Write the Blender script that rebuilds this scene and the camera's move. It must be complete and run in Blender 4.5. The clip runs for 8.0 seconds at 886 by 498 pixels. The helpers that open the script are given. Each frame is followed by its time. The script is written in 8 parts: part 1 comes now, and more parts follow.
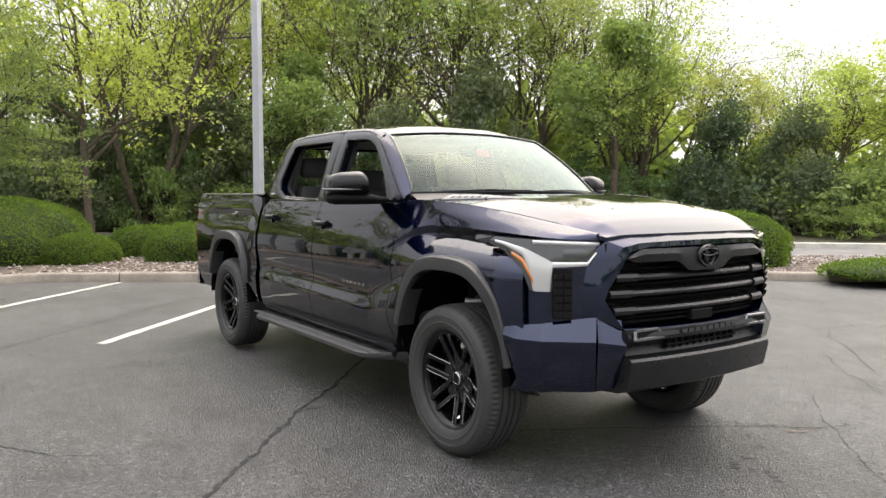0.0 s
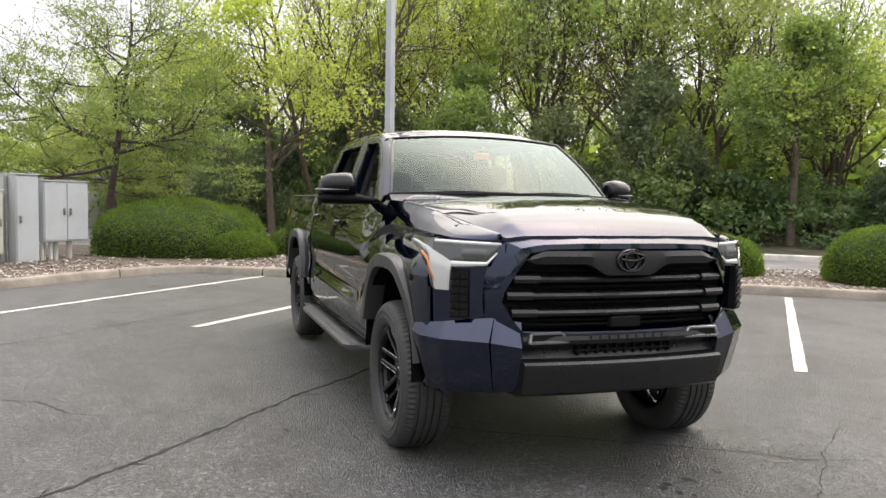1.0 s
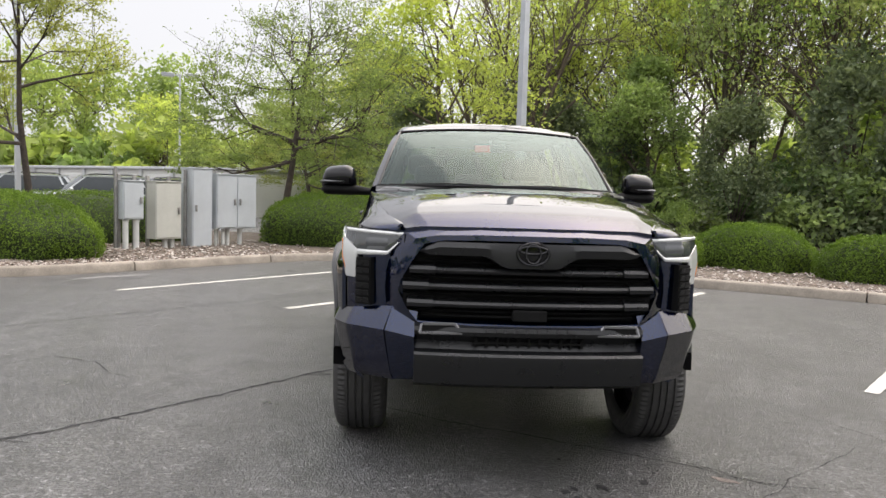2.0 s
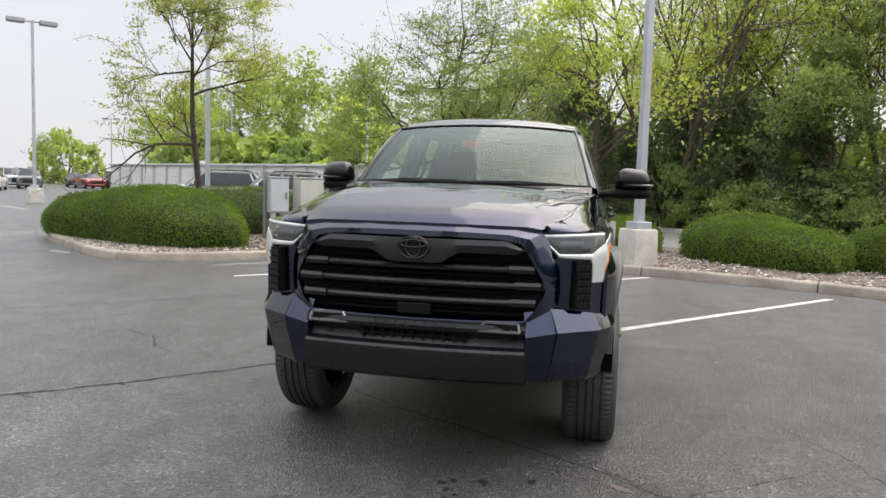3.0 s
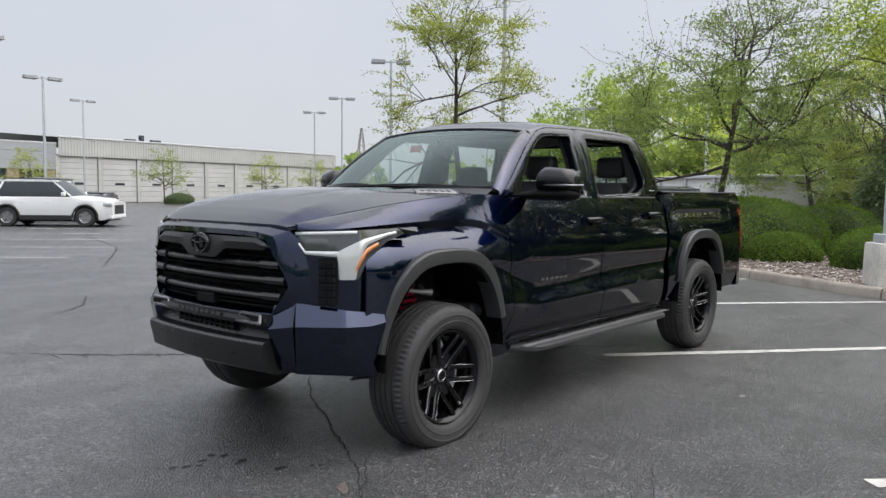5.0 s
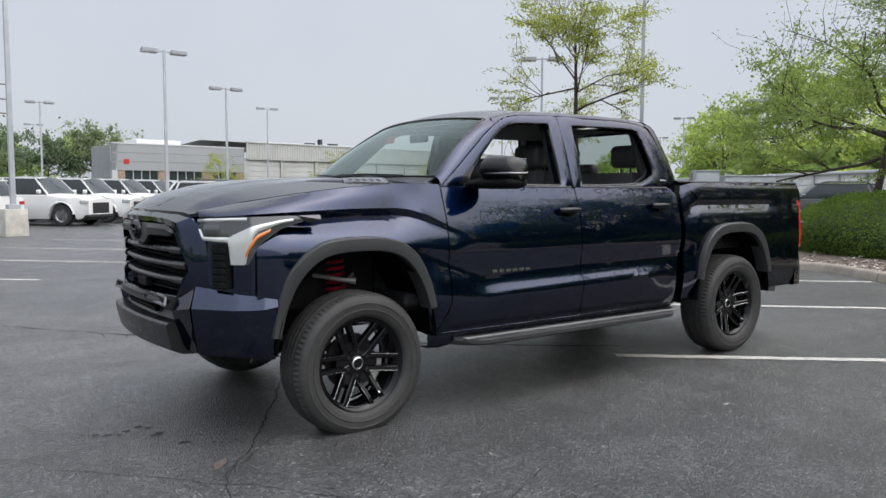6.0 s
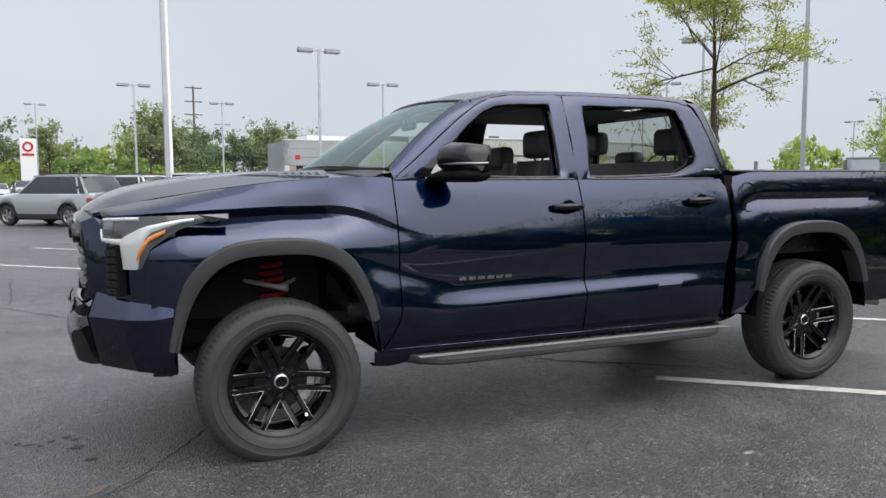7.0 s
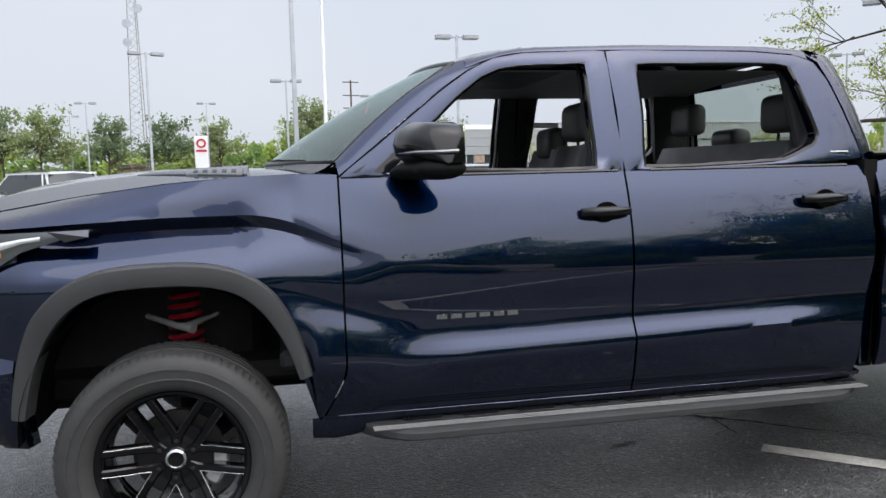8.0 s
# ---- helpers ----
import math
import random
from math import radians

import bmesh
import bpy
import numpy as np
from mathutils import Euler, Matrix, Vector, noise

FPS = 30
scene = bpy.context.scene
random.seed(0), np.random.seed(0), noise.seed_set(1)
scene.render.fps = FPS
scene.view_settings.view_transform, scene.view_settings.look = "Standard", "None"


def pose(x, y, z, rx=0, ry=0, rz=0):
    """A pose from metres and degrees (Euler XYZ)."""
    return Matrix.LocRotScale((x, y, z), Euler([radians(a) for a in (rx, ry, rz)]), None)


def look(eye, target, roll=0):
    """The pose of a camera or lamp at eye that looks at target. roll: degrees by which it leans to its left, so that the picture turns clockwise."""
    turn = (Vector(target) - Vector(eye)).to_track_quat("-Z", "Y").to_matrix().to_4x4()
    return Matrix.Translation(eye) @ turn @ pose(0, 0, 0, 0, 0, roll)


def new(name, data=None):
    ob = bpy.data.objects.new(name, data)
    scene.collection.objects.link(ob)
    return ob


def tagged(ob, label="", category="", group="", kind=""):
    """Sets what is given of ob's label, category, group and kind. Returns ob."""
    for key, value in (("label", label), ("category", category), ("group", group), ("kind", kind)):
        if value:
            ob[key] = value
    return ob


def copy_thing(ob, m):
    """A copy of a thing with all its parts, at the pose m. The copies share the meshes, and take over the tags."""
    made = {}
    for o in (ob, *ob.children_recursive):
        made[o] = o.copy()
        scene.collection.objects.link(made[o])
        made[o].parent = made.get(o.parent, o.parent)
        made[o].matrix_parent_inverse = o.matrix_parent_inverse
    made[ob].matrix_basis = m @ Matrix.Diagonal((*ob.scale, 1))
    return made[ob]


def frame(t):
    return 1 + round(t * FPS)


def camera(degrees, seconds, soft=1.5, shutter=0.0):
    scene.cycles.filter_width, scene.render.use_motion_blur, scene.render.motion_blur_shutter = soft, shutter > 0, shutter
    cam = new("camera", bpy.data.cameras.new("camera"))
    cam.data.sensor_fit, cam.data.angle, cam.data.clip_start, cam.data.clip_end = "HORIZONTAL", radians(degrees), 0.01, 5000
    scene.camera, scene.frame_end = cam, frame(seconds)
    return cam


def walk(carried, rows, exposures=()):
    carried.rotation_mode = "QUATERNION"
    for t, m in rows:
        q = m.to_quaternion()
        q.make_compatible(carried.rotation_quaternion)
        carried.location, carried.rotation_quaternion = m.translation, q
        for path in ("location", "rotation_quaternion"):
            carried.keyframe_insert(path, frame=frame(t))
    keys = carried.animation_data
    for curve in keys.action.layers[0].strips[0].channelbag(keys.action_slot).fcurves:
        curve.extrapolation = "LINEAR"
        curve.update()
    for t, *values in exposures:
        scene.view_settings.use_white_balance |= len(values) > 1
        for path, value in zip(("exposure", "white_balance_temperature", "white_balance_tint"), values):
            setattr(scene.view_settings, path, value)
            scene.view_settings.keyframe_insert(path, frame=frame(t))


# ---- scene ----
cam = camera(60.3, 8.0)
PATH = [
    (0, (3.459, -3.347, 1.454), (1.808, -2.228, 1.313), 0.1),
    (0.5, (3.88, -2.749, 1.428), (2.101, -1.844, 1.3), 0.5),
    (1, (4.224, -2.093, 1.42), (2.335, -1.448, 1.296), 1.0),
    (1.5, (4.462, -1.396, 1.425), (2.503, -1.016, 1.289), 1.3),
    (2, (4.59, -0.629, 1.425), (2.598, -0.522, 1.279), 1.7),
    (2.2, (4.632, -0.318, 1.474), (2.638, -0.317, 1.321), 1.8),
    (3.3, (4.514, 1.38, 1.44), (2.602, 0.82, 1.266), 1.5),
    (3.5, (4.416, 1.691, 1.421), (2.534, 1.038, 1.246), 1.3),
    (4, (4.174, 2.448, 1.431), (2.386, 1.569, 1.259), 1.1),
    (4.5, (3.764, 3.125, 1.419), (2.096, 2.033, 1.258), 0.9),
    (4.7, (3.582, 3.387, 1.457), (1.972, 2.211, 1.3), 0.8),
    (5.8, (2.425, 4.575, 1.384), (1.177, 3.02, 1.233), 0.3),
    (6, (2.172, 4.748, 1.389), (0.995, 3.138, 1.233), 0.2),
    (6.5, (1.463, 4.878, 1.396), (0.478, 3.145, 1.231), 0.1),
    (7, (0.743, 4.784, 1.397), (-0.044, 2.954, 1.221), -0.3),
    (7.5, (0.107, 4.367, 1.414), (-0.484, 2.466, 1.224), -0.8),
    (8, (-0.456, 3.826, 1.42), (-0.85, 1.876, 1.219), -1.4),
]
walk(cam, [(t, look(eye, target, roll)) for t, eye, target, roll in PATH], exposures=[(0, 0.83, 7100, 14), (1, 0.76, 7100, 14), (2, 0.66, 7000, 14), (3.5, 0.47, 6750, 12), (4.5, 0.31, 6550, 12), (6, 0.20, 6400, 11), (7, 0.27, 6350, 11), (8, 0.38, 6300, 12)])

# ---------------------------------------------------------------- light
world = bpy.data.worlds.new("overcast_sky")
scene.world = world
world.use_nodes = True
wn, wl = world.node_tree.nodes, world.node_tree.links
wn.clear()
sky = wn.new("ShaderNodeTexSky")
sky.sky_type, sky.sun_disc = "NISHITA", False
sky.sun_elevation, sky.sun_rotation = radians(62), radians(-41)
sky.air_density, sky.dust_density, sky.ozone_density = 1.0, 5.0, 1.0
# a thin, even cloud layer over the clear sky
sky_gain = wn.new("ShaderNodeVectorMath"); sky_gain.operation = "SCALE"; sky_gain.inputs["Scale"].default_value = 0.10
cloud_noise = wn.new("ShaderNodeTexNoise"); cloud_noise.inputs["Scale"].default_value = 1.6; cloud_noise.inputs["Detail"].default_value = 5
cloud_ramp = wn.new("ShaderNodeValToRGB")
cloud_ramp.color_ramp.elements[0].position, cloud_ramp.color_ramp.elements[0].color = 0.25, (0.66, 0.71, 0.78, 1)
cloud_ramp.color_ramp.elements[1].position, cloud_ramp.color_ramp.elements[1].color = 0.8, (0.80, 0.82, 0.84, 1)
sky_mix = wn.new("ShaderNodeMix"); sky_mix.data_type = "RGBA"; sky_mix.inputs["Factor"].default_value = 0.8
background = wn.new("ShaderNodeBackground"); background.inputs["Strength"].default_value = 1.0
sky_out = wn.new("ShaderNodeOutputWorld")
wl.new(sky.outputs["Color"], sky_gain.inputs[0])
wl.new(cloud_noise.outputs["Fac"], cloud_ramp.inputs["Fac"])
wl.new(sky_gain.outputs["Vector"], sky_mix.inputs[6])
wl.new(cloud_ramp.outputs["Color"], sky_mix.inputs[7])
# an overcast sky grows brighter towards the zenith
sky_way = wn.new("ShaderNodeTexCoord")
sky_split = wn.new("ShaderNodeSeparateXYZ")
zenith = wn.new("ShaderNodeMapRange"); zenith.interpolation_type = "SMOOTHSTEP"
for key, value in (("From Min", 0.26), ("From Max", 0.80), ("To Min", 0.94), ("To Max", 2.35)):
    zenith.inputs[key].default_value = value
wl.new(sky_way.outputs["Generated"], sky_split.inputs[0])
wl.new(sky_split.outputs["Z"], zenith.inputs["Value"])
# the cloud is thinner, and brighter, on the side of the veiled sun
sun_way = Vector((-0.50, 0.60, 0.64)).normalized()
nearness = wn.new("ShaderNodeVectorMath"); nearness.operation = "DOT_PRODUCT"; nearness.inputs[1].default_value = sun_way
aureole = wn.new("ShaderNodeMapRange"); aureole.interpolation_type = "SMOOTHSTEP"
for key, value in (("From Min", 0.40), ("From Max", 0.97), ("To Min", 0.97), ("To Max", 1.22)):
    aureole.inputs[key].default_value = value
sky_gain2 = wn.new("ShaderNodeMath"); sky_gain2.operation = "MULTIPLY"
wl.new(sky_way.outputs["Generated"], nearness.inputs[0])
wl.new(nearness.outputs["Value"], aureole.inputs["Value"])
wl.new(zenith.outputs["Result"], sky_gain2.inputs[0]); wl.new(aureole.outputs["Result"], sky_gain2.inputs[1])
wl.new(sky_gain2.outputs["Value"], background.inputs["Strength"])
wl.new(sky_mix.outputs[2], background.inputs["Color"])
wl.new(background.outputs["Background"], sky_out.inputs["Surface"])

sun = new("sun", bpy.data.lights.new("sun", "SUN"))
sun.data.energy, sun.data.angle, sun.data.color = 1.5, radians(90), (1.0, 0.95, 0.86)
sun.matrix_world = look((-10, 12, 14), (0, 0, 0))

# ---------------------------------------------------------------- building tools
def finish(me, mat, smooth=35):
    if mat is not None:
        me.materials.append(mat)
    if smooth:
        me.polygons.foreach_set("use_smooth", [True] * len(me.polygons))
        me.set_sharp_from_angle(angle=radians(smooth))
    me.update()
    return me


def thing(name, label, category, group="", m=None, kind=""):
    """An Empty that carries the parts of one thing."""
    ob = new(name)
    ob.empty_display_size = 0.2
    if m is not None:
        ob.matrix_world = m
    return tagged(ob, label, category, group, kind)


def part(name, bm, mat, parent=None, label="", smooth=35, m=None):
    """Links a bmesh as one mesh object under a thing or a part."""
    me = bpy.data.meshes.new(name)
    bmesh.ops.recalc_face_normals(bm, faces=bm.faces[:])
    bm.to_mesh(me)
    bm.free()
    ob = new(name, finish(me, mat, smooth))
    ob.parent = parent
    if m is not None:
        ob.matrix_local = m
    return tagged(ob, label)


def solid(name, bm, mat, label, category, group="", kind="", smooth=35, m=None):
    """A thing that is one mesh."""
    ob = part(name, bm, mat, None, "", smooth)
    if m is not None:
        ob.matrix_world = m
    return tagged(ob, label, category, group, kind)


def from_arrays(name, verts, faces, mat, smooth=0):
    me = bpy.data.meshes.new(name)
    me.from_pydata(verts, [], faces)
    return finish(me, mat, smooth)


def box(bm, lo, hi, bevel=0.0, m=None, seg=1):
    """Adds a box between two corners, with bevelled edges."""
    lo, hi = Vector(lo), Vector(hi)
    made = bmesh.ops.create_cube(bm, size=1.0)["verts"]
    for v in made:
        v.co = Vector([lo[i] + (v.co[i] + 0.5) * (hi[i] - lo[i]) for i in range(3)])
    if bevel:
        edges = list({e for v in made for e in v.link_edges})
        out = bmesh.ops.bevel(bm, geom=edges, offset=bevel, segments=seg, affect="EDGES", profile=0.6)
        made = list(set(out["verts"]) | {v for v in made if v.is_valid})
    if m is not None:
        bmesh.ops.transform(bm, matrix=m, verts=made)
    return made


def boxes(*rows, bevel=0.0):
    bm = bmesh.new()
    for lo, hi in rows:
        box(bm, lo, hi, bevel)
    return bm


def cylinder(bm, a, b, r0, r1=None, n=16, caps=True):
    """Adds a round bar from a to b."""
    a, b = Vector(a), Vector(b)
    turn = (b - a).to_track_quat("Z", "Y").to_matrix().to_4x4()
    m = Matrix.Translation((a + b) / 2) @ turn
    return bmesh.ops.create_cone(bm, cap_ends=caps, segments=n, radius1=r0, radius2=r0 if r1 is None else r1, depth=(b - a).length, matrix=m)["verts"]


def tube(bm, points, radii, n=8, caps=True):
    """Adds a bent round bar along points."""
    points = [Vector(p) for p in points]
    rings = []
    for i, p in enumerate(points):
        way = (points[min(i + 1, len(points) - 1)] - points[max(i - 1, 0)]).normalized()
        side = way.cross(Vector((0, 0, 1)) if abs(way.z) < 0.9 else Vector((1, 0, 0))).normalized()
        up = side.cross(way)
        r = radii if isinstance(radii, (int, float)) else radii[i]
        rings.append([bm.verts.new(p + r * (math.cos(2 * math.pi * k / n) * side + math.sin(2 * math.pi * k / n) * up)) for k in range(n)])
    for a, b in zip(rings, rings[1:]):
        for k in range(n):
            bm.faces.new((a[k], a[(k + 1) % n], b[(k + 1) % n], b[k]))
    if caps:
        bm.faces.new(rings[0][::-1]), bm.faces.new(rings[-1])
    return [v for ring in rings for v in ring]


def grid(bm, rows, close=False):
    """Adds a sheet through rows of points."""
    vs = [[bm.verts.new(p) for p in row] for row in rows]
    for a, b in zip(vs, vs[1:] + (vs[:1] if close else [])):
        for k in range(len(a) - 1):
            if len({a[k], a[k + 1], b[k + 1], b[k]}) == 4:
                bm.faces.new((a[k], a[k + 1], b[k + 1], b[k]))
    return vs


def slab(bm, outline, way, bevel=0.0):
    """Adds a plate: a flat or bent outline, pushed along a vector."""
    way = Vector(way)
    a = [bm.verts.new(p) for p in outline]
    b = [bm.verts.new(Vector(p) + way) for p in outline]
    n = len(a)
    fs = [bm.faces.new(a), bm.faces.new(b[::-1])]
    for k in range(n):
        fs.append(bm.faces.new((a[k], b[k], b[(k + 1) % n], a[(k + 1) % n])))
    if bevel:
        edges = list({e for f in fs for e in f.edges})
        bmesh.ops.bevel(bm, geom=edges, offset=bevel, segments=1, affect="EDGES")
    return a + b


def lathe(bm, profile, n=48, axis="Y", centre=(0, 0, 0)):
    """Adds a turned body: profile rows of (radius, along the axis)."""
    rows = []
    for k in range(n + 1):
        c, s = math.cos(2 * math.pi * k / n), math.sin(2 * math.pi * k / n)
        rows.append([Vector(centre) + (Vector((r * c, h, r * s)) if axis == "Y" else Vector((r * c, r * s, h))) for r, h in profile])
    grid(bm, rows)
    bmesh.ops.remove_doubles(bm, verts=bm.verts[:], dist=1e-5)


def smoothstep(a, b, x):
    t = min(1.0, max(0.0, (x - a) / (b - a)))
    return t * t * (3 - 2 * t)


def lerp(a, b, t):
    return a + (b - a) * t


def along(xs, ys, x):
    if xs[0] > xs[-1]:
        xs, ys = xs[::-1], ys[::-1]
    return float(np.interp(x, xs, ys))


# ---------------------------------------------------------------- materials
class Shader:
    """A node material with a Principled surface."""
    def __init__(self, name, color=(0.5, 0.5, 0.5), rough=0.5, metal=0.0, **more):
        self.mat = bpy.data.materials.new(name)
        self.mat.use_nodes = True
        self.n, self.l = self.mat.node_tree.nodes, self.mat.node_tree.links
        self.b = self.n["Principled BSDF"]
        self.b.inputs["Base Color"].default_value = (*color, 1)
        self.b.inputs["Roughness"].default_value = rough
        self.b.inputs["Metallic"].default_value = metal
        for key, value in more.items():
            self.b.inputs[key.replace("_", " ").title().replace("Ior", "IOR")].default_value = value
        self.space = None

    def place(self):
        if self.space is None:
            self.space = self.n.new("ShaderNodeTexCoord").outputs["Object"]
        return self.space

    def noise(self, scale, detail=4, rough=0.6, stretch=None):
        t = self.n.new("ShaderNodeTexNoise")
        t.inputs["Scale"].default_value, t.inputs["Detail"].default_value, t.inputs["Roughness"].default_value = scale, detail, rough
        src = self.place()
        if stretch:
            mp = self.n.new("ShaderNodeMapping"); mp.inputs["Scale"].default_value = stretch
            self.l.new(src, mp.inputs["Vector"]); src = mp.outputs["Vector"]
        self.l.new(src, t.inputs["Vector"])
        return t.outputs["Fac"]

    def cells(self, scale, out="Distance", random=1.0):
        t = self.n.new("ShaderNodeTexVoronoi")
        t.inputs["Scale"].default_value, t.inputs["Randomness"].default_value = scale, random
        self.l.new(self.place(), t.inputs["Vector"])
        return t.outputs[out]

    def ramp(self, fac, *stops):
        r = self.n.new("ShaderNodeValToRGB")
        e = r.color_ramp.elements
        while len(e) < len(stops):
            e.new(0.5)
        for el, (pos, col) in zip(e, stops):
            el.position = pos
            el.color = (*col, 1) if isinstance(col, tuple) else (col, col, col, 1)
        self.l.new(fac, r.inputs["Fac"])
        return r.outputs["Color"]

    def mix(self, a, b, fac, kind="MIX"):
        m = self.n.new("ShaderNodeMix"); m.data_type, m.blend_type = "RGBA", kind
        for key, v in (("A", a), ("B", b), ("Factor", fac)):
            sock = [s for s in m.inputs if s.name == key and s.type == ("VALUE" if key == "Factor" else "RGBA")][0]
            if isinstance(v, bpy.types.NodeSocket):
                self.l.new(v, sock)
            else:
                sock.default_value = v if key == "Factor" else (*v, 1) if len(v) == 3 else v
        return [s for s in m.outputs if s.type == "RGBA"][0]

    def random(self):
        return self.n.new("ShaderNodeObjectInfo").outputs["Random"]

    def island(self):
        return self.n.new("ShaderNodeNewGeometry").outputs["Random Per Island"]

    def color(self, s):
        self.l.new(s, self.b.inputs["Base Color"]); return self

    def rough(self, s):
        self.l.new(s, self.b.inputs["Roughness"]); return self

    def bump(self, s, depth, strength=1.0):
        u = self.n.new("ShaderNodeBump")
        u.inputs["Distance"].default_value, u.inputs["Strength"].default_value = depth, strength
        self.l.new(s, u.inputs["Height"])
        if self.b.inputs["Normal"].is_linked:
            self.l.new(self.b.inputs["Normal"].links[0].from_socket, u.inputs["Normal"])
        self.l.new(u.outputs["Normal"], self.b.inputs["Normal"]); return self


def m_asphalt():
    s = Shader("asphalt", rough=0.6)
    big = s.ramp(s.noise(0.25, 6, 0.65), (0.3, (0.041, 0.041, 0.043)), (0.7, (0.094, 0.0925, 0.091)))
    mid = s.ramp(s.noise(3.0, 8, 0.75), (0.34, 0.55), (0.66, 1.35))
    fine = s.ramp(s.cells(70, "Color"), (0.0, 0.18), (0.45, 0.75), (0.8, 1.4), (1.0, 3.2))
    grit = s.ramp(s.noise(30, 5, 0.85), (0.38, 0.45), (0.62, 1.6))
    wear = s.ramp(s.noise(0.55, 5, 0.65, (0.35, 1.5, 1)), (0.42, 0.8), (0.68, 1.3))
    c = s.mix(s.mix(s.mix(s.mix(big, mid, 0.9, "MULTIPLY"), fine, 1.0, "MULTIPLY"), grit, 0.9, "MULTIPLY"), wear, 0.9, "MULTIPLY")
    s.color(c).rough(s.ramp(s.noise(1.4, 6, 0.7), (0.3, 0.26), (0.75, 0.42)))
    s.b.inputs["Specular IOR Level"].default_value = 0.75
    return s.bump(s.cells(95), 0.011, 0.9).bump(s.noise(26, 6, 0.75), 0.008, 0.7).mat


def m_paint(name, color, metal=0.35, rough=0.34, flake=True, index=1.5):
    s = Shader(name, color, rough, metal, Coat_Weight=1.0, Coat_Roughness=0.012, Coat_Ior=index)
    if flake:
        s.b.inputs["Specular Tint"].default_value = (0.02, 0.045, 0.10, 1)
        f = s.ramp(s.cells(1600, "Color"), (0.0, tuple(0.75 * c for c in color)), (1.0, tuple(1.5 * c for c in color)))
        s.color(f)
    s.rough(s.ramp(s.noise(5, 4), (0.3, rough * 0.9), (0.7, rough * 1.15)))
    return s.mat


def m_plain(name, color, rough=0.5, metal=0.0, var=0.18, scale=6.0, bump=0.0, bscale=60.0, **more):
    """Two scales of variation on one colour, with a fine grain."""
    s = Shader(name, color, rough, metal, **more)
    big = s.ramp(s.noise(scale, 5), (0.3, tuple(c * (1 - var) for c in color)), (0.7, tuple(min(1, c * (1 + var)) for c in color)))
    small = s.ramp(s.noise(bscale, 3), (0.3, 1 - var * 0.6), (0.7, 1 + var * 0.6))
    s.color(s.mix(big, small, 1.0, "MULTIPLY"))
    s.rough(s.ramp(s.noise(scale * 1.7, 4), (0.3, max(0.02, rough * 0.85)), (0.7, min(1, rough * 1.15))))
    if bump:
        s.bump(s.noise(bscale, 4, 0.7), bump)
    return s.mat


def m_leaf(name, dark, light, trans=0.35, vary=True):
    dark, light = (dark[0] * 1.44, dark[1] * 1.36, dark[2] * 2.4), (light[0] * 1.44, light[1] * 1.36, light[2] * 2.4)
    s = Shader(name, light, 0.6)
    s.b.inputs["Specular IOR Level"].default_value = 0.22
    mean = tuple(0.5 * (a + b) for a, b in zip(dark, light))
    c = s.ramp(s.island(), (0.0, tuple(0.5 * (a + b) for a, b in zip(dark, mean))), (0.7, mean), (1.0, light))
    patch = s.ramp(s.noise(0.8, 3), (0.32, (0.68, 0.72, 0.72)), (0.68, (1.30, 1.25, 1.1)))
    c = s.mix(c, patch, 1.0, "MULTIPLY")
    if vary:
        c = s.mix(c, s.ramp(s.random(), (0.0, (0.72, 0.82, 0.85)), (0.5, (1.02, 1.0, 0.97)), (1.0, (1.28, 1.20, 1.0))), 1.0, "MULTIPLY")
    s.color(c)
    t = s.n.new("ShaderNodeBsdfTranslucent")
    s.l.new(s.mix(c, (1.25, 1.4, 0.75), 1.0, "MULTIPLY"), t.inputs["Color"])
    mx = s.n.new("ShaderNodeMixShader"); mx.inputs["Fac"].default_value = trans
    s.l.new(s.b.outputs[0], mx.inputs[1]); s.l.new(t.outputs[0], mx.inputs[2])
    s.l.new(mx.outputs[0], s.n["Material Output"].inputs["Surface"])
    return s.mat


def m_glass(name, tint=(0.75, 0.85, 0.82), clear=0.7, rough=0.01, index=1.7, gloss=(1, 1, 1)):
    """A thin pane: clear film with a mirror gloss."""
    s = Shader(name)
    gl = s.n.new("ShaderNodeBsdfGlossy"); gl.inputs["Roughness"].default_value = rough; gl.inputs["Color"].default_value = (*gloss, 1)
    tr = s.n.new("ShaderNodeBsdfTransparent"); tr.inputs["Color"].default_value = tuple(c * clear for c in tint) + (1,)
    fr = s.n.new("ShaderNodeFresnel"); fr.inputs["IOR"].default_value = index
    mx = s.n.new("ShaderNodeMixShader")
    s.l.new(fr.outputs[0], mx.inputs[0]); s.l.new(tr.outputs[0], mx.inputs[1]); s.l.new(gl.outputs[0], mx.inputs[2])
    s.l.new(mx.outputs[0], s.n["Material Output"].inputs["Surface"])
    return s.mat


ASPHALT = m_asphalt()
CONCRETE = m_plain("kerb_concrete", (0.27, 0.235, 0.195), 0.85, var=0.3, scale=2.5, bump=0.004, bscale=55)
PALE_CONCRETE = m_plain("pale_concrete", (0.52, 0.50, 0.45), 0.85, var=0.25, scale=3.0, bump=0.004, bscale=45)
STRIPE = m_plain("worn_white_paint", (0.47, 0.455, 0.42), 0.6, var=0.24, scale=9, bump=0.002, bscale=90)
TAR = m_plain("dark_crack", (0.015, 0.015, 0.016), 0.9, var=0.3, scale=8)
DAMP = m_plain("damp_spot", (0.012, 0.012, 0.013), 0.6, var=0.3, scale=8)
GRAVEL_BED = m_plain("gravel_bed", (0.12, 0.095, 0.075), 0.95, var=0.4, scale=5, bump=0.02, bscale=30)
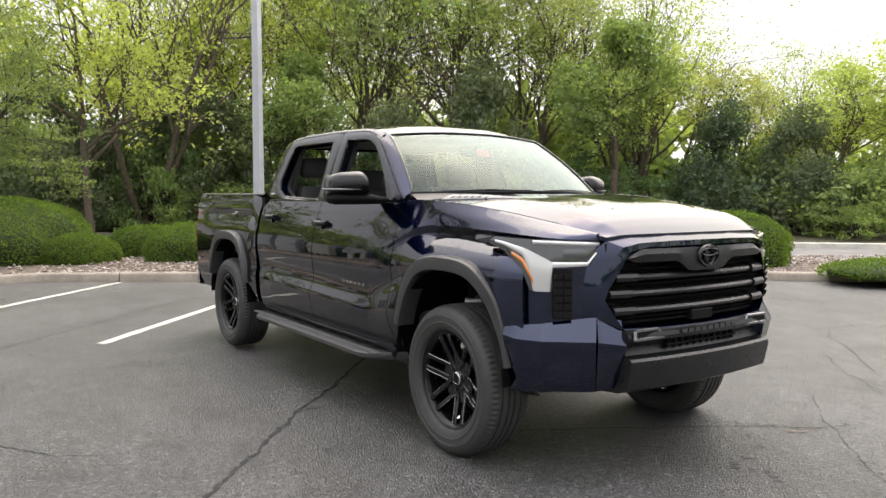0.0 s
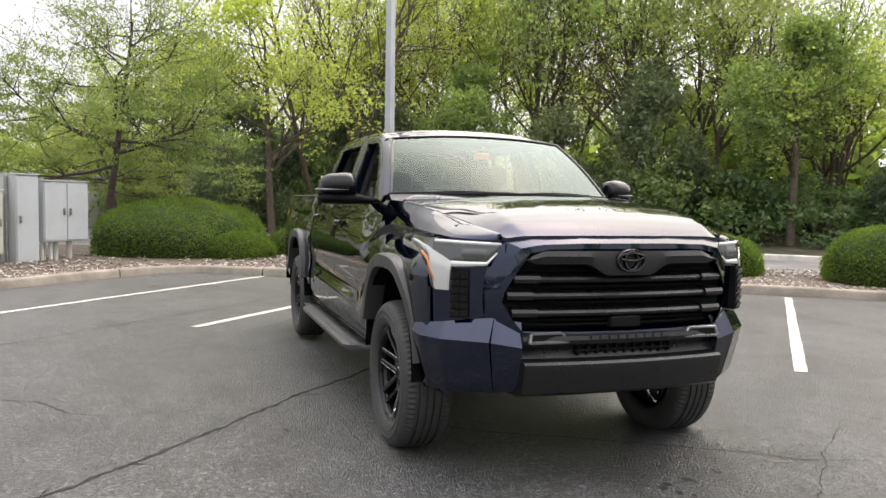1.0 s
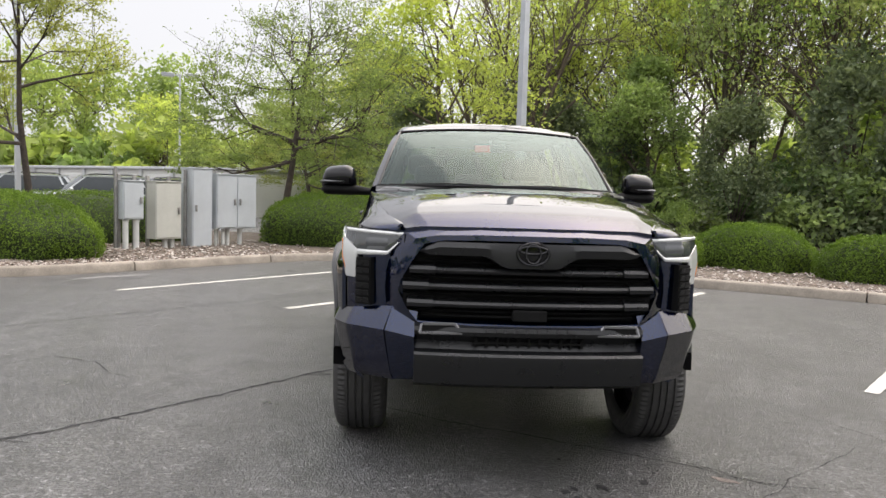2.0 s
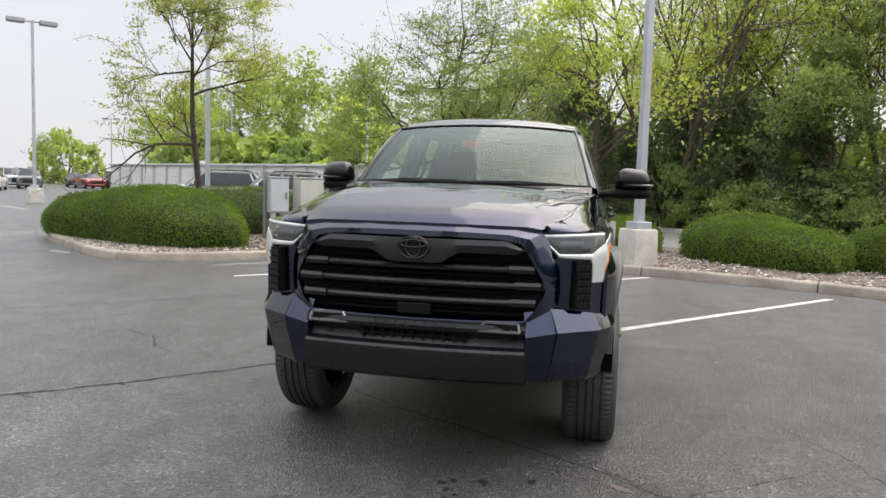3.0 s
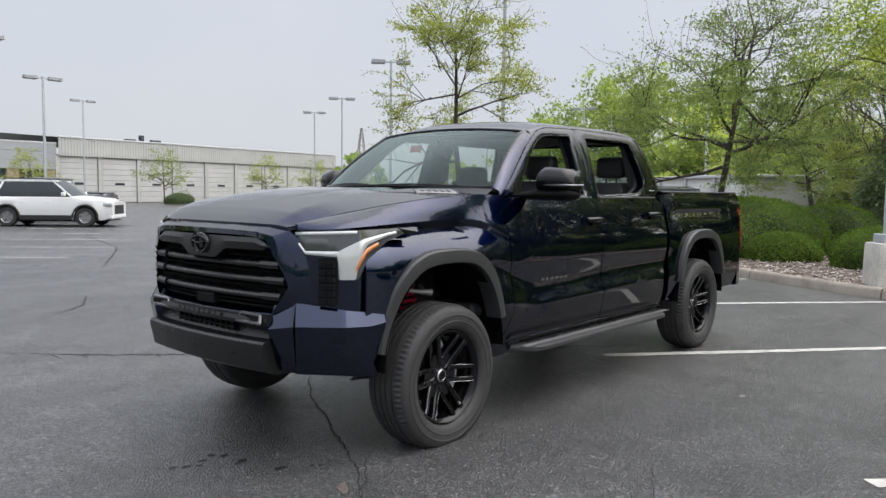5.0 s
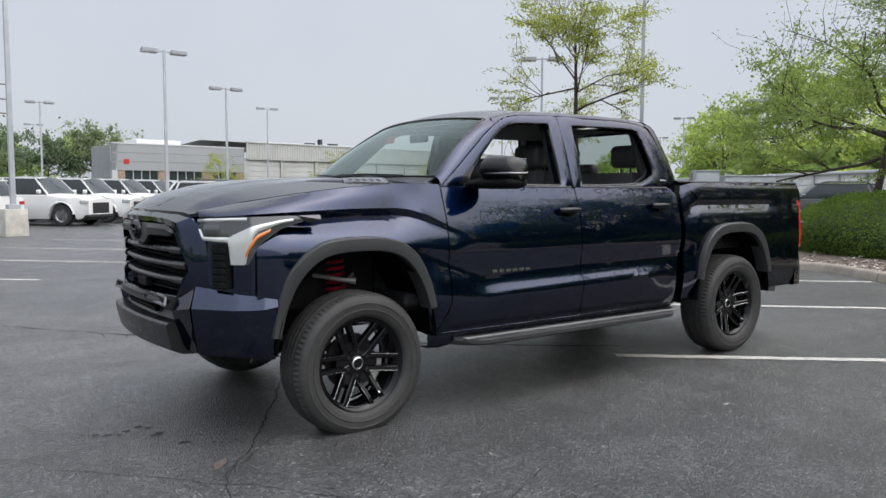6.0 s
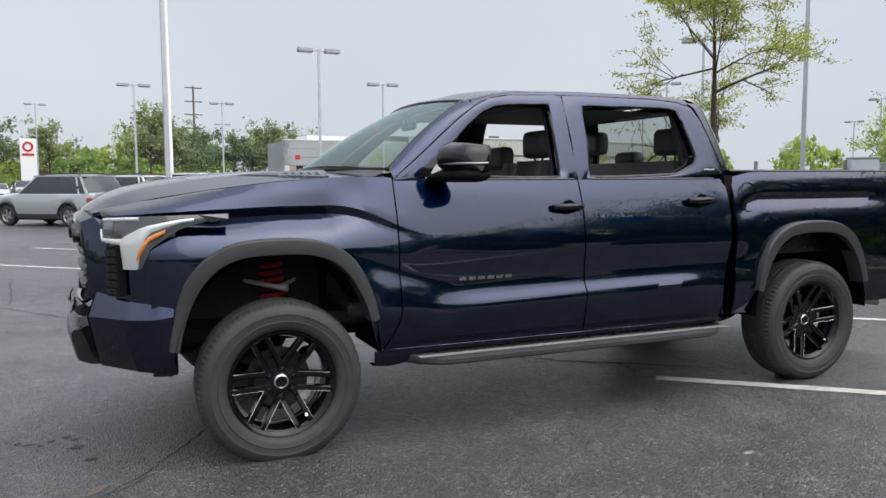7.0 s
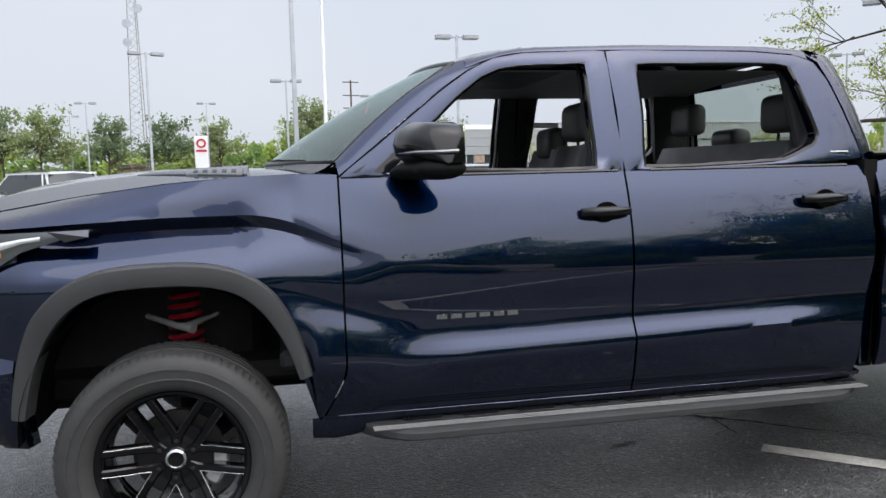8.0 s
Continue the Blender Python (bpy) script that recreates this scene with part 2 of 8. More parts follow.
SOIL = m_plain("soil_and_litter", (0.06, 0.055, 0.03), 0.95, var=0.5, scale=2, bump=0.02, bscale=25)
BARK = m_plain("bark", (0.10, 0.078, 0.058), 0.9, var=0.35, scale=8, bump=0.012, bscale=40)
BARK_DARK = m_plain("dark_bark", (0.055, 0.042, 0.034), 0.9, var=0.35, scale=8, bump=0.012, bscale=40)
GALVANISED = m_plain("grey_painted_pole", (0.42, 0.44, 0.47), 0.45, 0.25, var=0.12, scale=2)
WHITE_POLE = m_plain("white_painted_pole", (0.82, 0.82, 0.82), 0.4, var=0.05)
CABINET_GREY = m_plain("grey_cabinet_enamel", (0.47, 0.50, 0.52), 0.45, 0.0, var=0.08, scale=1.8)
CABINET_BEIGE = m_plain("beige_cabinet_enamel", (0.50, 0.50, 0.45), 0.5, 0.0, var=0.1, scale=1.8)
PVC = m_plain("pvc_conduit", (0.62, 0.62, 0.60), 0.5, var=0.12, scale=4)
STEEL = m_plain("weathered_steel", (0.30, 0.29, 0.28), 0.5, 0.7, var=0.25, scale=6)
def m_stone():
    s = Shader("loose_stones", rough=0.8)
    s.color(s.mix(s.ramp(s.island(), (0.0, (0.08, 0.06, 0.05)), (0.35, (0.21, 0.155, 0.12)), (0.7, (0.30, 0.265, 0.235)), (1.0, (0.52, 0.48, 0.43))), s.ramp(s.noise(40, 4), (0.3, 0.75), (0.7, 1.15)), 1.0, "MULTIPLY"))
    return s.bump(s.noise(60, 4), 0.004).mat
STONES = m_stone()
HEDGE_LEAF = m_leaf("hedge_leaf", (0.045, 0.086, 0.008), (0.125, 0.195, 0.018), 0.32, False)
# dark green that paints the shade between the hedge leaves into the core
HEDGE_CORE_SHADE = m_plain("hedge_core_shade", (0.026, 0.042, 0.010), 0.95, var=0.5, scale=9)
LEAF_SPRING = m_leaf("spring_leaf", (0.17, 0.215, 0.042), (0.34, 0.405, 0.09), 0.5)
LEAF_MID = m_leaf("mid_green_leaf", (0.115, 0.16, 0.037), (0.275, 0.345, 0.085), 0.5)
LEAF_UNDER = m_leaf("undergrowth_leaf", (0.07, 0.11, 0.034), (0.18, 0.245, 0.066), 0.42)
LEAF_FRESH = m_leaf("fresh_shrub_leaf", (0.085, 0.135, 0.03), (0.19, 0.26, 0.065), 0.45)
# greyed green: the haze over the far trees is put into the leaf colour
LEAF_HAZED = m_leaf("hazed_green_leaf", (0.085, 0.115, 0.05), (0.18, 0.225, 0.085), 0.4)
LEAF_DARK = m_leaf("dark_evergreen_leaf", (0.055, 0.080, 0.034), (0.14, 0.18, 0.065), 0.35)
LEAF_OLIVE = m_leaf("olive_leaf", (0.15, 0.175, 0.042), (0.29, 0.325, 0.095), 0.5)
LEAF_LOCUST = m_leaf("locust_leaflet", (0.135, 0.165, 0.036), (0.26, 0.295, 0.066), 0.45)

# ---------------------------------------------------------------- ground, lines, kerb
def ground_sheet():
    """One level sheet to the horizon, finer near the lot."""
    bm = bmesh.new()
    steps = [-2500, -900, -400, -200, -110, -70, -45, -30, -20, -14, -9, -5, -2, 1, 4, 8, 14, 25, 45, 90, 200, 400, 900, 2500]
    grid(bm, [[(x, y, 0) for y in steps] for x in steps])
    return solid("ground", bm, ASPHALT, "worn grey asphalt of the car park", "ground", kind="structure")


ground = ground_sheet()


def stripe(a, b, width=0.105, wobble=0.006):
    """A painted line with slightly uneven edges."""
    a, b = Vector((*a, 0.004)), Vector((*b, 0.004))
    way = (b - a).normalized(); side = Vector((-way.y, way.x, 0)); n = max(4, int((b - a).length / 0.12))
    rng = random.Random(int(1000 * (a.x + 7 * b.y)) & 0xFFFF)
    rows = []
    for k in range(n + 1):
        p = a.lerp(b, k / n)
        rows.append([p - side * (width / 2 + rng.uniform(-wobble, wobble)), p + side * (width / 2 + rng.uniform(-wobble, wobble))])
    bm = bmesh.new(); grid(bm, rows)
    return solid("parking_line", bm, STRIPE, "white painted parking stall line on asphalt", "parking line", "stall lines", "structure", 0)


for a, b in (((-0.95, 2.97), (-5.35, 6.95)), ((-2.74, 0.50), (-6.95, 4.05)), ((-4.49, -1.98), (-8.50, 1.66)), ((-5.75, -4.42), (-9.95, -0.72))):
    stripe(a, b, 0.11)
for k in range(11):
    ex, ey = 0.35 - 1.93 * k, -8.1 - 2.02 * k
    stripe((ex, ey), (ex + 4.0, ey - 3.85), 0.10)
for k in range(8):
    ex, ey = -11.3 - 1.93 * k, -12.6 - 2.02 * k
    stripe((ex, ey), (ex + 2.9, ey - 2.8), 0.10)
stripe((-20.5, -20.6), (-34, -41), 0.12)


def crack(points, width, seed, mat=TAR, name="crack", label="dark open crack across the asphalt"):
    """A jagged split in the asphalt, of uneven width, branching off now and then."""
    rng = random.Random(seed)
    bm = bmesh.new()

    def run(pts, w, jag):
        line = []
        for a, b in zip(pts, pts[1:]):
            a, b = Vector((*a, 0.0)), Vector((*b, 0.0)); n = max(2, int((b - a).length / 0.035))
            line += [a.lerp(b, k / n) for k in range(n)]
        line.append(Vector((*pts[-1], 0.0)))
        off = 0.0
        rows = []
        for k, p in enumerate(line):
            way = (line[min(k + 1, len(line) - 1)] - line[max(k - 1, 0)]).normalized(); side = Vector((-way.y, way.x, 0))
            off = 0.86 * off + rng.uniform(-jag, jag)
            end = min(1.0, 0.25 + 6.0 * min(k, len(line) - 1 - k) / len(line))
            ww = w * end * rng.uniform(0.35, 1.35)
            c = p + side * off
            rows.append([c - side * ww / 2 + Vector((0, 0, 0.0035)), c + side * ww / 2 + Vector((0, 0, 0.0035))])
            if rng.random() < 0.022 and len(pts) < 9 and w > 0.008:
                turn = Matrix.Rotation(rng.choice((-1, 1)) * rng.uniform(0.6, 1.2), 3, "Z") @ way
                run([(c.x, c.y), tuple((c + turn * rng.uniform(0.08, 0.3)).xy)], w * 0.4, jag)
        grid(bm, rows)
    run(points, width, 0.012)
    return solid(name, bm, mat, label, "crack", "asphalt cracks", "structure", 0)


crack([(0.8, -3.35), (0.37, -2.82), (-0.15, -2.28), (-0.69, -1.82), (-1.47, -1.12), (-2.05, -0.55), (-2.58, -0.08), (-3.4, 0.5)], 0.027, 1)
crack([(2.6, -6.0), (1.4, -4.2), (0.8, -3.35)], 0.016, 2)
crack([(-1.0, -6.4), (-2.99, -4.53), (-4.78, -2.81), (-6.0, -1.62), (-7.97, 0.24), (-9.0, 1.1)], 0.012, 3)
crack([(-1.35, -3.75), (-1.70, -3.45), (-1.55, -3.05), (-1.2, -2.8), (-1.05, -2.55)], 0.009, 4)
crack([(0.95, 1.3), (0.70, 0.95), (0.25, 0.28), (-0.17, -0.44), (-0.5, -0.9)], 0.009, 5)
crack([(0.3, 2.1), (0.9, 1.35), (1.6, 0.6)], 0.006, 6)
crack([(-1.0, 4.6), (-2.6, 5.6), (-3.8, 5.5), (-5.2, 6.0)], 0.008, 7)
crack([(-1.1, 4.94), (-0.69, 4.24), (-0.32, 3.86), (0.11, 3.33), (0.45, 2.98)], 0.008, 21)
crack([(-0.41, 3.53), (0.12, 2.95), (0.48, 2.62), (0.72, 2.38)], 0.006, 22)
crack([(0.38, 0.75), (0.64, 0.98), (0.87, 1.22), (1.04, 1.58)], 0.006, 23)
crack([(-4.2, 3.4), (-5.2, 2.4), (-6.4, 1.6), (-7.3, 1.8)], 0.008, 8)
crack([(2.2, 3.5), (1.2, 2.6), (0.1, 2.3), (-0.6, 2.0)], 0.006, 9)
crack([(-3.0, -9.5), (-5.5, -14.0), (-7.0, -19.0), (-9.5, -23.0)], 0.03, 10)
crack([(-0.4, -5.2), (-0.9, -5.6), (-1.3, -6.4)], 0.02, 11)
crack([(2.6, -3.4), (1.9, -5.4), (2.2, -8.0)], 0.010, 12)


def damp_spots():
    """Drips under the front of the truck and round it."""
    rng = random.Random(5)
    bm = bmesh.new()
    spots = [(1.27, 0.21), (1.22, 0.25), (1.11, 0.23), (1.04, 0.19), (0.99, 0.24), (0.97, 0.38), (1.01, 0.40), (0.77, 0.71), (0.74, 0.74), (0.58, 0.25), (1.33, 0.16), (1.16, 0.28), (0.90, 0.62)]
    for x, y in spots:
        r = rng.uniform(0.008, 0.024); n = 9; a0 = rng.uniform(0, 6)
        vs = [bm.verts.new((x + r * rng.uniform(0.5, 1.4) * 1.5 * math.cos(a0 + 2 * math.pi * k / n), y + r * rng.uniform(0.5, 1.3) * math.sin(a0 + 2 * math.pi * k / n), 0.0032)) for k in range(n)]
        bm.faces.new(vs)
    return solid("damp_spots", bm, DAMP, "small dark damp drips on the asphalt", "damp spots", kind="stuff", smooth=0)


damp_spots()
# black block standing in for the shade in the gap between cab and bed


def repair(x, y, rx, ry, turn, seed, color, name, label, z=0.0022):
    """A thin uneven patch or scuff on the asphalt."""
    rng = random.Random(seed); bm = bmesh.new(); n = 40; ph = [rng.uniform(0, 6.3) for _ in range(4)]
    vs = []
    for k in range(n):
        a = 2 * math.pi * k / n
        w = 1 + 0.18 * math.sin(2 * a + ph[0]) + 0.14 * math.sin(3 * a + ph[1]) + 0.09 * math.sin(7 * a + ph[2]) + 0.05 * rng.uniform(-1, 1)
        p = Matrix.Rotation(turn, 2) @ Vector((rx * w * math.cos(a), ry * w * math.sin(a)))
        vs.append(bm.verts.new((x + p.x, y + p.y, z)))
    bm.faces.new(vs)
    return solid(name, bm, color, label, "scuff", "asphalt scuffs", "structure", 0)


SCUFF = m_plain("pale_scuff", (0.17, 0.165, 0.16), 0.8, var=0.5, scale=6, bump=0.003, bscale=70)
RUSTY = m_plain("brown_scuff", (0.095, 0.076, 0.066), 0.8, var=0.5, scale=6, bump=0.003, bscale=70)
for row in ((-2.09, 0.27, 0.07, 0.015, 0.3, 1, SCUFF), (0.86, 1.05, 0.07, 0.025, 0.8, 2, RUSTY), (-1.75, 0.95, 0.06, 0.02, 0.5, 3, RUSTY), (-0.35, 1.75, 0.035, 0.012, 1.5, 4, SCUFF), (2.6, -3.9, 0.16, 0.03, 0.4, 5, SCUFF), (-2.2, 1.9, 0.04, 0.015, 0.2, 6, SCUFF), (-7.35, -5.0, 0.5, 0.12, -0.75, 7, SCUFF), (-7.6, -8.9, 0.3, 0.12, 1.1, 8, SCUFF)):
    repair(*row, "asphalt_scuff", "small pale scuff worn into the asphalt")


# kerb line: the lot's edge, round the corner and the island's nose
KERB = [(1.6, 17.2), (-0.9, 13.2), (-3.3, 9.6), (-4.7, 8.1), (-6.1, 6.35), (-7.55, 4.25), (-8.35, 2.45), (-8.85, 1.35), (-9.55, 0.05), (-10.25, -1.0), (-10.72, -1.9), (-10.62, -2.55),
        (-9.7, -3.6), (-8.6, -4.6), (-7.75, -5.4), (-7.0, -6.3), (-6.85, -7.0), (-7.15, -7.8), (-7.75, -8.6), (-8.7, -9.75), (-10.0, -11.1), (-12.2, -12.6), (-16.0, -14.6), (-22.0, -17.0), (-30.0, -18.6)]


def dense(points, step):
    """Rounds a line of points and spaces it evenly."""
    pts = [Vector((*p, 0)) for p in points]; out = []
    for i in range(len(pts) - 1):
        p0, p1, p2, p3 = pts[max(i - 1, 0)], pts[i], pts[i + 1], pts[min(i + 2, len(pts) - 1)]
        n = max(2, int((p2 - p1).length / step))
        for k in range(n):
            t = k / n
            out.append(0.5 * ((2 * p1) + (p2 - p0) * t + (2 * p0 - 5 * p1 + 4 * p2 - p3) * t * t + (3 * p1 - p0 - 3 * p2 + p3) * t ** 3))
    return out + [pts[-1]]


KERB_LINE = dense(KERB, 0.18)


def kerb_pieces():
    """Cast kerb in lengths of about three metres, with open joints."""
    kerb = thing("kerb", "weathered tan concrete kerb along the planting bed", "kerb", kind="structure")
    profile = [(0.0, -0.02), (0.015, 0.11), (0.035, 0.135), (0.06, 0.145), (0.17, 0.145), (0.19, 0.13), (0.2, -0.02)]
    run, piece, rng = 0.0, [], random.Random(3)
    for k, p in enumerate(KERB_LINE):
        if piece:
            run += (p - piece[-1]).length
        piece.append(p)
        if run > 2.6 or k == len(KERB_LINE) - 1:
            bm = bmesh.new(); rows = []
            n = len(piece); lift = rng.uniform(-0.006, 0.006)
            for i, q in enumerate(piece):
                way = (piece[min(i + 1, n - 1)] - piece[max(i - 1, 0)]).normalized(); back = Vector((way.y, -way.x, 0))
                pull = way * (0.012 if i == 0 else -0.012 if i == n - 1 else 0)
                rows.append([q + pull + back * a + Vector((0, 0, h + lift * (h > 0) + rng.uniform(-0.002, 0.002))) for a, h in profile])
            vs = grid(bm, rows); bm.faces.new(vs[0]); bm.faces.new(vs[-1][::-1])
            part("kerb_stone", bm, CONCRETE, kerb, smooth=40)
            piece, run = [p], 0.0
    return kerb


kerb_pieces()


def bed_height(d):
    return 0.115 + 0.05 * smoothstep(0.2, 2.0, d)


def planting_bed():
    """Gravel behind the kerb, over the whole bed."""
    bm = bmesh.new(); rows = []; behind = []
    back_edge = [(0.2, 18.4), (-3, 15), (-6, 11.4), (-7.6, 10), (-9, 8.6), (-10.6, 6.6), (-12.2, 5), (-13.4, 3.8), (-14.8, 2), (-16, 0.4), (-17, -1.2), (-17.6, -2.6),
                 (-17.9, -3.6), (-18.1, -4.4), (-18.3, -5.2), (-18.5, -6.2), (-18.6, -7), (-18.8, -7.8), (-19, -8.6), (-19.3, -9.4), (-20, -10.2), (-21, -11), (-23, -11.8), (-26, -12.6), (-31, -14)]
    for (a, b), (c, d) in zip(zip(KERB, KERB[1:]), zip(back_edge, back_edge[1:])):
        n = max(2, int(math.hypot(b[0] - a[0], b[1] - a[1]) / 0.18))
        behind += [Vector((lerp(c[0], d[0], k / n), lerp(c[1], d[1], k / n), 0.10)) for k in range(n)]
    behind.append(Vector((*back_edge[-1], 0.10)))
    for i, (q, b) in enumerate(zip(KERB_LINE, behind)):
        way = (KERB_LINE[min(i + 1, len(KERB_LINE) - 1)] - KERB_LINE[max(i - 1, 0)]).normalized(); back = Vector((way.y, -way.x, 0))
        a = q + back * 0.16 + Vector((0, 0, 0.112))
        rows.append([a.lerp(b, t) + Vector((0, 0, (bed_height(t * 6) - 0.112) * (t < 0.95))) for t in (0, 0.05, 0.12, 0.25, 0.45, 0.7, 0.96, 1.0)])
    grid(bm, rows)
    return solid("planting_bed", bm, GRAVEL_BED, "brown gravel bed behind the kerb", "gravel bed", kind="structure")


planting_bed()


def loose_stones():
    """River stones over the strip of bed next to the kerb."""
    rng = np.random.default_rng(11); verts, faces = [], []
    base = np.array([(1, 0, 0), (-1, 0, 0), (0, 1, 0), (0, -1, 0), (0, 0, 1), (0, 0, -1)], float)
    tri = [(0, 2, 4), (2, 1, 4), (1, 3, 4), (3, 0, 4), (2, 0, 5), (1, 2, 5), (3, 1, 5), (0, 3, 5)]
    line = [q for q in KERB_LINE if -14 < q.y < 14]
    for _ in range(15000):
        i = int(rng.integers(1, len(line) - 1)); q = line[i]
        way = (line[i + 1] - line[i - 1]).normalized(); back = Vector((way.y, -way.x, 0))
        d = 0.2 + 3.4 * rng.random() ** 1.6
        if line[i].y < -5.2:
            d = 0.2 + 1.2 * rng.random()
        p = q + back * d + way * rng.uniform(-0.1, 0.1)
        size = rng.uniform(0.012, 0.034) * np.array([1.3, 1.0, 0.7]) * rng.uniform(0.75, 1.3, 3)
        shape = base * size * rng.uniform(0.75, 1.25, (6, 1)); a = rng.uniform(0, 6.28)
        c, s = math.cos(a), math.sin(a)
        shape = shape @ np.array([[c, -s, 0], [s, c, 0], [0, 0, 1]])
        n0 = len(verts)
        verts += (shape + np.array([p.x, p.y, bed_height(d) + 0.012])).tolist()
        faces += [tuple(n0 + k for k in t) for t in tri]
    ob = new("bed_stones", from_arrays("bed_stones", verts, faces, STONES, 60))
    return tagged(ob, "loose tan and grey river stones covering the planting bed", "stones", kind="stuff")


loose_stones()


def side_road():
    """The lane that runs behind the bed, with its own kerb and verge."""
    mid = dense([(6, 24.5), (1, 21.0), (-4, 17.0), (-8.5, 12.6), (-12.5, 8.6), (-16.3, 5.2), (-20.0, 1.8), (-24.0, -1.6)], 0.8)
    bm = bmesh.new(); rows = []; edge = []
    for i, q in enumerate(mid):
        way = (mid[min(i + 1, len(mid) - 1)] - mid[max(i - 1, 0)]).normalized(); side = Vector((way.y, -way.x, 0))
        rows.append([q + side * a + Vector((0, 0, 0.05 if abs(a) < 2.3 else 0.006)) for a in (-2.4, -2.2, 0, 2.2, 2.4)])
        edge.append((q + side * 2.3, side))
    grid(bm, rows)
    solid("lane", bm, m_plain("lane_asphalt", (0.19, 0.185, 0.18), 0.8, var=0.2, scale=0.8, bump=0.004, bscale=60), "pale worn asphalt lane behind the hedges", "road", kind="structure")
    bm = bmesh.new()
    grid(bm, [[p + s * a + Vector((0, 0, h)) for a, h in ((0, 0.0), (0.01, 0.17), (0.05, 0.19), (0.2, 0.19), (0.22, 0.02))] for p, s in edge])
    solid("lane_kerb", bm, PALE_CONCRETE, "pale concrete kerb on the far side of the lane", "kerb", kind="structure")
    bm = bmesh.new()
    grid(bm, [[p + s * a + Vector((0, 0, h)) for a, h in ((0.2, 0.17), (2.0, 0.25), (8.0, 0.6), (30.0, 1.1), (70.0, 1.2))] for p, s in edge])
    solid("woodland_floor", bm, SOIL, "dark leaf-littered floor of the wood", "woodland floor", kind="structure")


side_road()

# ---------------------------------------------------------------- plants
def leaf_cloud(points, sizes, rng, up=0.0, ratio=0.55):
    """Small folded leaves at points, as one mesh's vertices and faces."""
    n = len(points)
    d = rng.normal(size=(n, 3)); d[:, 2] += up; d /= np.linalg.norm(d, axis=1, keepdims=True)
    e = np.cross(d, rng.normal(size=(n, 3))); e /= np.linalg.norm(e, axis=1, keepdims=True)
    f = np.cross(d, e)
    s = np.asarray(sizes).reshape(-1, 1)
    a = points - e * s * 0.5
    b = points + f * s * ratio * 0.5 + d * s * 0.10
    c = points + e * s * 0.5
    g = points - f * s * ratio * 0.5 + d * s * 0.10
    verts = np.stack([a, b, c, g], 1).reshape(-1, 3)
    k = np.arange(n) * 4
    faces = np.stack([k, k + 1, k + 2, k + 3], 1)
    return verts, faces


def branches(rng, base, length, radius, height_dir, levels, spread, kids, droop=0.0, reach=1.0):
    """A branching skeleton: a list of limbs (points, radii) and the twig points where leaves sit."""
    limbs, twigs = [], []

    def grow(p, d, ln, r, lvl):
        n = 5 if lvl else 6
        pts, rad = [p.copy()], [r]
        q, way = p.copy(), d.copy()
        for k in range(n):
            way = way + rng.normal(size=3) * (0.045 if lvl == 0 else 0.2) + np.array([0, 0, -droop * lvl * 0.12 + (0.05 if lvl else 0.02)])
            way /= np.linalg.norm(way)
            q = q + way * ln / n
            pts.append(q.copy()); rad.append(max(0.004, r * (1 - 0.75 * (k + 1) / n)))
            if lvl >= levels - 1:
                twigs.append((q.copy(), ln / n))
        limbs.append((pts, rad))
        if lvl < levels - 1:
            m = kids[lvl]
            for j in range(m):
                t = rng.uniform(0.3 if lvl == 0 else 0.25, 1.0)
                i = min(n - 1, int(t * n)); s = pts[i] + (pts[i + 1] - pts[i]) * (t * n - i)
                a = 2 * math.pi * (j / m + rng.uniform(-0.08, 0.08)) + lvl
                axis = pts[i + 1] - pts[i]; axis /= np.linalg.norm(axis)
                u = np.cross(axis, [0.3, 0.5, 0.8]); u /= np.linalg.norm(u); v = np.cross(axis, u)
                w = spread[lvl] * rng.uniform(0.75, 1.2)
                nd = axis * math.cos(w) + (u * math.cos(a) + v * math.sin(a)) * math.sin(w)
                grow(s, nd / np.linalg.norm(nd), ln * rng.uniform(0.42, 0.68) * (reach * (1.25 - 0.75 * t) if lvl == 0 else 1.0), max(0.006, rad[i] * 0.62), lvl + 1)
    grow(np.array(base, float), np.array(height_dir, float) / np.linalg.norm(height_dir), length, radius, 0)
    return limbs, twigs


def limb_mesh(limbs, thinnest=0.0):
    bm = bmesh.new()
    for pts, rad in limbs:
        if rad[0] < thinnest:
            continue
        n = 8 if rad[0] > 0.08 else 5 if rad[0] > 0.03 else 3
        if n == 3 and len(pts) > 3:
            pts, rad = [pts[0], pts[len(pts) // 2], pts[-1]], [rad[0], rad[len(pts) // 2], rad[-1]]
        tube(bm, [Vector(p) for p in pts], rad, n, caps=False)
    return bm


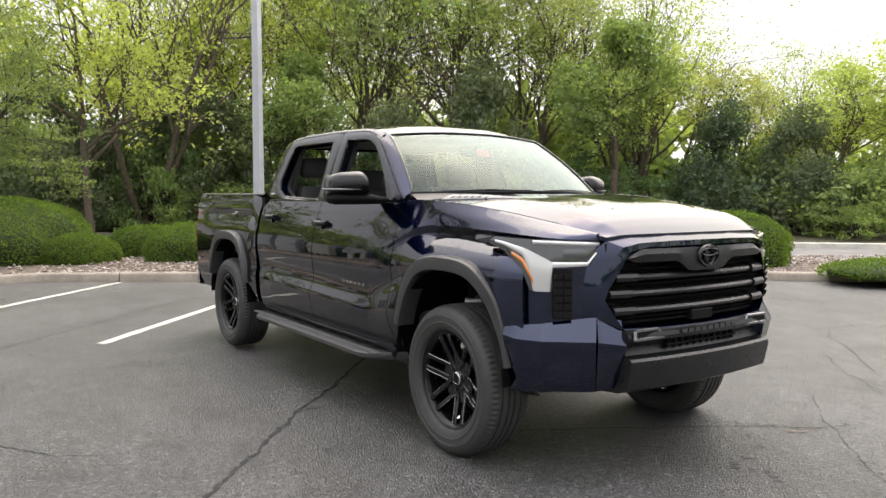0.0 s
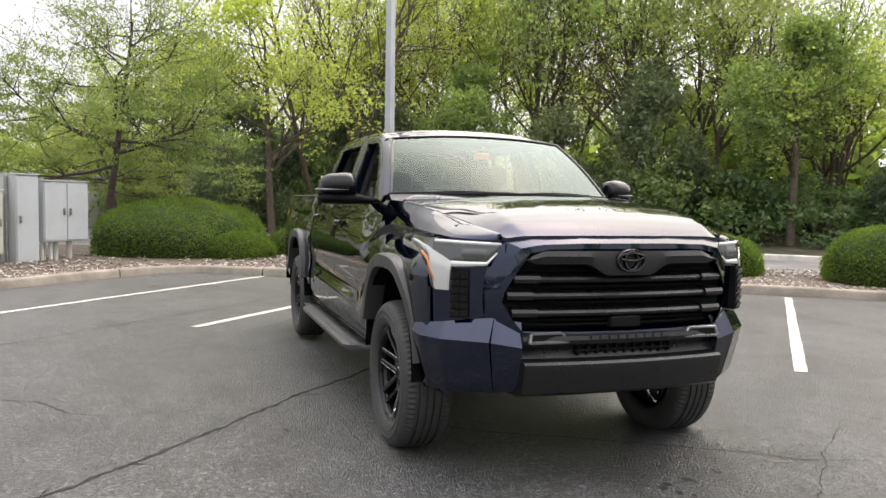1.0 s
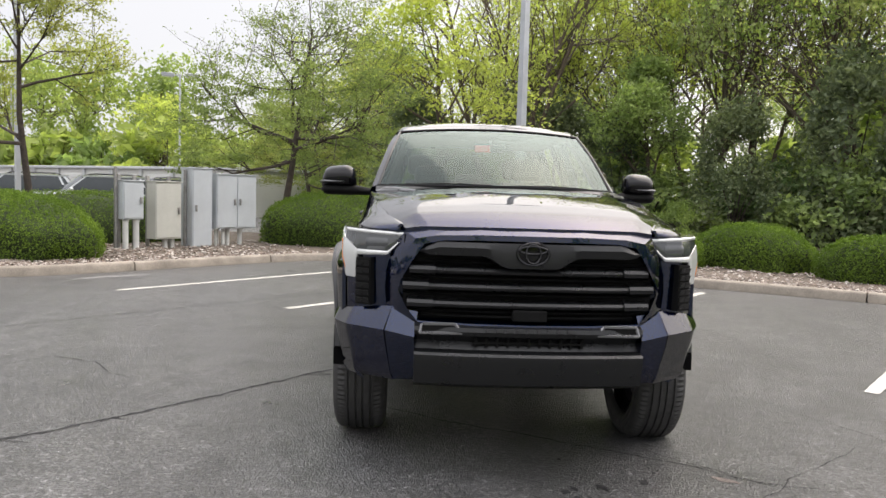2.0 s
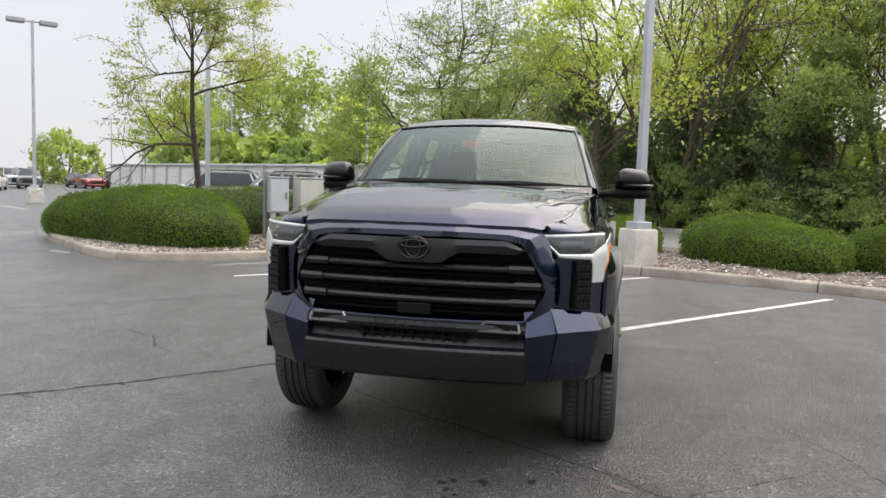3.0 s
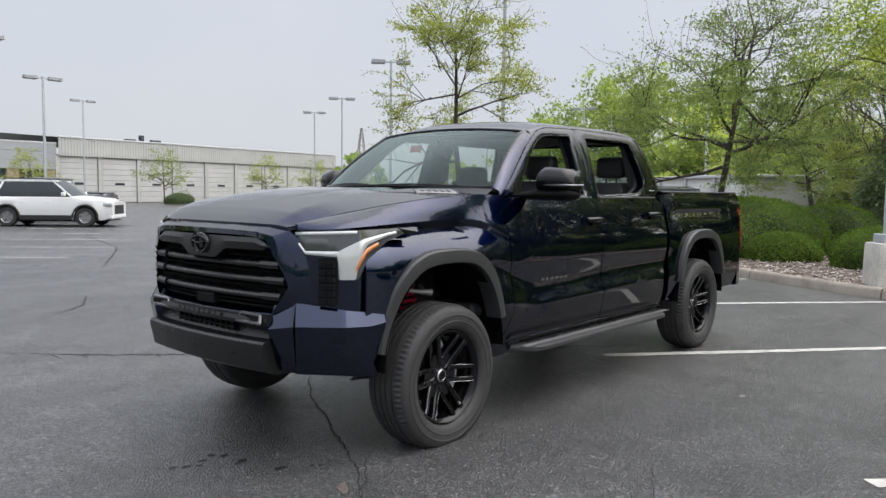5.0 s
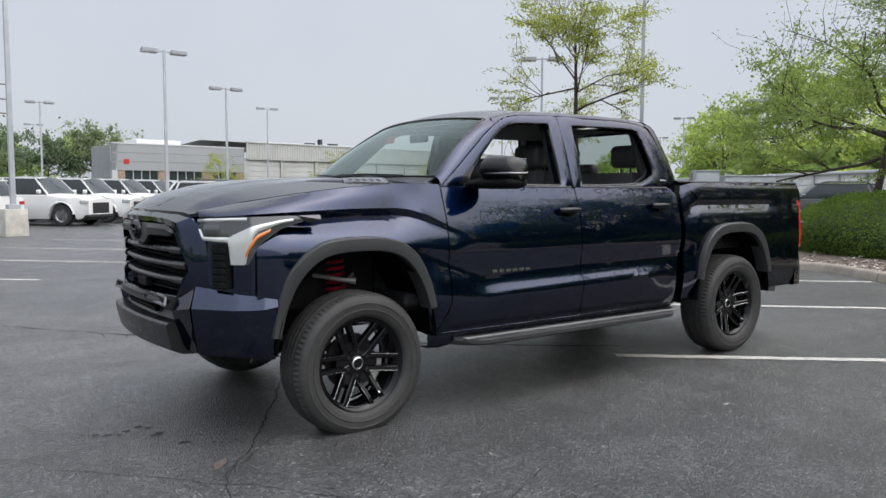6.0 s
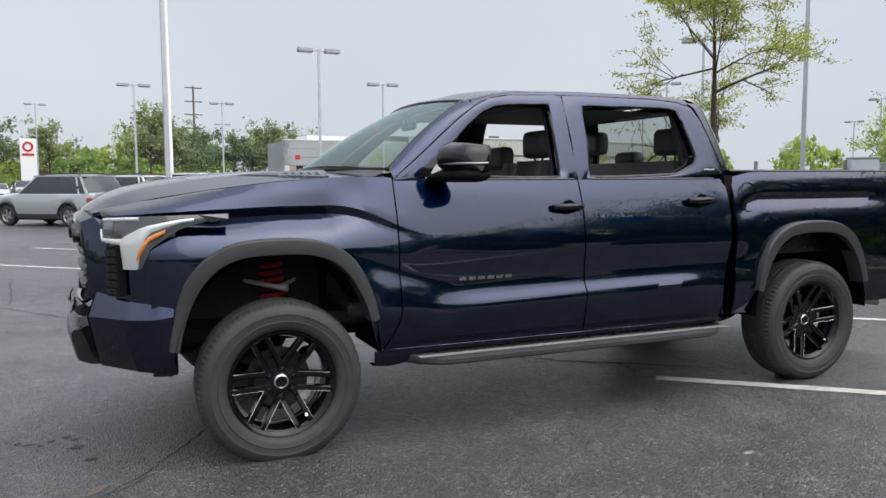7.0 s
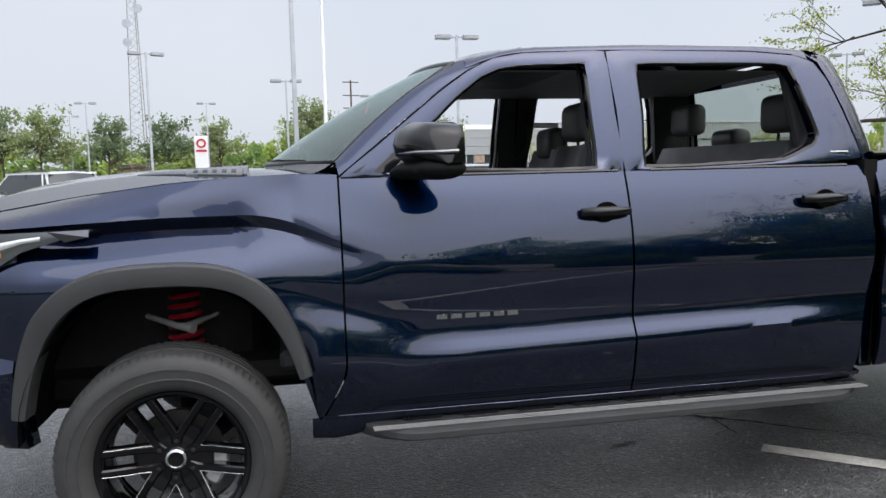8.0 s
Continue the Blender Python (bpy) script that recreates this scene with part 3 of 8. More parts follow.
def tree(name, label, seed, height, trunk_r, leaf_mat, bark, leaves, leaf_size, levels=4, spread=(0.75, 0.7, 0.8), kids=(9, 5, 4), scatter=0.3, stems=1, droop=0.0, lean=0.0, low=None, category="tree", group="", clump=4.0, reach=1.0, flat=0.55, thinnest=0.0, high=99.0):
    """A tapered trunk with limbs and a crown of many small leaves. Built at the origin."""
    rng = np.random.default_rng(seed)
    limbs, twigs = [], []
    for k in range(stems):
        a = rng.uniform(0, 6.28)
        off = (0.25 * math.cos(a), 0.25 * math.sin(a), 0) if stems > 1 else (0, 0, 0)
        d = (0.32 * math.cos(a) + lean, 0.32 * math.sin(a), 1) if stems > 1 else (rng.normal() * 0.04 + lean, rng.normal() * 0.04, 1)
        l, t = branches(rng, off, height * rng.uniform(0.85, 1.0) * 0.88, trunk_r * (0.7 if stems > 1 else 1), d, levels, spread, kids, droop, reach)
        limbs += l; twigs += t
    if low is not None:
        twigs = [t for t in twigs if t[0][2] > low]
    tree_ob = thing(name, label, category, group)
    part("trunk", limb_mesh(limbs, thinnest), bark, tree_ob, smooth=60)
    # leaves sit in sprays of uneven size along some of the twigs
    weight = rng.uniform(0, 1, len(twigs)) ** clump * np.array([1.0 if t[0][2] < high else 0.14 for t in twigs]); weight /= weight.sum()
    idx = rng.choice(len(twigs), leaves, p=weight)
    pts = np.array([twigs[i][0] for i in idx]) + rng.normal(size=(leaves, 3)) * scatter * np.array([1, 1, flat])
    pts[:, 2] = np.maximum(pts[:, 2], 0.15)
    v, f = leaf_cloud(pts, leaf_size * rng.uniform(0.6, 1.35, leaves), rng, 0.4)
    crown = new("crown", from_arrays("crown", v.tolist(), f.tolist(), leaf_mat))
    crown.parent = tree_ob
    return tree_ob


def shrub(name, label, seed, size, leaf_mat, leaves, leaf_size, category="shrub", group="", conical=0.0):
    """A dense bush with stems: leaves in clumps through an uneven volume."""
    rng = np.random.default_rng(seed)
    clumps = 46
    u = rng.normal(size=(clumps, 3)); u /= np.linalg.norm(u, axis=1, keepdims=True); u[:, 2] = np.abs(u[:, 2])
    r = rng.uniform(0.55, 1.0, (clumps, 1)) ** 0.5
    c = u * r * np.array(size) * np.array([1, 1, 1.0])
    if conical:
        c[:, :2] *= (1 - conical * (c[:, 2:3] / size[2]))
    idx = rng.integers(0, clumps, leaves)
    pts = c[idx] + rng.normal(size=(leaves, 3)) * np.array(size) * np.array([0.11, 0.11, 0.06])
    pts[:, 2] = np.maximum(0.05, pts[:, 2])
    ob = thing(name, label, category, group)
    limbs = []
    for k in range(14):
        e = c[k] * 0.9; limbs.append(([np.array([0, 0, 0.0]), e * [0.35, 0.35, 0.5] + rng.normal(size=3) * 0.05, e], [0.05, 0.03, 0.008]))
    part("branchwork", limb_mesh(limbs), BARK_DARK, ob, smooth=60)
    v, f = leaf_cloud(pts, leaf_size * rng.uniform(0.6, 1.4, leaves), rng, 0.3)
    fo = new("foliage", from_arrays("foliage", v.tolist(), f.tolist(), leaf_mat)); fo.parent = ob
    return ob


def hedge(label, cx, cy, turn, length, width, height, seed, leaves=9000, z=0.12, power=2.6):
    """A clipped, mounded hedge: a lumpy core, coloured dark as inner shade, under a close coat of small leaves."""
    rng = np.random.default_rng(seed)
    ob = thing("clipped_hedge", label, "hedge", "clipped hedges", pose(cx, cy, z, 0, 0, turn))
    ph = rng.uniform(0, 6.28, 6)

    def surface(a, b):
        ca, sa, cb, sb = np.cos(a), np.sin(a), np.cos(b), np.sin(b)
        f = lambda w, p: np.sign(w) * np.abs(w) ** (2 / p)
        lump = 1 + 0.035 * np.sin(3 * a + ph[0]) + 0.03 * np.sin(5 * a + ph[1] + 2 * b) + 0.02 * np.sin(9 * a + ph[2]) + 0.02 * np.sin(7 * b + ph[3] + 3 * a)
        top = 1 + 0.04 * np.sin(2.2 * ca * length + ph[4])
        under = 1 - 0.10 * np.clip(1 - sb * 2.2, 0, 1)
        return np.stack([f(ca, power) * f(cb, power) * length / 2 * lump * under, f(sa, power) * f(cb, power) * width / 2 * lump * under, f(sb, 2.3) * height * top * (0.97 + 0.03 * lump)], -1)
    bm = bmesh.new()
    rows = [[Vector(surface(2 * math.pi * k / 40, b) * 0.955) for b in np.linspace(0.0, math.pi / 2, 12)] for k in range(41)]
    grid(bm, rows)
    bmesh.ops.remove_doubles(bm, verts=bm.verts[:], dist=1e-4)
    part("core", bm, HEDGE_CORE_SHADE, ob, "hedge core, coloured dark for the shade between the leaves", 60)
    # spread evenly over the skin by area
    a, b = rng.uniform(0, 2 * math.pi, 5 * leaves), rng.uniform(0.0, math.pi / 2, 5 * leaves)
    e = 1e-3; p = surface(a, b)
    area = np.linalg.norm(np.cross(surface(a + e, b) - p, surface(a, b + e) - p), axis=1)
    pick = rng.choice(len(p), leaves, p=area / area.sum()); p = p[pick]
    tuft = 0.036 * np.sin(p[:, 0] * 31 + ph[0]) * np.sin(p[:, 1] * 29 + ph[1]) * np.sin(p[:, 2] * 33 + ph[2])
    p = p * (1 + tuft[:, None]) + rng.normal(size=p.shape) * 0.020 + np.array([0, 0, 0.01])
    v, f = leaf_cloud(p, rng.uniform(0.030, 0.058, leaves), rng, 0.5, 0.42)
    fo = new("foliage", from_arrays("foliage", v.tolist(), f.tolist(), HEDGE_LEAF)); fo.parent = ob
    return ob


hedge("long clipped green hedge wrapping the nose of the bed", -9.41, -7.97, 64.5, 4.85, 2.39, 1.08, 1, 34000)
hedge("lower clipped green hedge at the tip of the bed", -10.38, -9.84, 62.7, 3.39, 2.36, 0.90, 2, 22000)
hedge("low dark clipped hedge behind the cabinets", -12.2, -7.4, -45, 5.2, 1.7, 1.08, 12, 16000)
hedge("tall broad clipped hedge beside the grey cabinets", -13.96, -2.27, 77.8, 3.56, 3.33, 1.20, 3, 32000)
hedge("rounded clipped hedge behind the tall one", -16.94, -1.18, 85.3, 2.6, 1.91, 1.06, 15, 12000)
hedge("small round clipped bush on the gravel", -12.51, -0.89, 99.6, 1.46, 1.15, 0.55, 4, 11000, power=2.2)
hedge("low clipped bush behind the round one", -13.48, 0.64, 77.8, 2.01, 1.12, 0.64, 5, 12000, power=2.3)
hedge("wide clipped hedge behind the lamp post", -12.03, 1.17, 69.2, 1.96, 1.96, 0.72, 6, 18000)
hedge("long clipped hedge beside the lamp post", -10.32, 3.81, 48.1, 3.23, 1.63, 0.76, 7, 24000)
hedge("taller clipped hedge behind the long one", -11.39, 3.65, 85.7, 2.57, 1.8, 0.90, 14, 14000)
hedge("clipped hedge on the stone bed", -9.83, 6.19, 31.5, 2.37, 1.72, 0.85, 8, 20000)
hedge("low rounded clipped hedge on the stone bed", -7.75, 7.38, 60.6, 1.97, 1.27, 0.76, 13, 16000)
hedge("clipped hedge near the lane's mouth", -5.6, 9.47, 57.4, 2.33, 1.85, 0.97, 9, 20000)
hedge("spreading low ground-cover shrub by the lane", -2.0, 10.82, 55.9, 5.28, 2.12, 0.31, 10, 14000, power=2.0)

# single locust trees in the bed
locust = tree("honey_locust_tree", "slender honey locust with sparse light green leaves", 21, 6.9, 0.09, LEAF_LOCUST, BARK_DARK, 17000, 0.058, 4, (1.12, 0.65, 0.7), (15, 6, 5), 0.11, low=2.4, clump=2.8, reach=0.78, flat=0.28, high=5.4)
locust.matrix_world = pose(-11.5, -8.15, 0.12)
locust = tree("honey_locust_tree", "layered honey locust with fresh green leaves", 33, 7.6, 0.11, LEAF_LOCUST, BARK_DARK, 34000, 0.074, 4, (1.3, 0.75, 0.8), (19, 6, 5), 0.15, low=1.1, clump=1.5, reach=1.0, flat=0.25, high=4.4)
locust.matrix_world = pose(-16.8, -3.95, 0.12)
other = copy_thing(locust, Matrix.Identity(4)); other.matrix_world = pose(-28.6, -4.5, 0.1, 0, 0, 130) @ Matrix.Diagonal((1.0, 1.0, 0.74, 1))

# the wood behind the lane
kinds = []
kinds.append(tree("woodland_tree", "tall many-stemmed tree in thin spring leaf", 41, 11.5, 0.17, LEAF_SPRING, BARK, 4800, 0.15, 4, (0.5, 0.6, 0.7), (9, 6, 4), 0.24, stems=4, thinnest=0.0065))
kinds.append(tree("woodland_tree", "tall broadleaf tree in fresh green leaf", 42, 10.0, 0.16, LEAF_MID, BARK, 6000, 0.18, 4, (0.7, 0.7, 0.7), (14, 6, 4), 0.26, low=1.0, thinnest=0.0065))
kinds.append(tree("woodland_tree", "broad spring-green tree at the wood's edge", 43, 7.6, 0.13, LEAF_SPRING, BARK, 7500, 0.155, 4, (0.9, 0.7, 0.8), (15, 6, 4), 0.22, low=0.8, thinnest=0.0065))
kinds.append(tree("woodland_tree", "olive-leaved tree thick with young leaves", 44, 8.6, 0.13, LEAF_OLIVE, BARK, 6200, 0.155, 4, (0.7, 0.7, 0.8), (14, 6, 4), 0.24, low=1.2, thinnest=0.0065))
kinds.append(shrub("woodland_shrub", "dense green undergrowth shrub", 45, (2.4, 2.2, 2.9), LEAF_UNDER, 4000, 0.185))
kinds.append(shrub("woodland_shrub", "tall dark evergreen with drooping boughs", 46, (2.0, 2.0, 6.0), LEAF_DARK, 9500, 0.16, "evergreen", conical=0.55))
kinds.append(shrub("woodland_shrub", "pale green sprawling shrub at the wood's edge", 47, (1.9, 1.7, 1.6), LEAF_FRESH, 4000, 0.125))

kinds.append(tree("broadleaf_tree", "round tree far across the lot, haze put into its leaf colour", 48, 9.0, 0.16, LEAF_HAZED, BARK, 3600, 0.4, 4, (0.85, 0.7, 0.8), (15, 6, 4), 0.32, low=1.2, clump=1.5, reach=0.85, thinnest=0.02))
kinds.append(tree("woodland_tree", "broadleaf tree in fresh leaf far beyond the lot", 49, 9.4, 0.16, LEAF_MID, BARK, 3000, 0.34, 4, (0.75, 0.7, 0.7), (13, 6, 4), 0.3, low=1.0, thinnest=0.02))
kinds.append(shrub("woodland_shrub", "bushy green growth far beyond the lot", 50, (2.4, 2.2, 2.9), LEAF_MID, 950, 0.45))
kinds.append(tree("woodland_tree", "spring-green tree far beyond the lot", 51, 7.8, 0.14, LEAF_SPRING, BARK, 3000, 0.3, 4, (0.85, 0.7, 0.8), (13, 6, 4), 0.28, low=0.9, thinnest=0.02))
kinds.append(tree("woodland_tree", "broad round-headed tree in full olive-green leaf", 52, 7.0, 0.14, LEAF_MID, BARK, 13000, 0.14, 4, (0.85, 0.7, 0.8), (15, 6, 4), 0.24, low=0.9, clump=1.6, reach=0.8))
young = tree("honey_locust_tree", "young locust tree on a far lot island", 34, 7.4, 0.11, LEAF_LOCUST, BARK_DARK, 3000, 0.2, 4, (1.2, 0.75, 0.8), (15, 6, 5), 0.2, low=1.1, clump=2.0, flat=0.4, thinnest=0.014)


def plant(k, x, y, z=0.2, turn=0.0, scale=1.0, tall=1.0, group=""):
    ob = copy_thing(kinds[k], Matrix.Identity(4))
    ob.matrix_world = pose(x, y, z, 0, 0, turn) @ Matrix.Diagonal((scale, scale, scale * tall, 1))
    if group:
        ob["group"] = group
    return ob


for x, y, k, sc in ((-20.6, 0.6, 2, 0.95), (-24.0, -0.2, 5, 1.0)):
    plant(k, x, y, 0.3, 40 * k, sc, 1.0, "trees of the wood")
wood_rng = random.Random(77)
EDGE = [(10.0, 33.0), (3.0, 29.0), (-4.0, 24.0), (-9.5, 19.5), (-14.5, 15.0), (-19.0, 10.6), (-23.0, 6.4), (-27.0, 2.0), (-31.5, -2.5)]
line = dense(EDGE, 1.0)
TALL = (11.5, 10.0, 7.6, 8.6)


def top_at(i):
    """Height of the wood's top line along its edge."""
    return along([0, 13, 16, 18, 20, 22.5, 25.5, 28, 31.5, 34, 36.5, 40, 46, 50, 52, 54, 57], [3.2, 3.2, 4.2, 5.4, 8.4, 5.4, 5.6, 8.6, 10.4, 11.6, 12.2, 12.2, 10.8, 8.8, 8.0, 7.0, 6.2], i)


def wood_tree(k, q, i, tall):
    sc = wood_rng.uniform(0.85, 1.05)
    top = top_at(i) * wood_rng.uniform(0.88, 1.06) * tall / TALL[k]
    plant(k, q.x, q.y, 0.4, wood_rng.uniform(0, 360), min(sc, top * 1.12), top / min(sc, top * 1.12), "trees of the wood")


for i in range(0, len(line) - 1):
    p = line[i]; way = (line[i + 1] - line[i]).normalized(); out = Vector((way.y, -way.x, 0))
    out = out if out.x < 0 else -out
    if i % 2 == 0:
        q = p + out * wood_rng.uniform(-0.4, 1.2)
        plant(4, q.x, q.y, 0.3, wood_rng.uniform(0, 360), wood_rng.uniform(0.75, 1.15), wood_rng.uniform(0.7, 1.1), "undergrowth")
    airy = i > 44
    if i % (5 if airy else 3) == 1:
        q = p + out * wood_rng.uniform(1.5, 4)
        wood_tree(wood_rng.choice((3, 2, 3, 2) if airy else (2, 2, 3, 2)), q, i, 0.7 if airy else 0.86)
    if i % (10 if airy else 5) == 2:
        q = p + out * wood_rng.uniform(6, 10)
        wood_tree(0, q, i, 1.1)
    if i % (10 if airy else 5) == 3:
        q = p + out * wood_rng.uniform(3, 5)
        wood_tree(0, q, i, 1.0)
    if i % 2 == 1 and (i < 36 or i % 4 == 1):
        q = p + out * wood_rng.uniform(8, 12)
        plant(9, q.x, q.y, 0.7, wood_rng.uniform(0, 360), wood_rng.uniform(1.3, 1.6), wood_rng.uniform(1.0, 1.3) * min(1.0, top_at(i) / 8) * (1.0 if i < 36 else 0.65), "undergrowth")
for x, y, sc in ((-17.2, 12.4, 1.12), (-18.4, 9.5, 0.84), (-26.2, 0.3, 0.55), (-25.3, 1.9, 0.72), (-24.9, 3.6, 1.02), (-23.2, 5.3, 0.92), (-21.6, 6.8, 0.74), (-27.8, -0.9, 0.5), (-11.9, 17.8, 0.8), (-10.0, 19.1, 0.76), (-6.8, 22.8, 0.72)):
    plant(5, x, y, 0.3, 40 * x, sc, 1.0, "evergreens")
for x, y, sc in ((-21.2, 5.6, 1.0), (-18.6, 8.2, 0.75), (-20.3, 7.0, 0.62), (-8.0, 18.6, 0.6), (-5.0, 21.5, 0.7), (-24.2, 2.6, 0.8)):
    plant(6, x, y, 0.25, 33 * y, sc, 1.0, "shrubs at the wood's edge")
# trees that stand out at the wood's edge
plant(11, -13.6, 14.7, 0.3, 30, 1.0, 1.0, "trees of the wood")
plant(11, -21.0, 7.6, 0.3, 140, 0.9, 1.0, "trees of the wood")
plant(0, -23.6, 2.9, 0.4, 75, 1.0, 1.0, "trees of the wood")
plant(6, -23.9, 3.5, 0.2, 15, 1.15, 1.65, "shrubs at the wood's edge")
plant(6, -22.4, 3.95, 0.2, 80, 0.62, 1.5, "shrubs at the wood's edge")
# more undergrowth where the wood thins towards the lot
for x, y, sc, tl in ((-29.5, 1.0, 1.2, 1.2), (-31.5, 0.0, 1.3, 1.3), (-33.5, -1.6, 1.3, 1.2), (-28.0, 4.2, 1.3, 1.4), (-26.0, 6.6, 1.3, 1.4), (-35.5, -3.4, 1.2, 1.2), (-37.5, -1.0, 1.5, 1.3)):
    plant(4, x, y, 0.2, 61 * x, sc, tl, "undergrowth")
# a far belt of trees behind the parked cars
for k in range(15):
    x, y = lerp(-58, -43, k / 14), lerp(-36, -3, k / 14)
    plant((9, 10, 9, 8)[k % 4], x - 4 * (k % 2), y, 0.0, 71 * k, (1.9, 0.72, 1.75, 0.68)[k % 4] * (0.92 + 0.06 * (k % 3)), 1.0, "far trees")
# an unseen belt of trees, added on the near side to mirror in the paint
for k in range(26):
    a = lerp(-0.75, 1.3, k / 25); r = 52 + 4 * (k % 2)
    if k % 3 == 2:
        plant((8, 10)[k % 2], 4 + r * math.cos(a), r * math.sin(a), 0.0, 83 * k, 0.8, 1.0, "trees round the lot")
    else:
        plant(9, 4 + r * math.cos(a), r * math.sin(a), 0.0, 83 * k, 2.0, 0.8, "undergrowth round the lot")
# loose trees beyond the lot
for k, x, y, sc, tl in ((8, -58, -26, 1.15, 1.0), (8, -63, -22, 1.2, 1.0), (10, -52, -18, 1.0, 1.0), (8, -66, -33, 1.25, 1.0), (10, -56, -34, 1.0, 1.0), (10, -45, -10, 0.55, 1.0), (8, -50, -8, 0.5, 1.0), (3, -44, -6.5, 0.62, 1.0), (2, -41, -3, 0.75, 1.0), (1, -36, -1, 0.85, 1.0),
                        (8, -70, -42, 1.1, 1.0), (10, -74, -50, 1.1, 1.0), (9, -80, -66, 1.8, 1.3), (8, -84, -72, 0.6, 1.0), (9, -74, -78, 1.8, 1.3), (9, -68, -80, 1.6, 1.2), (0, -34, -4.2, 0.7, 1.0), (3, -30, -2.6, 0.8, 1.0),
                        (8, -22, -122, 0.95, 1.0), (10, -28, -128, 1.0, 1.0), (8, -14, -140, 1.0, 1.0), (8, -2, -118, 0.9, 1.0), (10, 4, -140, 0.9, 1.0)):
    plant(k, x, y, 0.0, 57 * x, sc, tl, "far trees")
for x, y, h in ((-3.0, -86, 9.6), (-5.5, -90, 8.2), (-12.6, -90, 7.2), (-17.0, -89, 8.4), (-20.5, -92, 7.6), (26, -88, 9.0), (20.5, -95, 8.6), (13.8, -97, 8.8), (31, -92, 9.2), (36, -86, 9.0), (-9.5, -96, 8.0), (7.5, -98, 8.4)):
    plant(7, x, y, 0.0, 47 * x, 0.95 * h / 9, 1.05, "far trees")
tree_rng = random.Random(9)
for k in range(26):
    x = -14 + 3.6 * k + tree_rng.uniform(-1, 1)
    plant(9, x, -112 - 0.25 * k + tree_rng.uniform(-6, 6), 0.0, 77 * k, tree_rng.uniform(1.5, 2.3), tree_rng.uniform(0.8, 1.3), "far undergrowth")
for x, y, sc in ((-1, -84, 1.0), (-8.2, -88, 0.95), (3.5, -92, 0.9), (12.5, -86, 1.0), (-12.5, -95, 0.8), (21.0, -74, 0.8), (-17, -104, 0.8)):
    plant(6, x, y, 0.0, 35 * x, sc * 1.5, 1.3, "young street trees")
for x, y, sc, tl in ((-32.5, -59.5, 0.62, 1.0), (-45.5, -62.0, 0.62, 1.0), (-53.5, -63.5, 0.6, 1.0), (-20.5, -58.5, 0.55, 1.0)):
    ob = copy_thing(young, Matrix.Identity(4)); ob.matrix_world = pose(x, y, 0.0, 0, 0, 50 * x) @ Matrix.Diagonal((sc, sc, sc * tl, 1)); ob["group"] = "young lot trees"
for x, y in ((-33.0, -57.8), (-44.0, -60.2), (-48.5, -61.0), (-53, -62.0), (-25.0, -57.5)):
    hedge("small clipped hedge on a lot island", x, y, 8, 3.2, 1.6, 0.95, int(-x), 2500, 0.05)
young.matrix_world = pose(-60.0, -64.5, 0.0, 0, 0, 20) @ Matrix.Diagonal((0.55, 0.55, 0.55, 1))
for k in kinds:
    k.matrix_world = pose(-34 - 3 * kinds.index(k), 12 + 4 * kinds.index(k), 0.8)

# ---------------------------------------------------------------- lamps, cabinets, buildings
def lamp_post(x, y, height, turn=0.0, base=0.78, half=0.30, heads=True):
    """A square steel pole on a concrete foot, with two shoebox heads."""
    post = thing("street_lamp", "grey lamp post with two flat heads on a concrete foot", "lamp post", "lamp posts", pose(x, y, 0, 0, 0, turn))
    bm = bmesh.new(); box(bm, (-half, -half, -0.1), (half, half, base), 0.03, seg=2)
    for v in bm.verts:
        if v.co.z < 0.2:
            v.co.x *= 1.06; v.co.y *= 1.06
    part("concrete_foot", bm, PALE_CONCRETE, post, "pale stained concrete foot")
    bm = bmesh.new(); box(bm, (-0.16, -0.16, base), (0.16, 0.16, base + 0.13), 0.008)
    part("base_cover", bm, GALVANISED, post)
    bm = bmesh.new(); rows = []
    for z, w in ((base + 0.1, 0.068), (height, 0.052)):
        rows.append([Vector((sx * w, sy * w, z)) for sx, sy in ((-1, -1), (1, -1), (1, 1), (-1, 1), (-1, -1))])
    grid(bm, rows); bmesh.ops.remove_doubles(bm, verts=bm.verts[:], dist=1e-5)
    part("pole", bm, GALVANISED, post)
    bm = bmesh.new(); box(bm, (0.045, -0.05, base + 0.35), (0.08, 0.05, base + 0.55), 0.004)
    part("access_cover", bm, GALVANISED, post)
    if heads:
        bm = bmesh.new(); box(bm, (-0.32, -0.03, height - 0.12), (0.32, 0.03, height - 0.05), 0.006)
        part("arm", bm, GALVANISED, post)
        for s in (-1, 1):
            bm = bmesh.new(); box(bm, (min(s * 0.3, s * 1.02), -0.2, height - 0.18), (max(s * 0.3, s * 1.02), 0.2, height + 0.02), 0.02)
            head = part("lamp_head", bm, m_head, post, "flat grey lamp head")
            bm = bmesh.new(); box(bm, (min(s * 0.36, s * 0.96), -0.15, height - 0.195), (max(s * 0.36, s * 0.96), 0.15, height - 0.178), 0.004)
            part("lens", bm, m_lens, head, "unlit frosted lens")
    return post


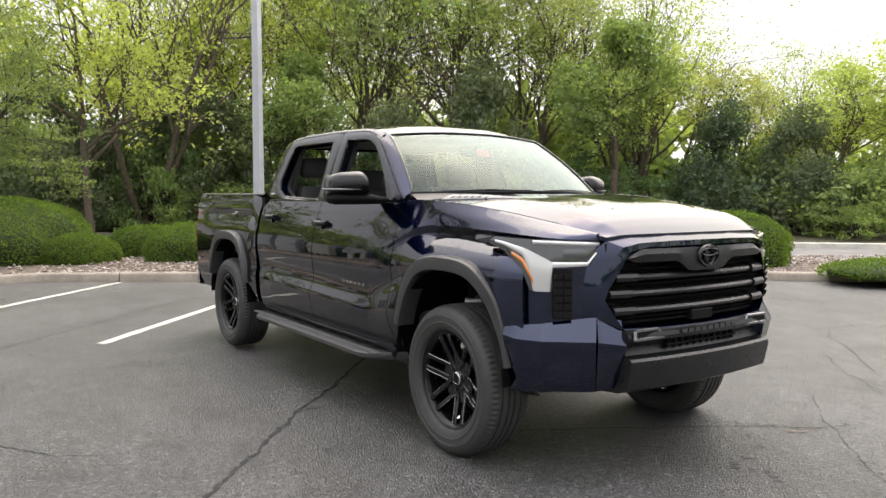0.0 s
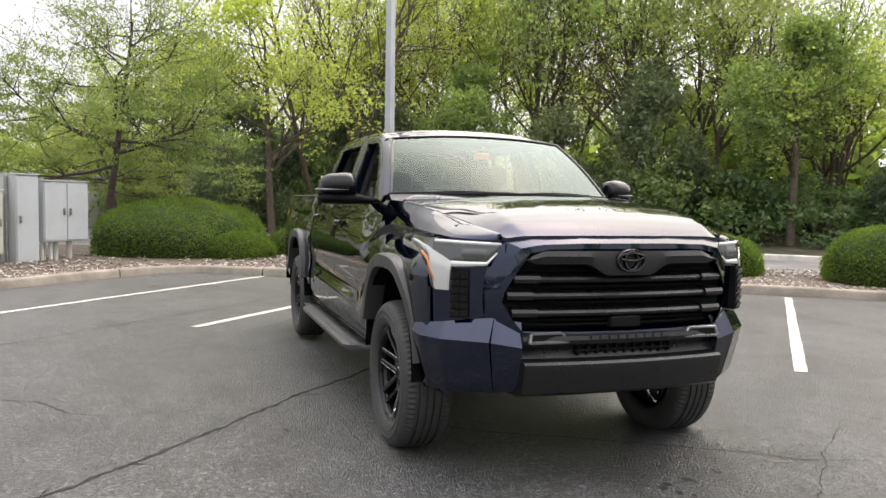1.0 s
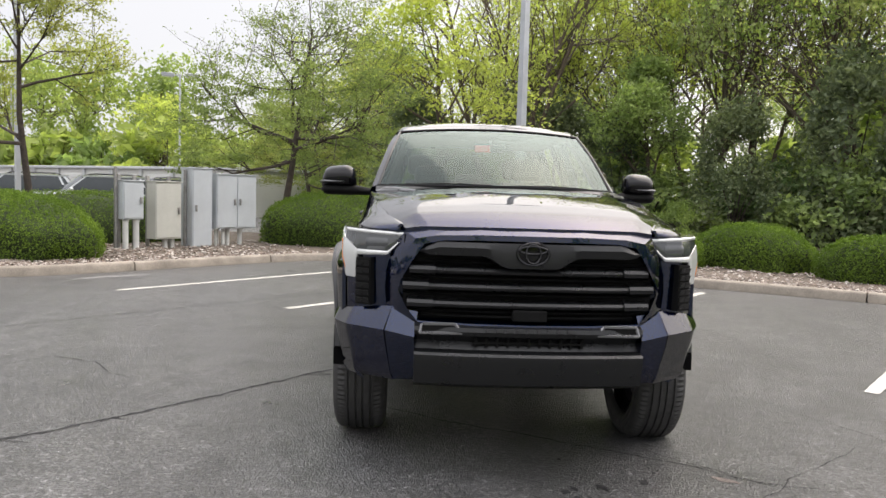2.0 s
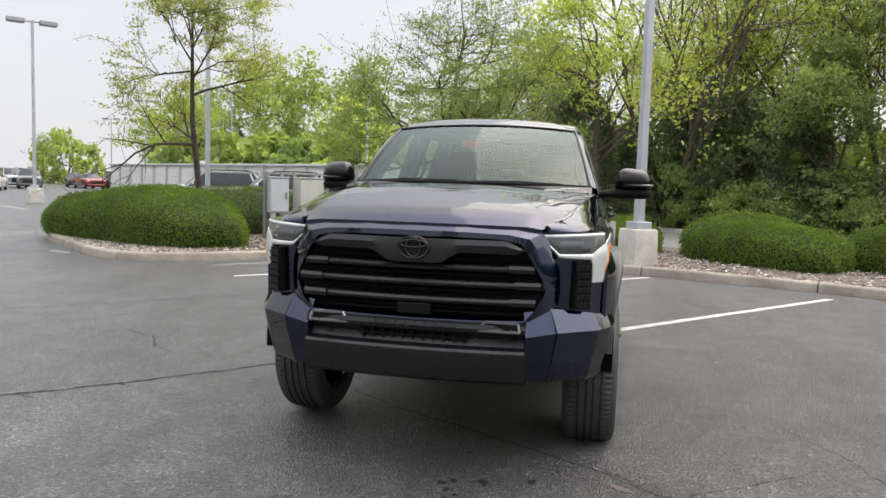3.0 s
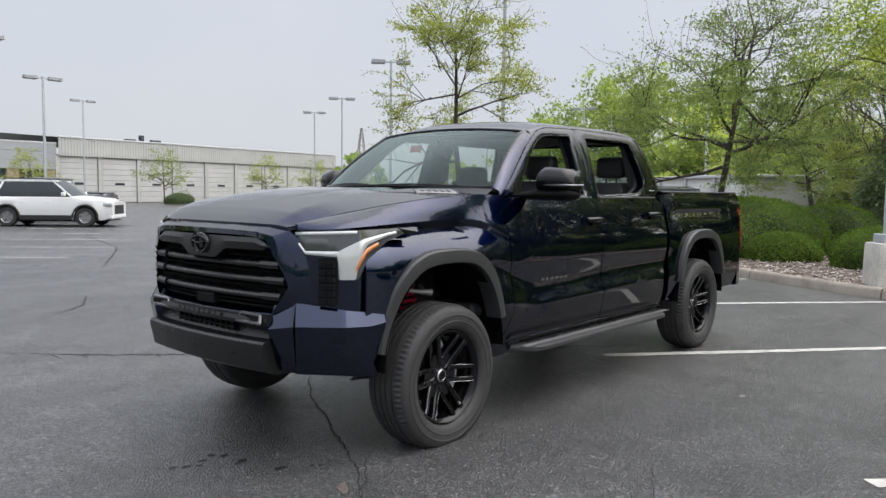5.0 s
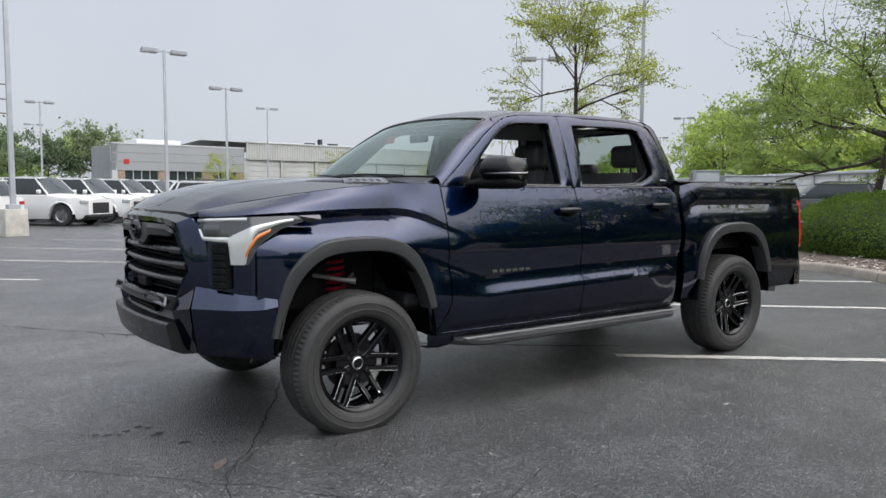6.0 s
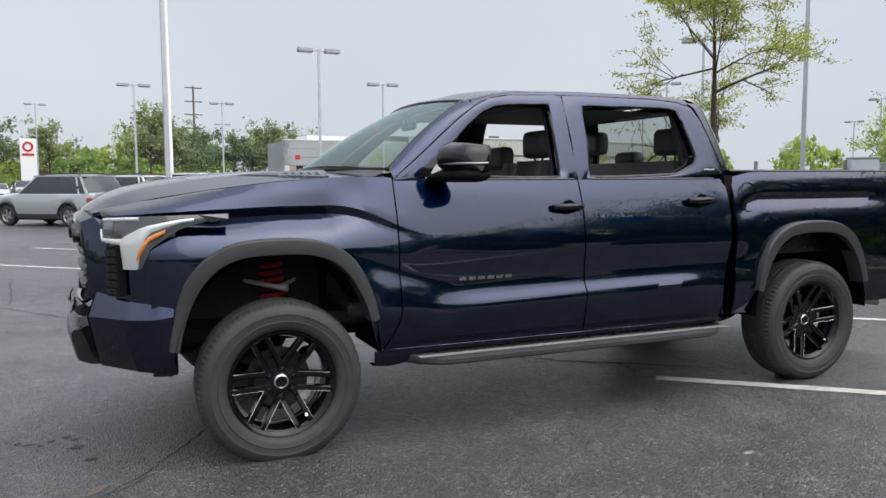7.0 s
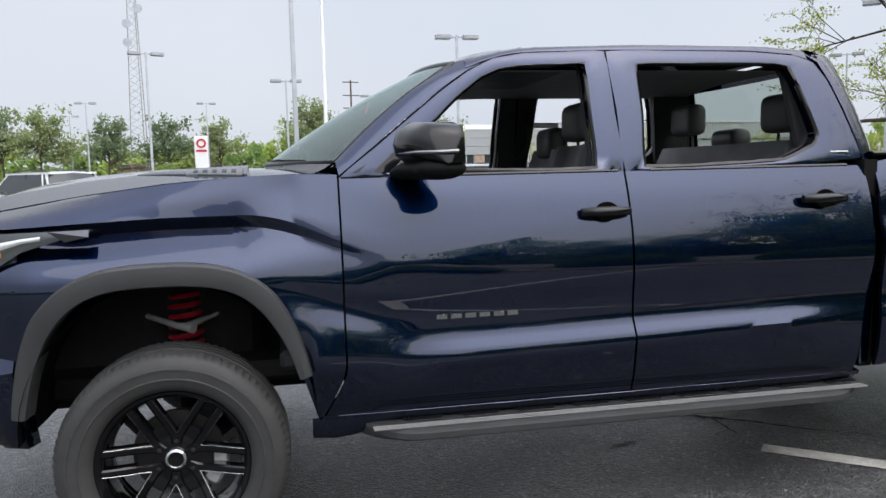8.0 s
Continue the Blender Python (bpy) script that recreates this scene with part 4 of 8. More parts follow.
m_head = m_plain("lamp_head_grey", (0.33, 0.34, 0.36), 0.5, 0.2, var=0.08)
m_lens = m_plain("frosted_lens", (0.55, 0.55, 0.53), 0.3, var=0.05)
lamp_post(-9.42, 1.49, 8.2, 36, 0.76, 0.245)
lamp_post(-17.6, -11.5, 8.3, 40)
lamp_post(-0.82, -20.41, 8.3, 10)
for x, y, h, turn in ((-25.6, -24.6, 8.2, -40), (-37.2, -41.3, 8.6, -38), (-43.0, -51.5, 8.6, -35), (-40.5, -13.6, 7.8, -75), (-8.6, -32.0, 7.8, 0), (-15.4, -42.4, 7.7, -5), (-27.0, -63.0, 8.9, -5), (-8.0, -63.0, 8.2, 0), (-0.7, -49.0, 7.8, 5),
                      (-77.9, -58.0, 8.1, -60), (-63.2, -43.6, 8.7, -60), (-55.7, -30.6, 8.8, -70), (7.9, -85.5, 9.7, 10), (7.5, -45.5, 9.0, 20), (18.9, -79.0, 9.2, 10), (24.0, -93.0, 9.0, 10), (-12.5, -98.0, 9.0, 0), (-20.5, -108.0, 10, 0)):
    lamp_post(x, y, h, turn, 0.7)


# the electric cabinets face the lot; their row runs along the bed
ROW = math.degrees(math.atan2(2.05, -2.3))
def switch_cabinet(label, along_row, width, depth, z0, z1, mat, doors, legs, thin=0):
    u = Vector((-0.746, 0.666, 0)); o = Vector((-10.25, -6.0, 0)) + u * along_row
    cab = thing("electric_cabinet", label, "electric cabinet", "electric cabinets", pose(o.x, o.y, 0.12, 0, 0, ROW))
    bm = bmesh.new(); box(bm, (0, 0, z0), (width, depth, z1), 0.006)
    box(bm, (-0.015, -0.035, z1), (width + 0.015, depth + 0.01, z1 + 0.02), 0.004)
    body = part("body", bm, mat, cab)
    n = len(doors)
    for k in range(n):
        a, b = width * k / n + 0.012, width * (k + 1) / n - 0.012
        bm = bmesh.new(); box(bm, (a, -0.022, z0 + 0.03), (b, 0.0, z1 - 0.03), 0.006)
        door = part("door", bm, mat, cab)
        hx = a + 0.06 if doors[k] == "l" else b - 0.06
        bm = bmesh.new(); box(bm, (hx - 0.018, -0.06, (z0 + z1) / 2 - 0.07), (hx + 0.018, -0.02, (z0 + z1) / 2 + 0.03), 0.006)
        cylinder(bm, (hx, -0.05, (z0 + z1) / 2 + 0.045), (hx, -0.02, (z0 + z1) / 2 + 0.045), 0.022, n=12)
        part("handle", bm, STEEL, door, "steel handle with a padlock")
    for x, r, y in legs:
        bm = bmesh.new(); cylinder(bm, (x, y, -0.1), (x, y, z0 + 0.01), r, n=14)
        cylinder(bm, (x, y, z0 - 0.05), (x, y, z0 + 0.0), r * 1.18, n=14)
        part("conduit", bm, PVC, cab, "upright grey conduit")
    for x in (thin and (0.05, width - 0.05) or ()):
        bm = bmesh.new(); box(bm, (x - 0.03, depth + 0.03, -0.1), (x + 0.03, depth + 0.09, z1 + 0.12), 0.004)
        part("strut", bm, STEEL, cab, "galvanised steel upright")
    return cab


switch_cabinet("small grey meter box on two white conduits", 0.05, 0.42, 0.2, 0.62, 1.36, CABINET_GREY, ["r"], [(0.10, 0.055, 0.1), (0.32, 0.055, 0.1)], 1)
switch_cabinet("beige-grey electric box on steel uprights", 0.72, 0.57, 0.32, 0.22, 1.36, CABINET_BEIGE, ["r"], [(0.30, 0.05, 0.15), (0.46, 0.04, 0.15)], 1)
switch_cabinet("tall narrow grey cabinet with a padlocked door", 1.55, 0.47, 0.42, 0.03, 1.66, CABINET_GREY, ["l"], [(0.40, 0.05, 0.2)])
switch_cabinet("wide grey cabinet with two doors on conduits", 2.13, 1.02, 0.42, 0.40, 1.56, CABINET_GREY, ["r", "l"], [(0.08, 0.028, 0.15), (0.16, 0.028, 0.2), (0.24, 0.028, 0.12), (0.32, 0.028, 0.2), (0.42, 0.045, 0.2), (0.74, 0.05, 0.2)])
u = Vector((-0.746, 0.666, 0))
rack = thing("cabinet_rack", "rusty steel posts behind the electric cabinets", "steel rack", m=pose(-10.37, -6.14, 0))
for k in (0.0, 1.5, 2.25):
    bm = bmesh.new(); cylinder(bm, u * k, u * k + Vector((0, 0, 1.75)), 0.035, n=8)
    part("post", bm, STEEL, rack, smooth=40)

# dealership, warehouse and storage sheds
SIDING = m_plain("white_ribbed_siding", (0.66, 0.66, 0.63), 0.55, var=0.07, scale=0.6)
SHED_SIDING = m_plain("weathered_ribbed_siding", (0.46, 0.46, 0.44), 0.6, var=0.08, scale=0.6)
SHED_DOOR = m_plain("weathered_sectional_door", (0.50, 0.50, 0.485), 0.55, var=0.08, scale=0.5)
PALE_DOOR = m_plain("white_sectional_door", (0.70, 0.70, 0.68), 0.5, var=0.06, scale=0.5)
GREY_PANEL = m_plain("grey_metal_panel", (0.32, 0.335, 0.345), 0.45, 0.1, var=0.06, scale=0.4)
BRICK_TAN = m_plain("tan_brickwork", (0.34, 0.25, 0.19), 0.85, var=0.25, scale=3, bscale=12)
DARK_WINDOW = m_plain("dark_window_glass", (0.03, 0.04, 0.05), 0.08, var=0.2, scale=1)
TRIM = m_plain("pale_metal_trim", (0.55, 0.56, 0.57), 0.4, 0.3, var=0.05)
RED_ENAMEL = m_plain("red_enamel", (0.5, 0.02, 0.025), 0.35, var=0.06)


def warehouse():
    """A long ribbed shed with a row of sectional doors."""
    a, b = Vector((-25.6, -65.1, 0)), Vector((-61.5, -69.9, 0)); way = (b - a); ln = way.length; turn = math.degrees(math.atan2(way.y, way.x))
    w = thing("warehouse", "long white ribbed warehouse with a row of sectional doors", "warehouse", m=pose(a.x, a.y, 0, 0, 0, turn))
    part("wall", boxes(((0, 0.05, 0), (ln, 18, 4.3)), bevel=0.01), SHED_SIDING, w)
    bm = bmesh.new(); n = int(ln / 0.28); rows = []
    for k in range(n + 1):
        x = ln * k / n
        rows += [[Vector((x + d, -0.25 + e, z)) for z in (4.15, 5.75)] for d, e in ((0, 0), (0.05, -0.05), (0.10, -0.05), (0.15, 0))]
    grid(bm, rows)
    grid(bm, [[(0, -0.25, 5.75), (ln, -0.25, 5.75)], [(0, 9, 6.4), (ln, 9, 6.4)], [(0, 18, 5.75), (ln, 18, 5.75)]])
    part("roof", bm, SHED_SIDING, w, "ribbed pale roof fascia", 25)
    part("gutter", boxes(((0, -0.36, 5.72), (ln, -0.22, 5.86)), bevel=0.01), TRIM, w)
    bays = 9
    for k in range(bays):
        x0 = ln * k / bays; x1 = ln * (k + 1) / bays
        part("pier", boxes(((x0 - 0.2, -0.12, 0), (x0 + 0.2, 0.06, 4.2)), bevel=0.01), SHED_SIDING, w)
        bm = bmesh.new(); rows = []
        for r in range(8):
            z = 0.05 + r * 0.5; rows += [[(x0 + 0.3, y, h), (x1 - 0.3, y, h)] for y, h in ((0.03, z), (-0.02, z + 0.03), (-0.02, z + 0.47), (0.03, z + 0.5))]
        grid(bm, rows)
        door = part("sectional_door", bm, SHED_DOOR, w, "closed white sectional door")
        part("window", boxes((((x0 + x1) / 2 - 0.5, -0.03, 1.62), ((x0 + x1) / 2 + 0.5, 0.0, 1.84)), bevel=0.005), DARK_WINDOW, door, "small dark door window")
    for x, h in ((9.6, 6.30), (11.3, 6.75), (12.6, 6.35)):
        part("roof_vent", boxes(((x, 4, 5.9), (x + (0.35 if h > 6.5 else 1.1), 4.5, h)), bevel=0.03), DARK_WINDOW, w, "small dark roof vent")
    return w


warehouse()


def dealership():
    """A low grey-panelled showroom with brick piers and wide windows."""
    a, b = Vector((-13.4, -63.4, 0)), Vector((-25.5, -65.0, 0)); way = b - a; ln = way.length; turn = math.degrees(math.atan2(way.y, way.x))
    d = thing("dealership_building", "low grey-panelled showroom with brick piers and wide windows", "building", m=pose(a.x, a.y, 0, 0, 0, turn))
    part("wall", boxes(((0, 0.3, 0), (ln, 5, 5.0)), bevel=0.02), GREY_PANEL, d)
    for k in range(3):
        part("fascia", boxes(((-0.1, 0.0, 2.9 + 0.75 * k), (ln, 0.32, 3.63 + 0.75 * k)), bevel=0.015), GREY_PANEL, d)
    part("coping", boxes(((-0.15, -0.05, 5.13), (ln + 0.05, 0.6, 5.24)), bevel=0.01), TRIM, d)
    part("canopy", boxes(((2.5, 1.2, 5.2), (6.5, 4, 5.65)), bevel=0.03), WHITE_POLE, d)
    for x in (0.0, 3.9, 8.0, 11.4):
        part("brick_pier", boxes(((x, 0.05, 0), (x + 1.0, 0.32, 2.9)), bevel=0.01), BRICK_TAN, d)
    for x0, x1 in ((1.0, 3.9), (4.9, 8.0), (9.0, 11.4)):
        win = part("window", boxes(((x0, 0.18, 0.5), (x1, 0.24, 2.9)), bevel=0.004), DARK_WINDOW, d)
        bm = bmesh.new(); n = 4
        for k in range(n + 1):
            x = x0 + (x1 - x0) * k / n; box(bm, (x - 0.035, 0.14, 0.5), (x + 0.035, 0.26, 2.9))
        for z in (1.25, 2.05):
            box(bm, (x0, 0.142, z - 0.03), (x1, 0.258, z + 0.03))
        part("mullion", bm, TRIM, win, "pale metal mullions")
    part("end_column", boxes(((-0.1, 0.0, 0), (0.35, 0.4, 5.2)), bevel=0.02), TRIM, d)
    part("red_band", boxes(((0.9, -0.04, 3.45), (1.35, 0.0, 3.85)), bevel=0.005), RED_ENAMEL, d, "small red sign panel")
    return d


dealership()


def storage_sheds():
    """Low white storage units in a row behind the bed."""
    a, b = Vector((-31.3, -8.0, 0)), Vector((-56.0, -42.5, 0)); way = b - a; ln = way.length; turn = math.degrees(math.atan2(way.y, way.x))
    s = thing("storage_shed", "long low white storage shed with narrow doors", "storage shed", m=pose(a.x, a.y, 0, 0, 0, turn))
    part("wall", boxes(((0, -4.2, 0), (ln, -0.05, 2.2)), bevel=0.01), SIDING, s)
    part("roof", boxes(((-0.15, -4.3, 2.2), (ln + 0.1, 0.12, 2.34)), bevel=0.02), TRIM, s)
    n = 17
    for k in range(n):
        x = ln * k / n + 0.35
        bm = bmesh.new(); rows = []
        for r in range(7):
            z = 0.05 + 0.27 * r; rows += [[(x, y, h), (x + 1.75, y, h)] for y, h in ((-0.02, z), (0.02, z + 0.02), (0.02, z + 0.25), (-0.02, z + 0.27))]
        grid(bm, rows)
        part("roller_door", bm, PALE_DOOR, s, "closed white roller door")
        part("pier", boxes(((x - 0.33, -0.04, 0), (x - 0.12, 0.06, 2.2)), bevel=0.01), TRIM, s)
    return s


storage_sheds()


def far_mast():
    """A lattice radio mast with dishes."""
    m = thing("radio_mast", "tall steel lattice radio mast with round dishes", "radio mast", m=pose(19.1, -109.3, 0))
    bm = bmesh.new(); h = 34
    for k in range(3):
        a = 2.094 * k; tube(bm, [(1.5 * math.cos(a), 1.5 * math.sin(a), 0), (0.45 * math.cos(a), 0.45 * math.sin(a), h)], 0.06, 6)
    for i in range(34):
        r0, r1 = 1.5 - 1.05 * i / 34, 1.5 - 1.05 * (i + 1) / 34
        for k in range(3):
            a, b = 2.094 * k, 2.094 * (k + 1)
            cylinder(bm, (r0 * math.cos(a), r0 * math.sin(a), i), (r1 * math.cos(b), r1 * math.sin(b), i + 1), 0.025, n=4, caps=False)
    part("lattice", bm, STEEL, m, smooth=0)
    for z, sx in ((22.5, 1), (24.5, -1), (20.0, 1)):
        bm = bmesh.new(); lathe(bm, [(0.0, 0.0), (0.3, 0.03), (0.55, 0.14), (0.6, 0.2), (0.0, 0.22)], 20, "Y", (sx * 0.8, 0.6, z)); part("dish", bm, GALVANISED, m)
    return m


far_mast()


def pylon(x, y, h, turn):
    p = thing("transmission_pylon", "distant steel lattice power pylon", "pylon", m=pose(x, y, 0, 0, 0, turn))
    bm = bmesh.new()
    for sx in (-1, 1):
        for sy in (-1, 1):
            tube(bm, [(sx * 1.4, sy * 1.4, 0), (sx * 0.5, sy * 0.5, h * 0.75), (0.1 * sx, 0.1 * sy, h)], 0.11, 4)
    n = 12
    for i in range(n):
        w = lerp(1.4, 0.5, i / n / 0.75) if i / n < 0.75 else lerp(0.5, 0.1, (i / n - 0.75) / 0.25); z0, z1 = h * i / n, h * (i + 1) / n
        for s in (-1, 1):
            cylinder(bm, (-w, s * w, z0), (w, s * w, z1), 0.06, n=4, caps=False); cylinder(bm, (w, s * w, z0), (-w, s * w, z1), 0.06, n=4, caps=False)
    for z, w in ((h * 0.62, 1.9), (h * 0.75, 2.2), (h * 0.87, 1.5)):
        box(bm, (-w, -0.1, z - 0.1), (w, 0.1, z + 0.1))
    part("lattice", bm, STEEL, p, smooth=0)
    return p


pylon(-105.2, -111.0, 14.0, 30)


def utility_pole():
    p = thing("utility_pole", "wooden utility pole with four crossarms", "utility pole", m=pose(-11.2, -121.0, 0, 0, 0, 10))
    bm = bmesh.new(); cylinder(bm, (0, 0, 0), (0, 0, 16.4), 0.2, 0.13, 10); part("pole", bm, BARK, p)
    for z in (16.1, 14.0, 12.0, 9.9):
        bm = bmesh.new(); box(bm, (-1.35, -0.07, z - 0.08), (1.35, 0.07, z + 0.08), 0.01); part("crossarm", bm, BARK, p)
    return p


utility_pole()
bm = bmesh.new(); cylinder(bm, (-4.92, -80.7, 0), (-4.92, -80.7, 26), 0.24, 0.12, 20)
solid("flagpole", bm, WHITE_POLE, "tall bare white tapered flagpole", "flagpole")


def pylon_sign():
    """A white sign pillar with a red mark; the mark is a plain shape."""
    s = thing("sign_pillar", "tall white sign pillar with a red oval mark and bar", "sign", m=pose(9.3, -92.0, 0, 0, 0, 0))
    part("pillar", boxes(((-0.8, -0.3, 0), (0.8, 0.3, 6.4)), bevel=0.03), WHITE_POLE, s)
    bm = bmesh.new(); lathe(bm, [(0.34, 0.31), (0.55, 0.31), (0.55, 0.37), (0.34, 0.37)], 28, "Y", (0, 0, 5.5)); part("oval_mark", bm, RED_ENAMEL, s)
    part("red_bar", boxes(((-0.6, 0.30, 4.5), (0.6, 0.35, 4.75)), bevel=0.005), RED_ENAMEL, s)
    return s


pylon_sign()
low = thing("low_brick_building", "low brown brick building far across the lot", "building", m=pose(14.5, -112, 0))
part("wall", boxes(((-9, -8, 0), (9, 0, 3.0)), bevel=0.02), BRICK_TAN, low)
part("roof", boxes(((-9.4, -8.4, 3.0), (9.4, 0.4, 3.5)), bevel=0.05), BARK, low)

# ---------------------------------------------------------------- parked vehicles
CAR_GLASS = m_plain("dark_car_glass", (0.025, 0.032, 0.035), 0.05, var=0.15, scale=2)
CAR_BLACK = m_plain("car_black_trim", (0.018, 0.018, 0.019), 0.5, var=0.15)
CAR_TYRE = m_plain("car_tyre", (0.03, 0.03, 0.03), 0.75, var=0.15)
CAR_RIM = m_plain("car_rim_silver", (0.42, 0.42, 0.43), 0.3, 0.8, var=0.06)
CAR_LAMP = m_plain("car_headlamp", (0.45, 0.47, 0.48), 0.1, 0.3, var=0.1)
COATS = {k: m_paint("car_paint_" + k, c, m, 0.3, False) for k, c, m in (("white", (0.78, 0.78, 0.77), 0.0), ("silver", (0.45, 0.47, 0.48), 0.5), ("grey", (0.12, 0.125, 0.13), 0.4), ("black", (0.012, 0.012, 0.013), 0.2), ("red", (0.32, 0.02, 0.02), 0.2), ("blue", (0.015, 0.16, 0.55), 0.35), ("dark_blue", (0.02, 0.035, 0.10), 0.3))}
# length, width, height, belt, wheelbase, tyre radius, then the cabin: screen base, roof front, roof rear, back base
SHAPES = {"suv": (4.6, 1.86, 1.70, 1.08, 2.69, .35, 1.02, .30, -1.75, -2.15), "sedan": (4.8, 1.83, 1.44, .95, 2.80, .33, .95, .15, -1.15, -1.95), "coupe": (4.5, 1.86, 1.30, .88, 2.6, .34, .80, .0, -.75, -1.75), "pickup": (5.4, 1.90, 1.82, 1.15, 3.35, .39, 1.25, .62, -.85, -1.00)}


def arch(x, axles, r):
    for a in axles:
        d = abs(x - a)
        if d < r:
            return math.sqrt(max(0, r * r - d * d))
    return 0.0


def car(name, label, coat, shape, x, y, heading, group=""):
    ln, wd, ht, belt, wb, tr, sb, rf, rr, bb = SHAPES[shape]
    axles = (wb / 2 + .04, -wb / 2 + .04)
    ob = thing(name, label, "car" if shape != "pickup" else "pickup truck", group or "parked vehicles", pose(x, y, 0, 0, 0, heading))
    paint = COATS[coat]
    # body shell
    bm = bmesh.new(); rows = []
    for xx in np.linspace(-ln / 2, ln / 2, 61):
        t = xx / (ln / 2); nose = 1 - .16 * smoothstep(.72, 1, t) - .10 * smoothstep(-.82, -1, t)
        w = wd / 2 * nose
        top = belt - .10 * smoothstep(sb - .05, ln / 2, xx) - (.10 * smoothstep(.86, 1.0, t)) - (.04 * smoothstep(-.9, -1, t))
        if shape in ("sedan", "coupe"):
            top += .06 * smoothstep(.0, -1, t)
        low = max(tr * .62, arch(xx, axles, tr * 1.24) + tr * .98 - .02) if arch(xx, axles, tr * 1.24) else tr * .62
        low = max(low, .24 + .14 * smoothstep(.86, 1, abs(t)))
        mid = lerp(low, top, .5)
        rows.append([Vector((xx, sy * yy, z)) for sy, yy, z in ((-1, w * .55, low), (-1, w * .95, low), (-1, w, min(top - .1, low + .10)), (-1, w * .992, lerp(mid, top, .4)), (-1, w * .95, top - .03), (-1, w * .86, top + .01), (-1, w * .4, top + .045), (1, w * .4, top + .045), (1, w * .86, top + .01), (1, w * .95, top - .03), (1, w * .992, lerp(mid, top, .4)), (1, w, min(top - .1, low + .10)), (1, w * .95, low), (1, w * .55, low))])
    vs = grid(bm, rows); bm.faces.new(vs[0]); bm.faces.new(vs[-1][::-1])
    part("body", bm, paint, ob, "", 32)
    part("underbody", boxes(((-ln / 2 + .2, -wd / 2 + .16, .2), (ln / 2 - .2, wd / 2 - .16, belt * .72)), bevel=.03), CAR_BLACK, ob, "black underbody")
    # glasshouse
    bm = bmesh.new(); rows = []
    b2, tw, rw = belt - .01, wd / 2 * .90, wd / 2 * .72
    for t in np.linspace(0, 1, 9):
        z = lerp(b2, ht - .03, t); w = lerp(tw, rw, t ** 1.2)
        xf, xb = lerp(sb, rf, t) + .03 * math.sin(math.pi * t), lerp(bb, rr, t) - .03 * math.sin(math.pi * t)
        rows.append([Vector(p) for p in ((xf, -w * .75, z), (xf + .06, 0, z), (xf, w * .75, z), (xf - .12, w, z), (lerp(xf, xb, .5), w * 1.01, z), (xb + .10, w, z), (xb, w * .78, z), (xb - .03, 0, z), (xb, -w * .78, z), (xb + .10, -w, z), (lerp(xf, xb, .5), -w * 1.01, z), (xf - .12, -w, z), (xf, -w * .75, z))])
    grid(bm, rows); bmesh.ops.remove_doubles(bm, verts=bm.verts[:], dist=1e-5)
    part("glasshouse", bm, CAR_GLASS, ob, "dark car windows", 50)
    bm = bmesh.new(); rows = []
    for xx in np.linspace(rf + .05, rr - .05, 9):
        e = smoothstep(rf + .06, rf - .3, xx) * smoothstep(rr - .06, rr + .3, xx)
        rows.append([Vector((xx, q * rw * 1.05, ht - .035 + .035 * e * (1 - abs(q) ** 3))) for q in np.linspace(-1, 1, 9)])
    grid(bm, rows)
    for g in bmesh.ops.extrude_edge_only(bm, edges=[e for e in bm.edges if e.is_boundary])["geom"]:
        if isinstance(g, bmesh.types.BMVert):
            g.co.z -= .05
    part("roof", bm, paint, ob, "", 40)
    for sy in (1, -1):
        cuts = [(sb, rf), (lerp(sb, bb, .52), lerp(rf, rr, .5)), (bb, rr)] + ([(lerp(sb, bb, .86), lerp(rf, rr, .86))] if shape == "suv" else [])
        for k, (xa, xr) in enumerate(cuts):
            th = .10 if k == 2 else .07
            sh = -.10 if k == 0 else .12 if k == 2 else 0
            bm = bmesh.new(); slab(bm, [(xa + sh - th / 2, sy * tw * 1.012, b2), (xa + sh + th / 2, sy * tw * 1.012, b2), (xr + sh + th / 2, sy * rw * 1.03, ht - .04), (xr + sh - th / 2, sy * rw * 1.03, ht - .04)], (0, -sy * .03, 0)); part("pillar", bm, paint if k != 1 else CAR_BLACK, ob, "", 0)
        bm = bmesh.new(); box(bm, (sb - .38, sy * wd / 2 - .02 + (.06 if sy > 0 else -.18), belt + .03), (sb - .24, sy * wd / 2 + (.20 if sy > 0 else -.04) - .02, belt + .17), .03); part("door_mirror", bm, paint, ob)
        for x0, dz in ((axles[0] - .75, 0), (axles[0] - 1.65, 0)):
            bm = bmesh.new(); box(bm, (x0 - .6, sy * wd / 2 * .985 - .012, belt * .80), (x0 - .42, sy * wd / 2 * .985 + .012, belt * .80 + .03), .006); part("handle", bm, paint, ob)
        # lamps
        bm = bmesh.new(); box(bm, (ln / 2 - .32, sy * wd / 2 * .74 - .16, belt - .34), (ln / 2 - .01, sy * wd / 2 * .74 + .13, belt - .20), .03); part("headlamp", bm, CAR_LAMP, ob, "clear headlamp")
        bm = bmesh.new(); box(bm, (-ln / 2 - .015, sy * wd / 2 * .78 - .14, belt - .28), (-ln / 2 + .28, sy * wd / 2 * .78 + .16, belt - .13), .03); part("tail_lamp", bm, RED_LENS2, ob, "red tail lamp")
    part("grille", boxes(((ln / 2 - .12, -wd * .30, .42), (ln / 2 + .005, wd * .30, belt - .26)), bevel=.04), CAR_BLACK, ob, "black grille")
    part("bumper", boxes(((ln / 2 - .25, -wd * .42, .27), (ln / 2 + .03, wd * .42, .44)), bevel=.05), paint if shape != "pickup" else CAR_BLACK, ob)
